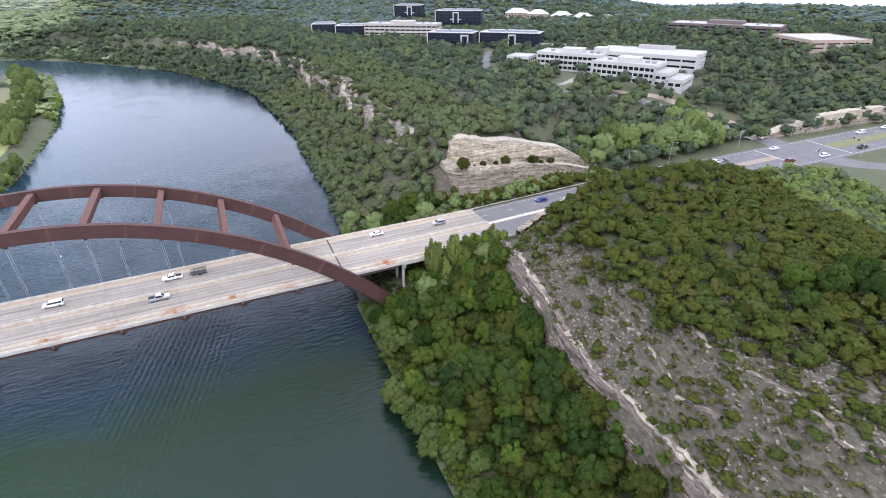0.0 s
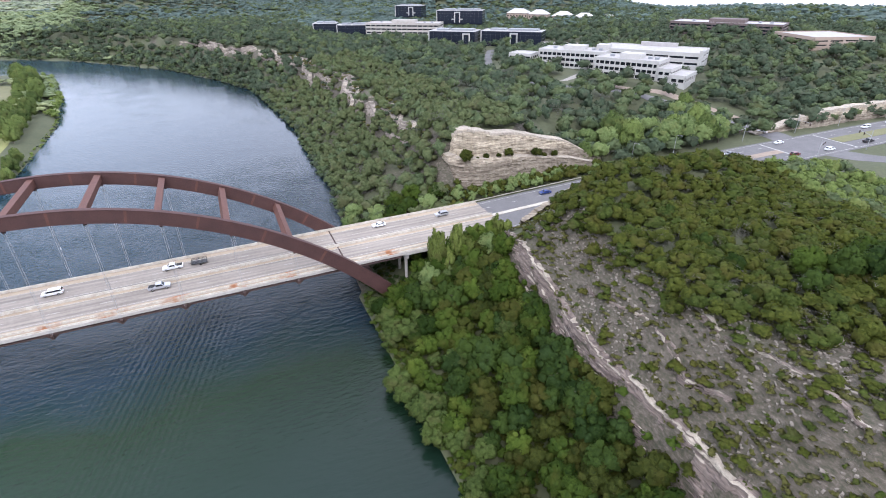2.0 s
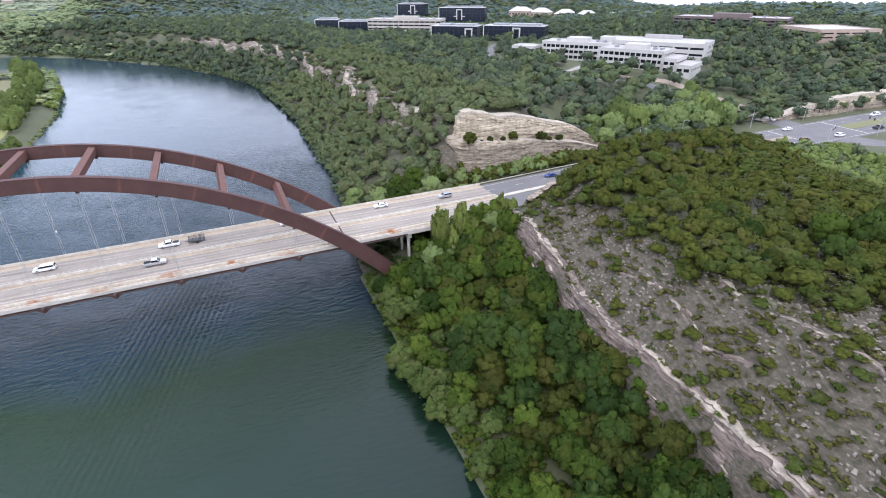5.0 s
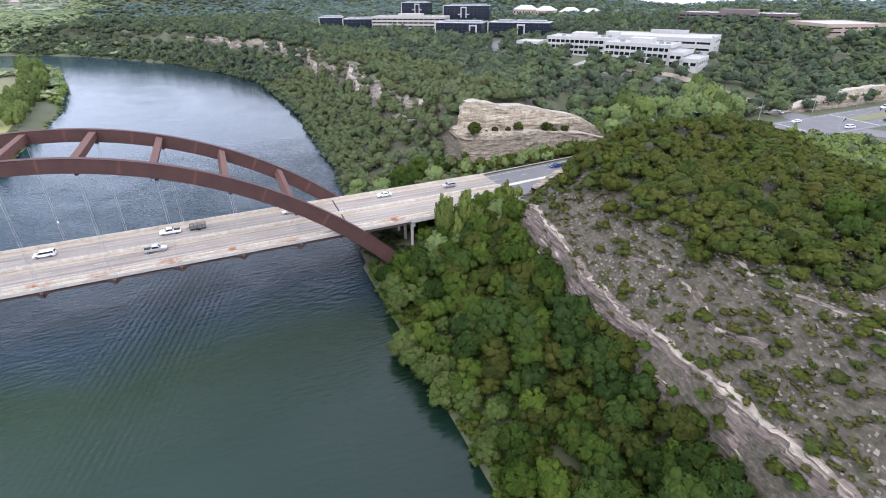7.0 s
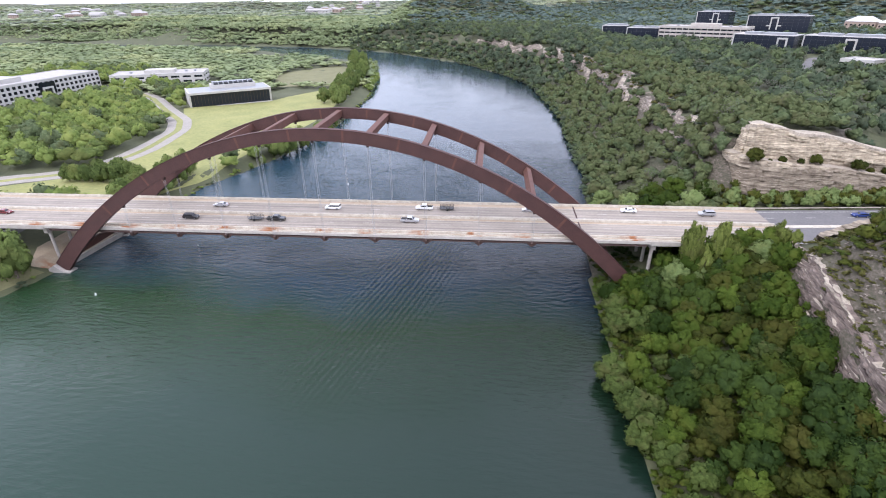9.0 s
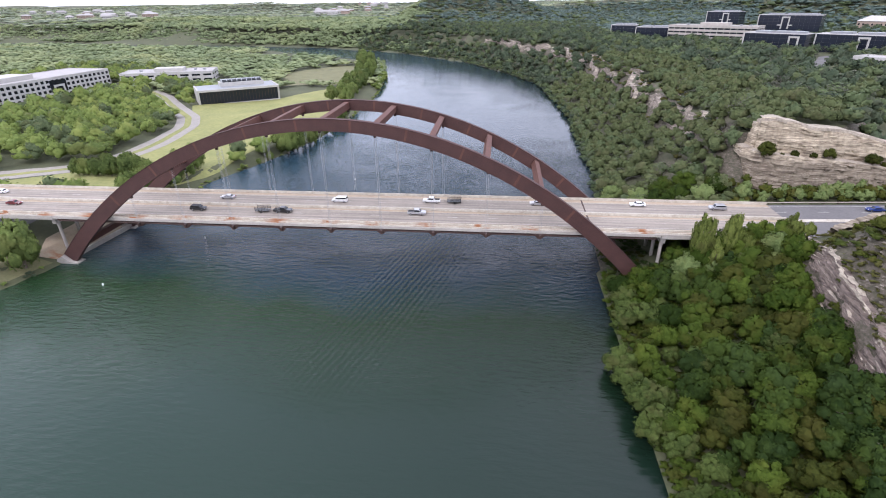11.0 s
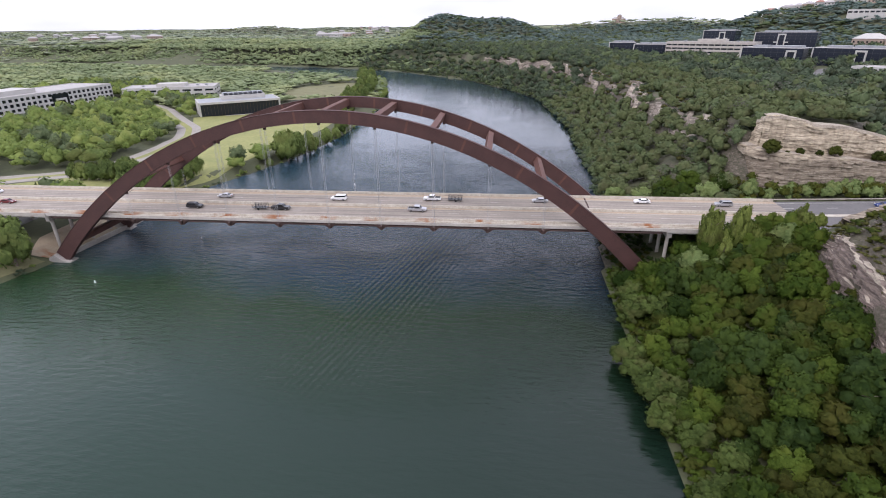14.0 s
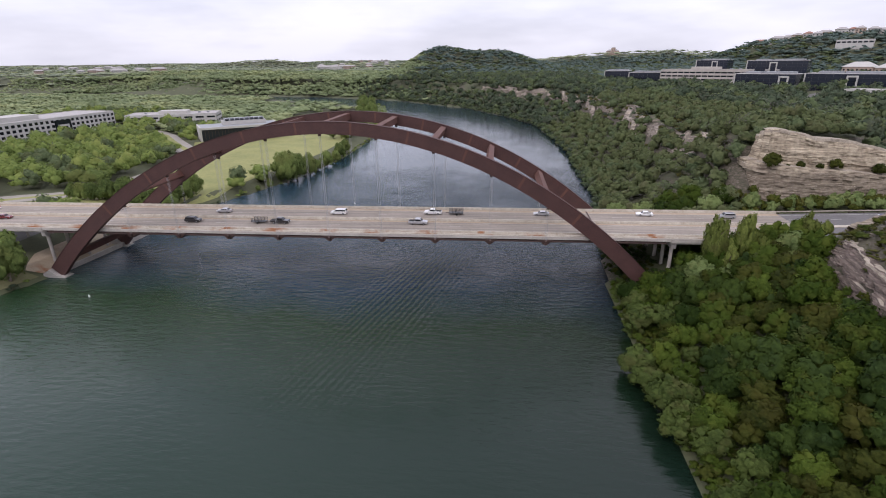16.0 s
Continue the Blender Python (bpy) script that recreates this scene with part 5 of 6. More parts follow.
# trees and shrubs round the arch's foot and under the first approach span
for x, y, s in ((97.5, -18.6, 0.9), (100, -19.5, 1.0), (94, -20.5, 0.8), (104, -14.5, 0.6), (108, -13.5, 0.55), (113, -14, 0.5), (101, -8, 0.6), (105, -4, 0.6), (99, 2, 0.6), (104, 6, 0.6), (94, 8, 0.5), (110, 3, 0.5), (118, -10, 0.45), (88.5, -19.6, 0.5), (86.5, -21.5, 0.5), (91, -21.8, 0.7)):
    tree(tr_rand.choice(("broadleaf", "elm", "willow")), x, y, s, group="trees beside the bridge")
for x, y, s in ((213, 32, 1.3), (219, 36, 1.5), (223, 29, 1.4), (229, 33, 1.3), (238, 24, 1.2), (244, 26, 1.5), (251, 24, 1.6), (254, 32, 1.2), (206, 38, 1.2), (234, 40, 1.3), (196, 27, 0.9), (203, 25, 1.0), (258, 19, 1.2), (264, 22, 1.3), (270, 18, 1.0), (276, 24, 1.2), (262, 33, 1.3), (272, 36, 1.3), (282, 30, 1.1), (286, 44, 1.2), (246, 40, 1.2), (288, 58, 1.1), (276, 52, 1.2)):
    tree(tr_rand.choice(("ash", "ash", "cypress")), x, y, s * 1.25, group="roadside trees", label="tall fresh green tree beside the highway")
# willows leaning over the water
for x, y, s in ((77, -55, 1.15), (78, -60, 1.0), (81, -39, 1.0), (80, -67, 1.25), (80, -74, 1.2), (83, -29, 1.0), (84, -24, 0.9), (82.5, -20, 0.75), (83, -34, 0.9)):
    tree("willow", x, y, s)
for x, y, s in ((-72, 246, 1.5), (-73, 262, 1.6), (-75, 280, 1.5), (-77, 300, 1.7), (-79, 322, 1.6), (-82, 345, 1.7), (-86, 372, 1.7), (-90, 400, 1.8), (-95, 430, 1.8), (-102, 455, 1.7), (-108, 480, 1.8), (-115, 505, 1.7), (-122, 528, 1.8)):
    tree("cypress", x, y, s * tr_rand.uniform(0.8, 1.15), label="green broadleaf tree at the edge of the lawn")
    tree("cypress", x - tr_rand.uniform(7, 16), y + 8, s * tr_rand.uniform(0.8, 1.2), label="green broadleaf tree at the edge of the lawn")

# ---- cliffs ----


def strata(name, line, z0, z1, lean, rows, mat, label, seed=0, step=1.0, jut=0.9, cap=3.0, tiers=(), lips=0.5):
    """A layered rock face along a line of places; its outside lies to the right of the line's way.
    z0, z1: heights by the way's share; tiers: (share of the height, depth) of benches."""
    pts = np.array(line, float)
    seg = np.hypot(*np.diff(pts, axis=0).T)
    run = np.concatenate([[0], np.cumsum(seg)])
    n = int(run[-1] / step) + 1
    s = np.linspace(0, run[-1], n)
    cx, cy = np.interp(s, run, pts[:, 0]), np.interp(s, run, pts[:, 1])
    tx, ty = np.gradient(cx), np.gradient(cy)
    k = np.hypot(tx, ty)
    ix, iy = -ty / k, tx / k
    share = s / run[-1]
    a, b = z0(share, cx, cy), z1(share, cx, cy)
    half = max(2, int(2.6 / step))
    soft = np.ones(2 * half + 1) / (2 * half + 1)
    a, b = (np.convolve(np.pad(w, half, mode="edge"), soft, "valid") for w in (a, b))
    rr = np.random.default_rng(seed)
    cuts = np.concatenate([[0], np.cumsum(rr.uniform(0.35, 1.7, rows))])
    cuts /= cuts[-1]
    big = (fbm(s / 13, s * 0 + seed, seed, 3) - 0.5) * 3.0 * jut
    loops = []
    for j in range(rows):
        deep = lean * cuts[j] + sum(dep for at, dep in tiers if cuts[j] >= at)
        bed, shelf = float(j // 3), float(j // 5)
        # ledges that come and go, jointed blocks of a few beds, thin chipped beds
        off = deep + big + (fbm(s / 9.0, s * 0 + shelf * 5.3, seed + 5, 2) - 0.5) * 2.6 * jut
        off = off + (lattice(np.floor(s / 2.3 + 7.0 * lattice(bed, 0.0, seed)), np.full(n, bed), seed) - 0.5) * 1.5 * jut
        off = off + (lattice(np.floor(s / 0.9 + 3.0 * lattice(float(j), 1.0, seed)), np.full(n, float(j)), seed + 4) - 0.5) * 0.7 * jut
        off = off + (lattice(float(j), 2.0, seed) - 0.5) * 0.5 * jut
        wob = (fbm(s / 7, s * 0 + j, seed + 2, 2) - 0.5) * 0.08
        for c, extra in ((cuts[j], 0.0), (cuts[j + 1], 0.12)):
            z = a + (b - a) * c + (wob if 0 < c < 1 else 0)
            loops.append(np.stack([cx + ix * (off + extra), cy + iy * (off + extra), z], -1))
    top = loops[-1].copy()
    top[:, 0] += ix * cap
    top[:, 1] += iy * cap
    top[:, 2] = np.maximum(top[:, 2] - 0.3, height(top[:, 0], top[:, 1]) - 0.4)
    loops.append(top)
    v = np.stack(loops)
    m = len(loops)
    idx = np.arange(m * n).reshape(m, n)
    f = np.stack([idx[:-1, :-1], idx[1:, :-1], idx[1:, 1:], idx[:-1, 1:]], -1).reshape(-1, 4)
    me = quick_mesh(name, v.reshape(-1, 3), f, mat)
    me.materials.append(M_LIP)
    # many ledge tops, the brow and the cap take the paler rock
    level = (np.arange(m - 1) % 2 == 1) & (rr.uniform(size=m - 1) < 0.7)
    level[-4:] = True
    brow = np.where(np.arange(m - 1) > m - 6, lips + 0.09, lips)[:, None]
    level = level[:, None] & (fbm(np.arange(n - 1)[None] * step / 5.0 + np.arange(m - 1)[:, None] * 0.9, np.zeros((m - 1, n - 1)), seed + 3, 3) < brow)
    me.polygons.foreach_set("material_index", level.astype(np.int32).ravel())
    ob = part(name, me, None)
    return tagged(ob, label, "rock face", kind="structure")


ys = np.arange(-186, -14, 4.0)
strata("river_cliff", [(along(CLIFF_LINE, y) - 2.9, y) for y in ys[::-1]],
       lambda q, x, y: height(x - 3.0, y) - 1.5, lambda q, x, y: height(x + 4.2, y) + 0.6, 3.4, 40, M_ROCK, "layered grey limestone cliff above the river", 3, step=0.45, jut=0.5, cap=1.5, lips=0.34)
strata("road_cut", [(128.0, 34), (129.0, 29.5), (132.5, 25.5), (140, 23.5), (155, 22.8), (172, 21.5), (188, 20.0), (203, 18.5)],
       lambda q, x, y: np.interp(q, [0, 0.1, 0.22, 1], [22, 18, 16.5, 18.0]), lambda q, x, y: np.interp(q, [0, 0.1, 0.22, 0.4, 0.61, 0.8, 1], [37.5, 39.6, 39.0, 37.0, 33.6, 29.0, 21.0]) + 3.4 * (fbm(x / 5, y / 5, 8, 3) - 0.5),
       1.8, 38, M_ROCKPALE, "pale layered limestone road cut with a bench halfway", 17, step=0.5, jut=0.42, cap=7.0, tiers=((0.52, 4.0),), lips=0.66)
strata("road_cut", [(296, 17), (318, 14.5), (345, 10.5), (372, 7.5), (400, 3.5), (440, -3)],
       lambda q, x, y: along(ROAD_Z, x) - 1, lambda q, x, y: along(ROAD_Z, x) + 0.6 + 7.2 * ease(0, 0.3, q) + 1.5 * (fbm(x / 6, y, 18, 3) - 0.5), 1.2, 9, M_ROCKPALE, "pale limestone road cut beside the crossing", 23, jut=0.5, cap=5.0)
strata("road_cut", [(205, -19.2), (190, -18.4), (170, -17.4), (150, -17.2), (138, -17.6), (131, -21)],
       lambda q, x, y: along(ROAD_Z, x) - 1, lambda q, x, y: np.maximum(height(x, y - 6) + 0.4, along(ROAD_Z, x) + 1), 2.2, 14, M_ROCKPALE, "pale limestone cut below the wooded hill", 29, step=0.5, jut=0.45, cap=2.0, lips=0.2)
# low ledges that crop out along the bare slope
for gap, ya, yb_, sd in ((7.5, -112.0, -68.0, 51), (14.0, -128.0, -96.0, 53)):
    strata("rock_ledge", [(along(CLIFF_LINE, y) + gap + 1.2 * math.sin(y / 5.0), y) for y in np.arange(yb_, ya, -3.0)],
           lambda q, x, y: height(x, y) - 0.8, lambda q, x, y: height(x + 0.8, y) + 1.5 * (fbm(x / 6, y / 6, 55, 3) - 0.40), 0.5, 5, M_ROCK, "pale limestone ledge on the bare slope", sd, step=0.5, jut=0.6, cap=0.8, lips=0.27)
# broken cliff band above the woods on the river slope
yb = np.arange(74, 610, 7.0)


def band(off):
    out = []
    for y in yb[::-1]:
        sl = (along(RIGHT_BANK, y + 3) - along(RIGHT_BANK, y - 3)) / 6
        out.append((float(along(RIGHT_BANK, y) + (off + 4 * math.sin(y / 17) + 2 * math.sin(y / 6)) * math.sqrt(1 + sl * sl)), float(y)))
    return out


strata("river_bluff", band(34), lambda q, x, y: height(x, y) - 1.0, lambda q, x, y: height(x + 4, y) + 0.5 + 6.0 * (fbm(x / 9 + y / 9, y / 24, 61, 3) - 0.43), 3.0, 12, M_BLUFF, "broken grey limestone bluff in the woods", 41, step=0.9, jut=0.7, cap=3.0, lips=0.3)
strata("river_bluff", band(41), lambda q, x, y: height(x, y) - 1.0, lambda q, x, y: height(x + 3, y) + 0.8 + 7.0 * (fbm(x / 12 + y / 22, y / 30, 71, 3) - 0.47), 2.0, 7, M_BLUFF, "upper pale limestone bluff in the woods", 43, step=0.9, jut=0.6, cap=2.0, lips=0.36)

# ---- roads, lawn and paths ----


def ribbon(name, pts, w0, w1, lift, mat, label, parent=None, step=3.0, z=None, category="road"):
    """A strip draped on the land from w0 to w1 metres beside a line."""
    p = np.array(pts, float)
    run = np.concatenate([[0], np.cumsum(np.hypot(*np.diff(p, axis=0).T))])
    s = np.linspace(0, run[-1], max(2, int(run[-1] / step)))
    cx, cy = np.interp(s, run, p[:, 0]), np.interp(s, run, p[:, 1])
    for _ in range(6):
        cx[1:-1], cy[1:-1] = (cx[:-2] + 2 * cx[1:-1] + cx[2:]) / 4, (cy[:-2] + 2 * cy[1:-1] + cy[2:]) / 4
    tx, ty = np.gradient(cx), np.gradient(cy)
    k = np.hypot(tx, ty)
    lat = np.linspace(w0, w1, max(2, int(abs(w1 - w0) / 2.5) + 1))
    X, Y = cx[None] - (ty / k)[None] * lat[:, None], cy[None] + (tx / k)[None] * lat[:, None]
    Z = (height(X, Y) if z is None else z(X)) + lift
    m, n = X.shape
    idx = np.arange(m * n).reshape(m, n)
    f = np.stack([idx[:-1, :-1], idx[:-1, 1:], idx[1:, 1:], idx[1:, :-1]], -1).reshape(-1, 4)
    # a skirt gives the strip its thickness
    low = np.stack([X, Y, Z - 0.4], -1)
    v = np.concatenate([np.stack([X, Y, Z], -1).reshape(-1, 3), low.reshape(-1, 3)])
    rim = []
    for a, b in ((idx[0, :-1], idx[0, 1:]), (idx[-1, 1:], idx[-1, :-1])):
        rim.append(np.stack([a, b, b + m * n, a + m * n], -1))
    ob = part(name, quick_mesh(name, v, np.concatenate([f] + rim), mat, False), None, parent)
    return tagged(ob, label, category if parent is None else "", kind="structure" if parent is None else "")


ROAD_LINE = [(float(x), float(road_y(x))) for x in range(133, 620, 6)]


def road_z(x):
    return along(ROAD_Z, x)


road = ribbon("road", ROAD_LINE, -12.8, 12.9, 0.0, M_ASPHALT, "worn grey asphalt highway climbing from the bridge", z=road_z)
road.data.materials[0] = M_ASPHALT
part_kw = dict(parent=road, z=road_z)
ribbon("median_strip", [p for p in ROAD_LINE if p[0] < 262], -0.9, 0.9, 0.16, M_BARRIER, "", **part_kw)
ribbon("grass_median", [p for p in ROAD_LINE if p[0] > 318], -3.4, 3.4, 0.12, M_DRYGRASS, "dry grass median", **part_kw)
ribbon("turn_island", [p for p in ROAD_LINE if 243 < p[0] < 284], -2.2, 1.8, 0.1, M_DIRT, "tan paved turning island", **part_kw)
for off in (-11.2, 11.3):
    ribbon("edge_line", ROAD_LINE, off - 0.08, off + 0.08, 0.012, M_PAINT, "", **part_kw)
for off in (-6.6, 6.7):
    i = 0
    while i < len(ROAD_LINE) - 1:
        if not 282 < ROAD_LINE[i][0] < 318:
            a, b = ROAD_LINE[i], ROAD_LINE[i + 1]
            ribbon("lane_mark", [a, ((a[0] + b[0]) / 2, (a[1] + b[1]) / 2)], off - 0.09, off + 0.09, 0.012, M_PAINT, "", **part_kw)
        i += 2
for x in (283.0, 318.0):
    y = float(road_y(x))
    ribbon("stop_line", [(x, y - 11), (x + 1, y + 11)], -0.3, 0.3, 0.014, M_PAINT, "", **part_kw)
SIDE = [(298, -11), (302, 4), (305, 16), (304, 31), (302, 51), (292, 64), (280, 75), (268, 92), (257, 106), (240, 132), (233, 168), (241, 196), (262, 240), (290, 285)]
ribbon("side_road", SIDE[2:], -3.3, 3.3, 0.10, M_ASPHALT, "narrow grey side road through the woods")
ribbon("side_road", [(300, 0), (305, 16), (304, 31)], -6.5, 6.5, 0.06, M_ASPHALT, "side road joining the crossing", z=None)
ribbon("side_road", [(300, -16), (312, -40), (330, -70)], -6, 6, 0.06, M_ASPHALT, "side road leaving the crossing")
TRACK = [(315, 18), (313, 34), (311, 55), (299, 72), (286, 84), (274, 99)]
ribbon("track", TRACK, -3.0, 3.0, 0.12, M_DIRT, "bare tan earth bank beside the side road")
ribbon("drive", [(258, 130), (272, 136), (290, 147)], -3, 3, 0.14, M_DRIVE, "pale curved office drive")
CLEARS += [(SIDE, 4.2), (TRACK, 4.0), ([(240, 134), (258, 130), (290, 147)], 9.0), ([(300, -16), (312, -40), (330, -70)], 8.0)]
drive = ribbon("drive_road", DRIVE, -7.4, -2.0, 0.21, M_DRIVE, "pale concrete drive curving past the lawn")
ribbon("drive_road", DRIVE, 2.0, 7.4, 0.21, M_DRIVE, "pale concrete drive curving past the lawn")
ribbon("grass_median", DRIVE, -1.98, 1.98, 0.25, M_LAWN, "", parent=drive)


def patch(name, poly, mat, label, lift=0.14, step=4.0):
    """A flat area draped on the land inside an outline."""
    p = np.array(poly, float)
    bm = bmesh.new()
    bm.faces.new([bm.verts.new((x, y, 0)) for x, y in poly])
    x0, y0 = p.min(0)
    x1, y1 = p.max(0)
    for ax, lo, hi in ((0, x0, x1), (1, y0, y1)):
        w = lo + step
        while w < hi:
            no = (1, 0, 0) if ax == 0 else (0, 1, 0)
            co = (w, 0, 0) if ax == 0 else (0, w, 0)
            bmesh.ops.bisect_plane(bm, geom=bm.verts[:] + bm.edges[:] + bm.faces[:], plane_co=co, plane_no=no)
            w += step
    xy = np.array([v.co[:2] for v in bm.verts])
    for v, z in zip(bm.verts, height(xy[:, 0], xy[:, 1])):
        v.co.z = z + lift
    me = bpy.data.meshes.new(name)
    bm.to_mesh(me)
    bm.free()
    return tagged(part(name, me, mat), label, "lawn", kind="structure")


patch("lawn", LAWN, M_LAWN, "sunlit yellow-green mown lawn on the riverbank")
patch("grass_bank", [(-93, -19), (-97.5, -33), (-102.5, -58), (-113, -100), (-135, -100), (-124, -36), (-106, -20)], M_DRYGRASS, "rough green grass on the low bank", 0.12)
patch("meadow", MEADOW, M_DRYGRASS, "dry open meadow behind the riverbank trees")
# car park under the bridge, river wall beside the arch's foot
patch("car_park", [(-240, -40), (-126, -34), (-120, -4), (-122, 22), (-240, 26)], M_ASPHALT, "grey asphalt car park under the bridge", 0.12, 8.0)
wall = Geo()
wall_line = [(-89.9, -13.5), (-89.5, -10), (-88.6, 0), (-87.6, 12), (-87, 24)]
wall.sweep([[(x + 0.5, y, -1.5), (x + 0.5, y, 1.5), (x - 0.4, y, 1.5), (x - 0.4, y, -1.5)] for x, y in wall_line])
tagged(part("river_wall", wall, M_CONC), "stained low concrete river wall", "wall", kind="structure")
patch("bank_slab", [(-90, -16), (-97, -19), (-104, -8), (-104, 14), (-90.5, 14), (-89.5, 0)], M_EDGE, "bare tan paving below the bridge", 0.3, 3.0)

# ---- forests ----
DENSE = [crown(7, 150, 0.125, 1.0, 0.08, s) for s in range(6)]
MID = [crown(5, 96, 0.155, 1.0, 0.06, 20 + s) for s in range(6)]
LIGHT = [crown(6, 56, 0.18, 1.0, 0.05, 40 + s, 0.0, 0) for s in range(6)]
FAR = [crown(3, 11, 0.26, 1.0, 0.03, 60 + s, 0.0, 0) for s in range(6)]
SOFT = [crown(4, 16, 0.22, 1.0, 0.03, 70 + s, 0.0, 0) for s in range(6)]
HAZY = [crown(2, 5, 0.36, 1.0, 0.03, 160 + s, 0.0, 0) for s in range(4)]
TUFT = [crown(2, 22, 0.24, 1.0, 0.05, 180 + s, 0.0, 0) for s in range(4)]
LUSH = [crown(8, 120, 0.10, 1.0, 0.05, 140 + s) for s in range(5)]
BARE = [bare(80 + s) for s in range(4)]


def cliff_gap(x, y):
    return x - along(CLIFF_LINE, y)


def plant(name, area, step, seed, keep, size, tall, crowns, mats, label, free=False):
    """Scatters crowns over an area; with several leaf kinds, one mesh for each."""
    X, Y = scatter(*area, step, seed, lambda x, y: keep(x, y) & (free | ~open_ground(x, y)))
    r = np.random.default_rng(seed + 500)
    R = r.uniform(*size, len(X))
    Hh = r.uniform(*tall, len(X)) * (0.55 + 0.45 * R / size[1])
    P = np.stack([X, Y, height(X, Y) - 0.1], -1)
    which = r.choice(len(mats), len(X), p=np.array([w for _, w in mats]) / sum(w for _, w in mats))
    for k, (mat, _) in enumerate(mats):
        i = which == k
        if i.any():
            joined(name, P[i], R[i], Hh[i], BARE if mat is L_GREY else crowns, mat, label if mat is not L_GREY else "grey leafless shrubs among the green woods", seed + k)


def hill_keep(x, y):
    e = cliff_gap(x, y)
    edge = np.interp(y, (-122, -115, -109, -103, -91, -53, -30), (34, 28, 22, 14.5, 11.5, 9.0, 3.0)) + 11 * (fbm(x / 7, y / 7, 5, 3) - 0.5)
    return (e > edge) & (y < road_y(x) - 14) & ~((x < 140) & (y > -36)) & ~((x < 152) & (y > -25)) & ~((x < 175) & (y > -20)) & (fbm(x / 6, y / 6, 25, 2) > 0.12)


def far_of(x, y):
    return np.hypot(x - 48, y + 147)


def valley_side(x, y):
    """Land west of the ridge's ragged foot."""
    return x - 48 < -0.18 * (y + 147) + 260 * (fbm(x / 70, y / 70, 91, 3) - 0.5) + 50 * (lattice(np.floor(x / 9), np.floor(y / 9), 5) - 0.5)


MIX = ((L_WOOD, 0.62), (L_WOOD2, 0.33), (L_GREY, 0.05))
plant("hill_woodland", (112, 172, -170, -12), 3.0, 1, hill_keep, (1.5, 3.3), (2.8, 5.8), DENSE, ((L_HILL, 0.60), (L_HILL2, 0.27), (L_GREY, 0.13)), "dense olive-green juniper and oak scrub on the hill")
plant("hill_woodland", (172, 230, -170, -12), 3.4, 22, hill_keep, (1.8, 3.6), (2.8, 5.6), MID, ((L_HILL, 0.66), (L_HILL2, 0.28), (L_GREY, 0.06)), "dense olive-green juniper and oak scrub on the hilltop")
plant("hill_woodland", (225, 275, -120, -12), 4.2, 21, lambda x, y: y < road_y(x) - 15, (2.4, 4.2), (4.0, 8.0), MID, ((L_WOOD2, 0.4), (L_SHORE, 0.6)), "fresh green trees between the hill and the highway")
plant("slope_woodland", (70, 190, 14, 330), 4.9, 2, lambda x, y: (bank(x, y)[0] > 0) & (bank(x, y)[0] < 80) & ((y < 74) | (bank(x, y)[0] < 31) | (bank(x, y)[0] > 52) | (fbm(x / 8, y / 8, 33, 3) > 0.51)), (2.2, 4.6), (4.6, 9.0), MID, ((L_SLOPE, 0.64), (L_WOOD2, 0.20), (L_GREY, 0.16)), "mixed green woodland on the river slope")
plant("plateau_woodland", (100, 640, -10, 560), 8.2, 3, lambda x, y: (bank(x, y)[0] >= 78) & (y > road_y(x)) & (y < 390 + 0.95 * x) & (far_of(x, y) < 360), (3.2, 6.6), (6.0, 11.5), MID, MIX, "mixed green woodland on the plateau")
plant("plateau_woodland", (100, 640, -10, 560), 8.4, 23, lambda x, y: (bank(x, y)[0] >= 78) & (y > road_y(x)) & (y < 390 + 0.95 * x) & (far_of(x, y) >= 360), (3.2, 6.6), (6.0, 11.5), LIGHT, MIX, "mixed green woodland on the plateau")
plant("far_slope_woodland", (-200, 190, 330, 820), 7.4, 4, lambda x, y: (bank(x, y)[0] > 0) & (bank(x, y)[0] < 190) & ((bank(x, y)[0] < 31) | (bank(x, y)[0] > 50) | (fbm(x / 10, y / 10, 35, 3) > 0.50)), (3.6, 6.4), (6.0, 11.5), LIGHT, MIX, "woodland on the far river slope")
plant("riverside_woodland", (-440, -60, 10, 420), 9.2, 5, lambda x, y: (bank(x, y)[1] > 1.5) & (y > 14) & (y < 60 - 1.05 * x), (4.0, 7.4), (8.0, 14.0), LUSH, ((L_LEFT, 0.55), (L_SHORE, 0.27), (L_WOOD2, 0.18)), "bright green broadleaf woodland on the flat bank")
# the far woods get their haze from the leaf colours alone
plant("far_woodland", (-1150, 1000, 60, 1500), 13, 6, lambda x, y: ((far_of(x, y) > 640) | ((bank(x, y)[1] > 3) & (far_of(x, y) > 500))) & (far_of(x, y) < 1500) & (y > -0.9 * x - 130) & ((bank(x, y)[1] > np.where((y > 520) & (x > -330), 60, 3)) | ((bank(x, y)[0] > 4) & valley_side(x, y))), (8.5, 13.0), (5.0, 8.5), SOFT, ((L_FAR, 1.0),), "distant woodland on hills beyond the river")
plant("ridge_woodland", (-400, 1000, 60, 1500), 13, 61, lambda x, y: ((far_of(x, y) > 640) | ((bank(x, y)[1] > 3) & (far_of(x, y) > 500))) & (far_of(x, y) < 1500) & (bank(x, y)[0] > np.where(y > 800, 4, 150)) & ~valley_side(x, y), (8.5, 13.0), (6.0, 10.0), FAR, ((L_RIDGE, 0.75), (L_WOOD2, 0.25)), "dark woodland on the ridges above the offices")
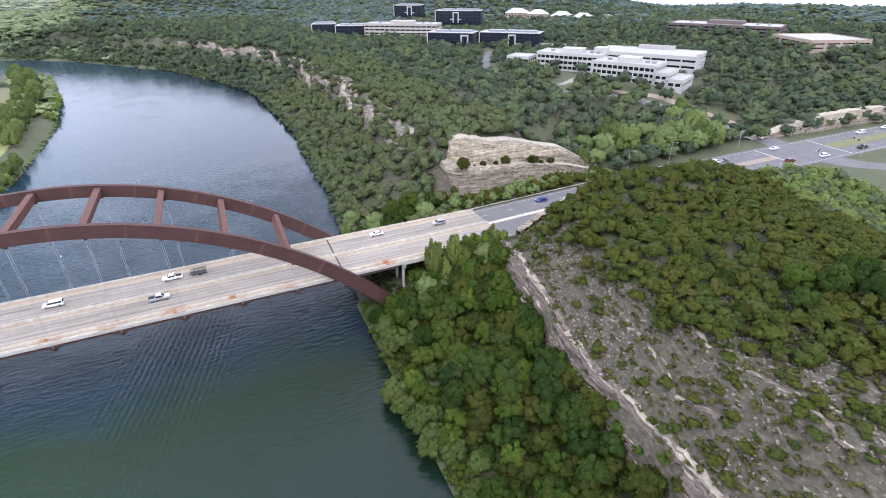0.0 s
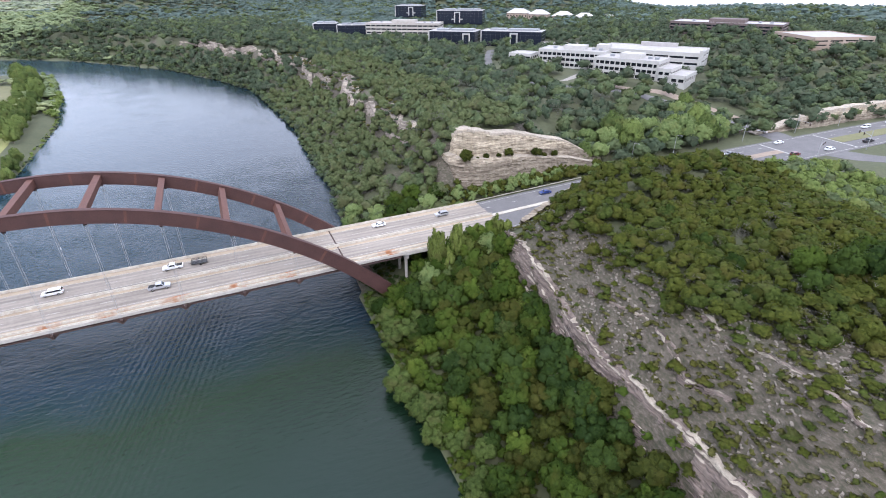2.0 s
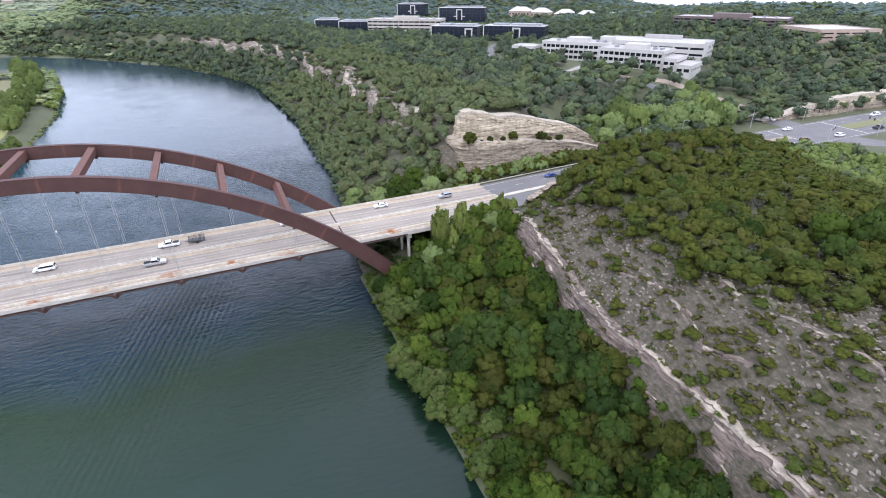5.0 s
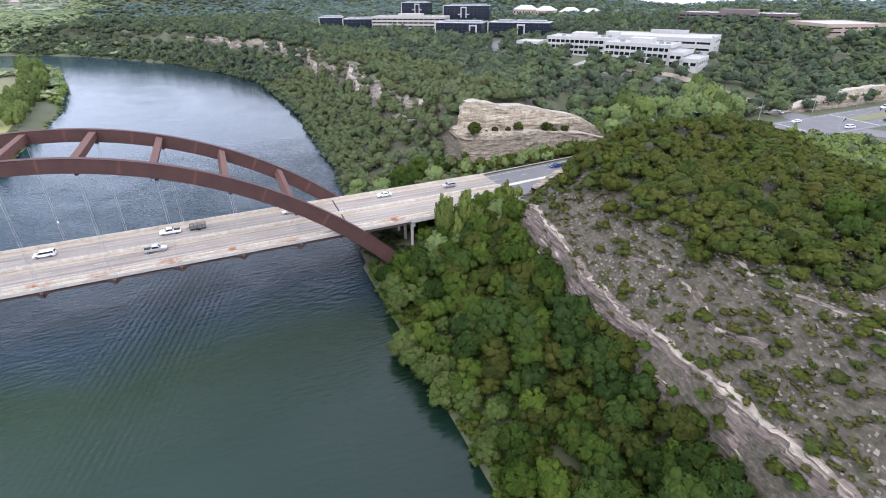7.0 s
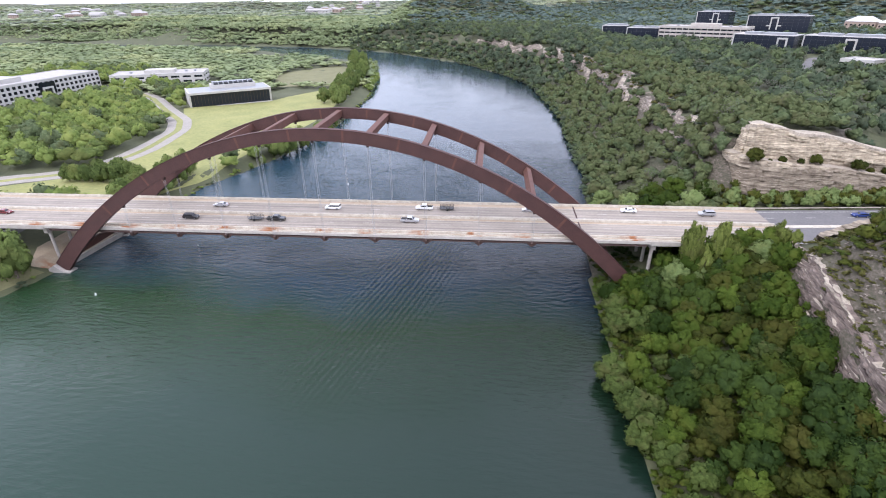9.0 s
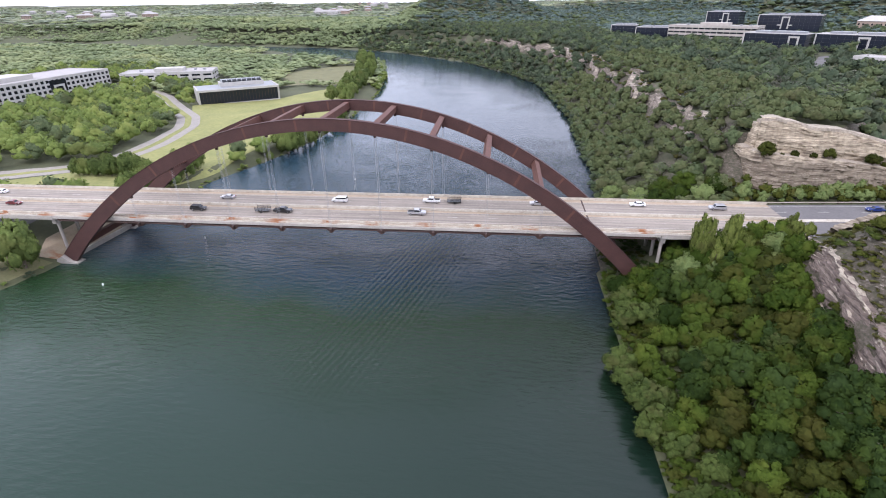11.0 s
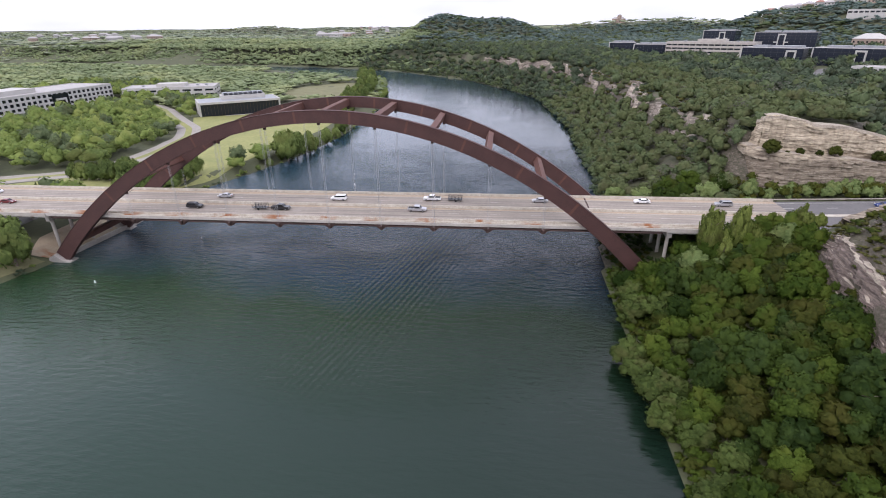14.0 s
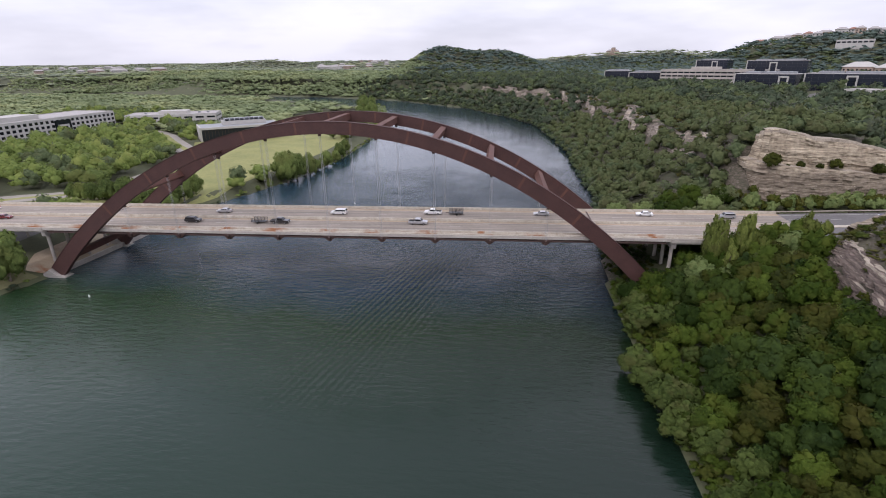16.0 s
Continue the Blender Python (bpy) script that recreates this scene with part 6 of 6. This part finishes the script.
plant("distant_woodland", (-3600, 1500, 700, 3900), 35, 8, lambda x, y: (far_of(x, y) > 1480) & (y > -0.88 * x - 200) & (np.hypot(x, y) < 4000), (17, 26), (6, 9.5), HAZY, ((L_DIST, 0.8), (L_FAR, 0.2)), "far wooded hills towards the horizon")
plant("bluff_scrub", (40, 190, 40, 420), 3.4, 27, lambda x, y: (bank(x, y)[0] > 27) & (bank(x, y)[0] < 56) & (fbm(x / 9, y / 9, 47, 3) > 0.42), (1.3, 2.8), (1.5, 3.8), LIGHT, ((L_GREY, 0.55), (L_BUSH, 0.25), (L_WOOD, 0.20)), "brown and grey scrub on the broken bluff")
plant("cut_foot_shrubs", (124, 205, 10, 26), 2.4, 12, lambda x, y: (y > road_y(x) + 14.5) & (y < 22.5 - 2.5 * ease(160, 205, x)), (1.1, 2.4), (2.0, 5.4), DENSE, ((L_ASH, 0.45), (L_HILL, 0.55)), "green shrubs along the foot of the road cut", True)
plant("slope_scrub", (106, 156, -178, -22), 1.3, 13, lambda x, y: (cliff_gap(x, y) > 0.2) & (cliff_gap(x, y) < np.where(y < -98, 42, 20)) & (fbm(x / 5, y / 5, 15, 3) > 0.33), (0.4, 1.5), (0.4, 1.6), TUFT, ((L_BUSH, 0.55), (L_HILL2, 0.1), (L_GREY, 0.35)), "dry scrub tufts on the bare limestone slope")
plant("slope_bushes", (108, 156, -178, -30), 3.4, 16, lambda x, y: (cliff_gap(x, y) > 1.5) & (cliff_gap(x, y) < np.where(y < -98, 42, 16)) & (fbm(x / 6, y / 6, 19, 3) > 0.46), (0.9, 2.2), (1.0, 2.4), DENSE, ((L_HILL, 0.7), (L_HILL2, 0.3)), "olive bushes on the bare limestone slope")
plant("shore_shrubs", (60, 100, -150, -12), 1.7, 14, lambda x, y: (bank(x, y)[0] > -1.0) & (bank(x, y)[0] < 2.6), (0.9, 1.8), (1.2, 2.8), MID[:3], ((L_BANK, 0.7), (L_PALE, 0.3)), "leafy shrubs overhanging the water's edge", True)
plant("shore_shrubs", (-170, -50, -150, 330), 2.6, 15, lambda x, y: (bank(x, y)[1] > -0.8) & (bank(x, y)[1] < 1.6) & ((y < -19) | (y > 30)) & ((y < 70) | (y > 165) | (fbm(x / 7, y / 7, 37, 2) > 0.55)), (0.8, 1.6), (0.8, 2.0), MID[:3], ((L_LEFT, 0.7), (L_WOOD, 0.3)), "low green shrubs on the flat bank", True)

plant("bank_understory", (76, 134, -148, -14), 2.5, 18, lambda x, y: (bank(x, y)[0] > 0) & (cliff_gap(x, y) < -0.6) & (y < -15), (1.2, 2.2), (1.6, 3.4), LIGHT, ((L_BANK, 0.6), (L_OLIVE, 0.4)), "leafy undergrowth below the bank trees", True)
plant("shore_shrubs", (-220, 110, 14, 760), 3.2, 31, lambda x, y: (bank(x, y)[0] > -2.2) & (bank(x, y)[0] < 5), (1.7, 3.0), (2.4, 5.6), LIGHT, ((L_WOOD2, 0.7), (L_WOOD, 0.3)), "leafy shrubs overhanging the far water's edge", True)
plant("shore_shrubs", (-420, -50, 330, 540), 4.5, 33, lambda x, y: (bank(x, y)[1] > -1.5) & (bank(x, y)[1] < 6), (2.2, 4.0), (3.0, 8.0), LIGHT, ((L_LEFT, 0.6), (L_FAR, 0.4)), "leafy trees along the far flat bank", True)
plant("bridge_undergrowth", (83, 118, -17, 15), 2.0, 19, lambda x, y: (bank(x, y)[0] > -1) & ~((abs(x - 95.2) < 1.5)), (0.9, 1.7), (1.0, 2.6), LIGHT, ((L_TEAL, 0.6), (L_OLIVE, 0.4)), "low shrubs in the shade under the bridge", True)
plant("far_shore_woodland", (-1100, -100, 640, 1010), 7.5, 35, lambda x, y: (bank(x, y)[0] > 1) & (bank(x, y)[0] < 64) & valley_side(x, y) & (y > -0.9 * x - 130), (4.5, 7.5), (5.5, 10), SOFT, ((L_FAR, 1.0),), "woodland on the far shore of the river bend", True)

# ---- vehicles ----


def paint(name, color, metal=0.3):
    m = material(name, tuple(c * 0.9 for c in color), color, 1.0, 0.28, metal=metal)
    m.node_tree.nodes["Principled BSDF"].inputs["Coat Weight"].default_value = 0.5
    return m


PAINTS = {"white": paint("white_car_paint", (0.78, 0.78, 0.77), 0.0), "black": paint("black_car_paint", (0.018, 0.018, 0.02), 0.1), "grey": paint("grey_car_paint", (0.14, 0.14, 0.15)),
          "silver": paint("silver_car_paint", (0.48, 0.48, 0.50), 0.5), "blue": paint("blue_car_paint", (0.02, 0.05, 0.22)), "red": paint("dark_red_car_paint", (0.16, 0.02, 0.025)), "beige": paint("beige_car_paint", (0.42, 0.37, 0.30))}
M_RUBBER = material("tyre_rubber", (0.015, 0.015, 0.015), (0.03, 0.03, 0.03), 0.3, 0.9)
M_RIM = glossy("wheel_rim", (0.5, 0.5, 0.52), 0.3, 0.9)
M_LAMP = glossy("clear_headlamp", (0.8, 0.8, 0.78), 0.1)
M_TAIL = glossy("red_tail_lamp", (0.4, 0.02, 0.02), 0.2)
SHAPES = {  # length, width, lower outline, cabin outline, wheels
    "sedan": (4.8, 1.82, [(-2.4, 0.3), (2.4, 0.28), (2.42, 0.6), (2.1, 0.82), (1.0, 0.95), (-1.6, 1.0), (-2.35, 0.95), (-2.42, 0.6)], [(1.05, 0.93), (0.35, 1.42), (-0.9, 1.45), (-1.75, 1.0)], (-1.45, 1.45)),
    "suv": (4.9, 1.95, [(-2.45, 0.38), (2.4, 0.36), (2.45, 0.75), (2.2, 1.0), (1.15, 1.1), (-2.4, 1.12), (-2.48, 0.7)], [(1.2, 1.08), (0.6, 1.72), (-1.9, 1.76), (-2.35, 1.12)], (-1.45, 1.5)),
    "pickup": (5.7, 2.0, [(-2.85, 0.45), (2.8, 0.42), (2.85, 0.85), (2.6, 1.08), (1.3, 1.16), (-2.8, 1.14), (-2.88, 0.8)], [(1.35, 1.14), (0.75, 1.85), (-0.75, 1.87), (-0.95, 1.14)], (-1.75, 1.8)),
    "van": (5.2, 1.98, [(-2.6, 0.36), (2.55, 0.34), (2.6, 0.75), (2.3, 1.02), (1.5, 1.1), (-2.55, 1.12), (-2.62, 0.7)], [(1.55, 1.08), (0.85, 1.78), (-2.35, 1.82), (-2.55, 1.12)], (-1.6, 1.6)),
}


def vehicle(kind, color, x, y, heading, z, label, group="cars on the road"):
    length, w, low, cab, axles = SHAPES[kind]
    v = thing("pickup_truck" if kind == "pickup" else "car", label, "pickup" if kind == "pickup" else "car", group, pose(x, y, z, 0, 0, heading))
    h = w / 2
    n = len(low)
    rings = []
    for yy, inset in ((-h, 0.08), (-h + 0.12, 0.0), (h - 0.12, 0.0), (h, 0.08)):
        cz = 0.65
        rings.append([(px * (1 - inset * 0.25), yy, cz + (pz - cz) * (1 - inset)) for px, pz in low])
    body = part("body", Geo().sweep(rings), PAINTS[color], v)
    rings = []
    for yy, s in ((-h + 0.1, 0.0), (-h + 0.26, 1.0), (h - 0.26, 1.0), (h - 0.1, 0.0)):
        rings.append([(px, yy, pz if s or i in (0, len(cab) - 1) else pz - 0.1) for i, (px, pz) in enumerate(cab)])
    part("cabin", Geo().sweep(rings), PAINTS[color], v)
    (x0, z0), (x1, z1), (x2, z2), (x3, z3) = cab
    for s in (-1, 1):
        yy = s * (h - 0.07)
        part("side_window", Geo().prism([(x0 - 0.2, z0 + 0.05), (x1 - 0.02, z1 - 0.16), (x2 + 0.05, z2 - 0.16), (x3 + 0.22, z3 + 0.06)], 1, yy - 0.03, yy + 0.03), M_GLASS, v)
    part("windscreen", Geo().add([(x0 + 0.03, -h + 0.25, z0 + 0.06), (x0 + 0.03, h - 0.25, z0 + 0.06), (x1 + 0.06, h - 0.36, z1 - 0.05), (x1 + 0.06, -h + 0.36, z1 - 0.05), (x0 - 0.1, -h + 0.25, z0), (x0 - 0.1, h - 0.25, z0), (x1 - 0.1, h - 0.36, z1 - 0.1), (x1 - 0.1, -h + 0.36, z1 - 0.1)],
                                 [(0, 1, 2, 3), (7, 6, 5, 4), (0, 4, 5, 1), (2, 6, 7, 3), (1, 5, 6, 2), (3, 7, 4, 0)]), M_GLASS, v)
    part("rear_window", Geo().add([(x3 - 0.03, -h + 0.25, z3 + 0.08), (x3 - 0.03, h - 0.25, z3 + 0.08), (x2 - 0.07, h - 0.36, z2 - 0.06), (x2 - 0.07, -h + 0.36, z2 - 0.06), (x3 + 0.1, -h + 0.25, z3), (x3 + 0.1, h - 0.25, z3), (x2 + 0.1, h - 0.36, z2 - 0.1), (x2 + 0.1, -h + 0.36, z2 - 0.1)],
                                  [(0, 1, 2, 3), (7, 6, 5, 4), (0, 4, 5, 1), (2, 6, 7, 3), (1, 5, 6, 2), (3, 7, 4, 0)]), M_GLASS, v)
    if kind == "pickup":
        part("load_bed", Geo().box(-2.7, -1.05, -h + 0.14, h - 0.14, 1.1, 1.155), M_RUBBER, v, "dark open load bed")
    for ax in axles:
        for s in (-1, 1):
            wheel = part("wheel", Geo().rod((ax, s * (h - 0.22), 0.34), (ax, s * (h + 0.01), 0.34), 0.34, n=14), M_RUBBER, v)
            part("rim", Geo().rod((ax, s * (h - 0.1), 0.34), (ax, s * (h + 0.02), 0.34), 0.2, n=10), M_RIM, wheel)
    for s in (-1, 1):
        part("headlamp", Geo().box(length / 2 - 0.2, length / 2 - 0.01, s * h * 0.72 - 0.18, s * h * 0.72 + 0.18, 0.62, 0.78), M_LAMP, v)
        part("tail_lamp", Geo().box(-length / 2 - 0.01, -length / 2 + 0.1, s * h * 0.8 - 0.12, s * h * 0.8 + 0.12, 0.72, 0.92), M_TAIL, v)
    return v


def trailer(x, y, heading, z, label, dark=False):
    t = thing("trailer", label, "trailer", m=pose(x, y, z, 0, 0, heading))
    m = PAINTS["black"] if dark else PAINTS["white"]
    if dark:
        part("bed", Geo().box(-2.3, 2.2, -1.05, 1.05, 0.55, 0.72), m, t)
        for s in (-1.02, 1.02):
            for q in (0.95, 1.25, 1.55):
                part("rail", Geo().box(-2.3, 2.2, s - 0.03, s + 0.03, q, q + 0.12), m, t)
            for q in (-2.25, -1.1, 0, 1.1, 2.15):
                part("stake", Geo().box(q - 0.04, q + 0.04, s - 0.05, s + 0.05, 0.7, 1.7), m, t)
    else:
        part("box_body", Geo().box(-2.2, 2.1, -1.05, 1.05, 0.55, 2.35), m, t)
    part("tow_bar", Geo().box(2.1, 3.3, -0.06, 0.06, 0.5, 0.62), M_DARKSTEEL, t)
    for s in (-1, 1):
        part("wheel", Geo().rod((-0.3, s * 1.02, 0.33), (-0.3, s * 1.22, 0.33), 0.33, n=12), M_RUBBER, t)
    return t


for kind, color, x, y, heading, label in (
        ("suv", "black", -47, -6.2, 0, "black sport utility car crossing the bridge"),
        ("pickup", "black", -18.6, -6.2, 0, "black pickup truck towing a flat trailer"),
        ("sedan", "silver", -42.5, 4.6, 180, "silver saloon car crossing the bridge"),
        ("van", "white", -3.3, 4.3, 180, "white minivan crossing the bridge"),
        ("pickup", "white", 27.2, 5.6, 180, "white pickup truck towing a dark stake trailer"),
        ("pickup", "silver", 24.0, -5.0, 0, "silver pickup truck crossing the bridge"),
        ("sedan", "white", 92.8, 7.0, 180, "white saloon car leaving the hill road"),
        ("suv", "silver", 116.3, 5.6, 180, "silver car near the end of the bridge"),
        ("sedan", "silver", 61.4, 5.8, 180, "silver saloon car passing behind the arch"),
        ("sedan", "red", -113, -5.8, 0, "dark red saloon car on the approach"),
        ("sedan", "white", -128, 4.4, 180, "white saloon car on the approach")):
    vehicle(kind, color, x, y, heading, deck_z(x) + 0.01, label)
trailer(-25.2, -6.2, 0, deck_z(-25) + 0.01, "low dark flat trailer behind a pickup", True)
trailer(34.6, 5.6, 180, deck_z(34.6) + 0.01, "dark stake trailer behind a white pickup", True)
for kind, color, x, off, heading, label in (("sedan", "blue", 161, 7.5, 180, "blue saloon car on the hill road"), ("pickup", "white", 253, 6.4, 180, "white pickup waiting near the crossing"), ("sedan", "grey", 259, 6.4, 180, "grey saloon car near the crossing"),
                                            ("sedan", "white", 293, 8.5, 180, "white saloon car in the crossing"), ("suv", "red", 283, -7, 0, "dark red car at the turning island"), ("sedan", "white", 371, 8.6, 180, "white saloon car on the highway"), ("van", "white", 352, 8.0, 180, "white van on the highway"),
                                            ("suv", "white", 303, -8.6, 0, "white car leaving the crossing"), ("pickup", "black", 329, -8.2, 0, "black pickup leaving the crossing")):
    vehicle(kind, color, x, float(road_y(x)) + off, heading - 2, float(road_z(x)) + 0.02, label, "cars at the crossing")
for kind, color, x, y, hd in (("sedan", "white", 302.5, 19, 95), ("suv", "grey", 307, 20, 95), ("sedan", "black", -140, -14, 90), ("suv", "silver", -150, 6, 90)):
    vehicle(kind, color, x, y, hd, ground_at(x, y) + 0.14, "%s car parked under the bridge" % color if x < 0 else "%s car waiting on the side road" % color, "waiting cars")

# ---- small things ----
for x, y, ang in ((282, 14, 200), (316, 11, 250), (285, -20, 20), (317, -22, 60)):
    z = float(road_z(x))
    p = thing("signal_pole", "tall grey traffic signal pole with a long arm", "traffic signal", "signals at the crossing", pose(x, y, z, 0, 0, ang))
    part("pole", Geo().rod((0, 0, -0.8), (0, 0, 9), 0.16, 0.1), M_CABLE, p)
    part("arm", Geo().rod((0, 0, 6.4), (9, 0, 6.9), 0.1, 0.06), M_CABLE, p)
    for q in (5, 8.4):
        part("signal_head", Geo().box(q - 0.2, q + 0.2, -0.18, 0.18, 5.6, 6.7), M_DARKSTEEL, p)
for x in (212, 236, 345, 380):
    for s in (-15, 16.5):
        y, z = float(road_y(x)) + s, ground_at(x, float(road_y(x)) + s)
        p = thing("street_lamp", "slim grey street lamp beside the highway", "street lamp", "street lamps", pose(x, y, z))
        part("pole", Geo().rod((0, 0, -0.6), (0, 0, 10), 0.12, 0.07), M_CABLE, p)
        part("arm", Geo().rod((0, 0, 9.9), (0, -s * 0.16, 10.3), 0.06), M_CABLE, p)
        part("lamp_head", Geo().box(-0.18, 0.18, -s * 0.16 - 0.4, -s * 0.16 + 0.4, 10.22, 10.4), M_CABLE, p)
for x, y in ((-67.5, -29.7), (-54.5, 4.6), (-18.2, 73)):
    b = thing("buoy", "small white marker buoy floating on the river", "buoy", "marker buoys", pose(x, y, 0))
    part("float", Geo().rod((0, 0, -0.4), (0, 0, 0.55), 0.27, 0.23, 10), PAINTS["white"], b)
    part("cap", Geo().rod((0, 0, 0.55), (0, 0, 0.8), 0.23, 0.07, 10), PAINTS["white"], b)
boat = thing("boat", "small white boat far up the river", "boat", m=pose(-186, 760, 0, 0, 0, 30))
part("hull", Geo().prism([(-4, 0.9), (-3.6, -0.3), (3, -0.3), (4.6, 1.1)], 1, -1.2, 1.2), PAINTS["white"], boat)
part("cabin", Geo().box(-2, 1.2, -0.9, 0.9, 0.9, 2.4), PAINTS["white"], boat)
part("mast", Geo().rod((0, 0, 2.3), (0, 0, 8), 0.12, 0.05), PAINTS["white"], boat)
# guard rail along the far side of the hill road
rail = thing("guard_rail", "weathered steel guard rail along the hill road", "guard rail")
part("beam", Geo().sweep([[(x, float(road_y(x)) + 13.3, float(road_z(x)) + 0.45), (x, float(road_y(x)) + 13.4, float(road_z(x)) + 0.45), (x, float(road_y(x)) + 13.4, float(road_z(x)) + 0.78), (x, float(road_y(x)) + 13.3, float(road_z(x)) + 0.78)] for x in range(133, 236, 4)]), M_BARRIER, rail)
post_me = Geo().box(-0.08, 0.08, -0.08, 0.08, -0.5, 0.75).mesh("post")
for x in range(134, 234, 4):
    part("post", post_me, M_DARKSTEEL, rail).location = (x, float(road_y(x)) + 13.5, float(road_z(x)))
# boulders and slabs fallen on the bare slope
r_ = np.random.default_rng(91)
bxs, bys = scatter(109, 156, -176, -30, 1.05, 92, lambda x, y: (x - along(CLIFF_LINE, y) > 0.5) & (x - along(CLIFF_LINE, y) < np.where(y < -98, 40, 18)) & (fbm(x / 4, y / 4, 95, 3) > 0.47))
unit = np.array([(-1, -1, -1), (1, -1, -1), (1, 1, -1), (-1, 1, -1), (-1, -1, 1), (1, -1, 1), (1, 1, 1), (-1, 1, 1)], float) * 0.5
nb = len(bxs)
size = np.stack([r_.uniform(0.2, 0.6, nb) * r_.choice((1, 1, 1, 1.7), nb), r_.uniform(0.2, 0.7, nb) * r_.choice((1, 1, 1, 1.8), nb), r_.uniform(0.15, 0.45, nb)], -1)
ang = r_.uniform(-1.6, 1.6, nb)
v = unit[None] * size[:, None] * r_.uniform(0.6, 1.15, (nb, 8, 1))
v = np.stack([v[..., 0] * np.cos(ang)[:, None] - v[..., 1] * np.sin(ang)[:, None], v[..., 0] * np.sin(ang)[:, None] + v[..., 1] * np.cos(ang)[:, None], v[..., 2]], -1)
v += np.stack([bxs, bys, height(bxs, bys) + 0.1], -1)[:, None]
fq = np.array([(3, 2, 1, 0), (4, 5, 6, 7), (0, 1, 5, 4), (1, 2, 6, 5), (2, 3, 7, 6), (3, 0, 4, 7)])
fq = (fq[None] + 8 * np.arange(nb)[:, None, None]).reshape(-1, 4)
tagged(part("fallen_slabs", quick_mesh("fallen_slabs", v.reshape(-1, 3), fq, M_SCREE), None), "broken limestone slabs scattered on the bare slope", "rocks", kind="stuff")
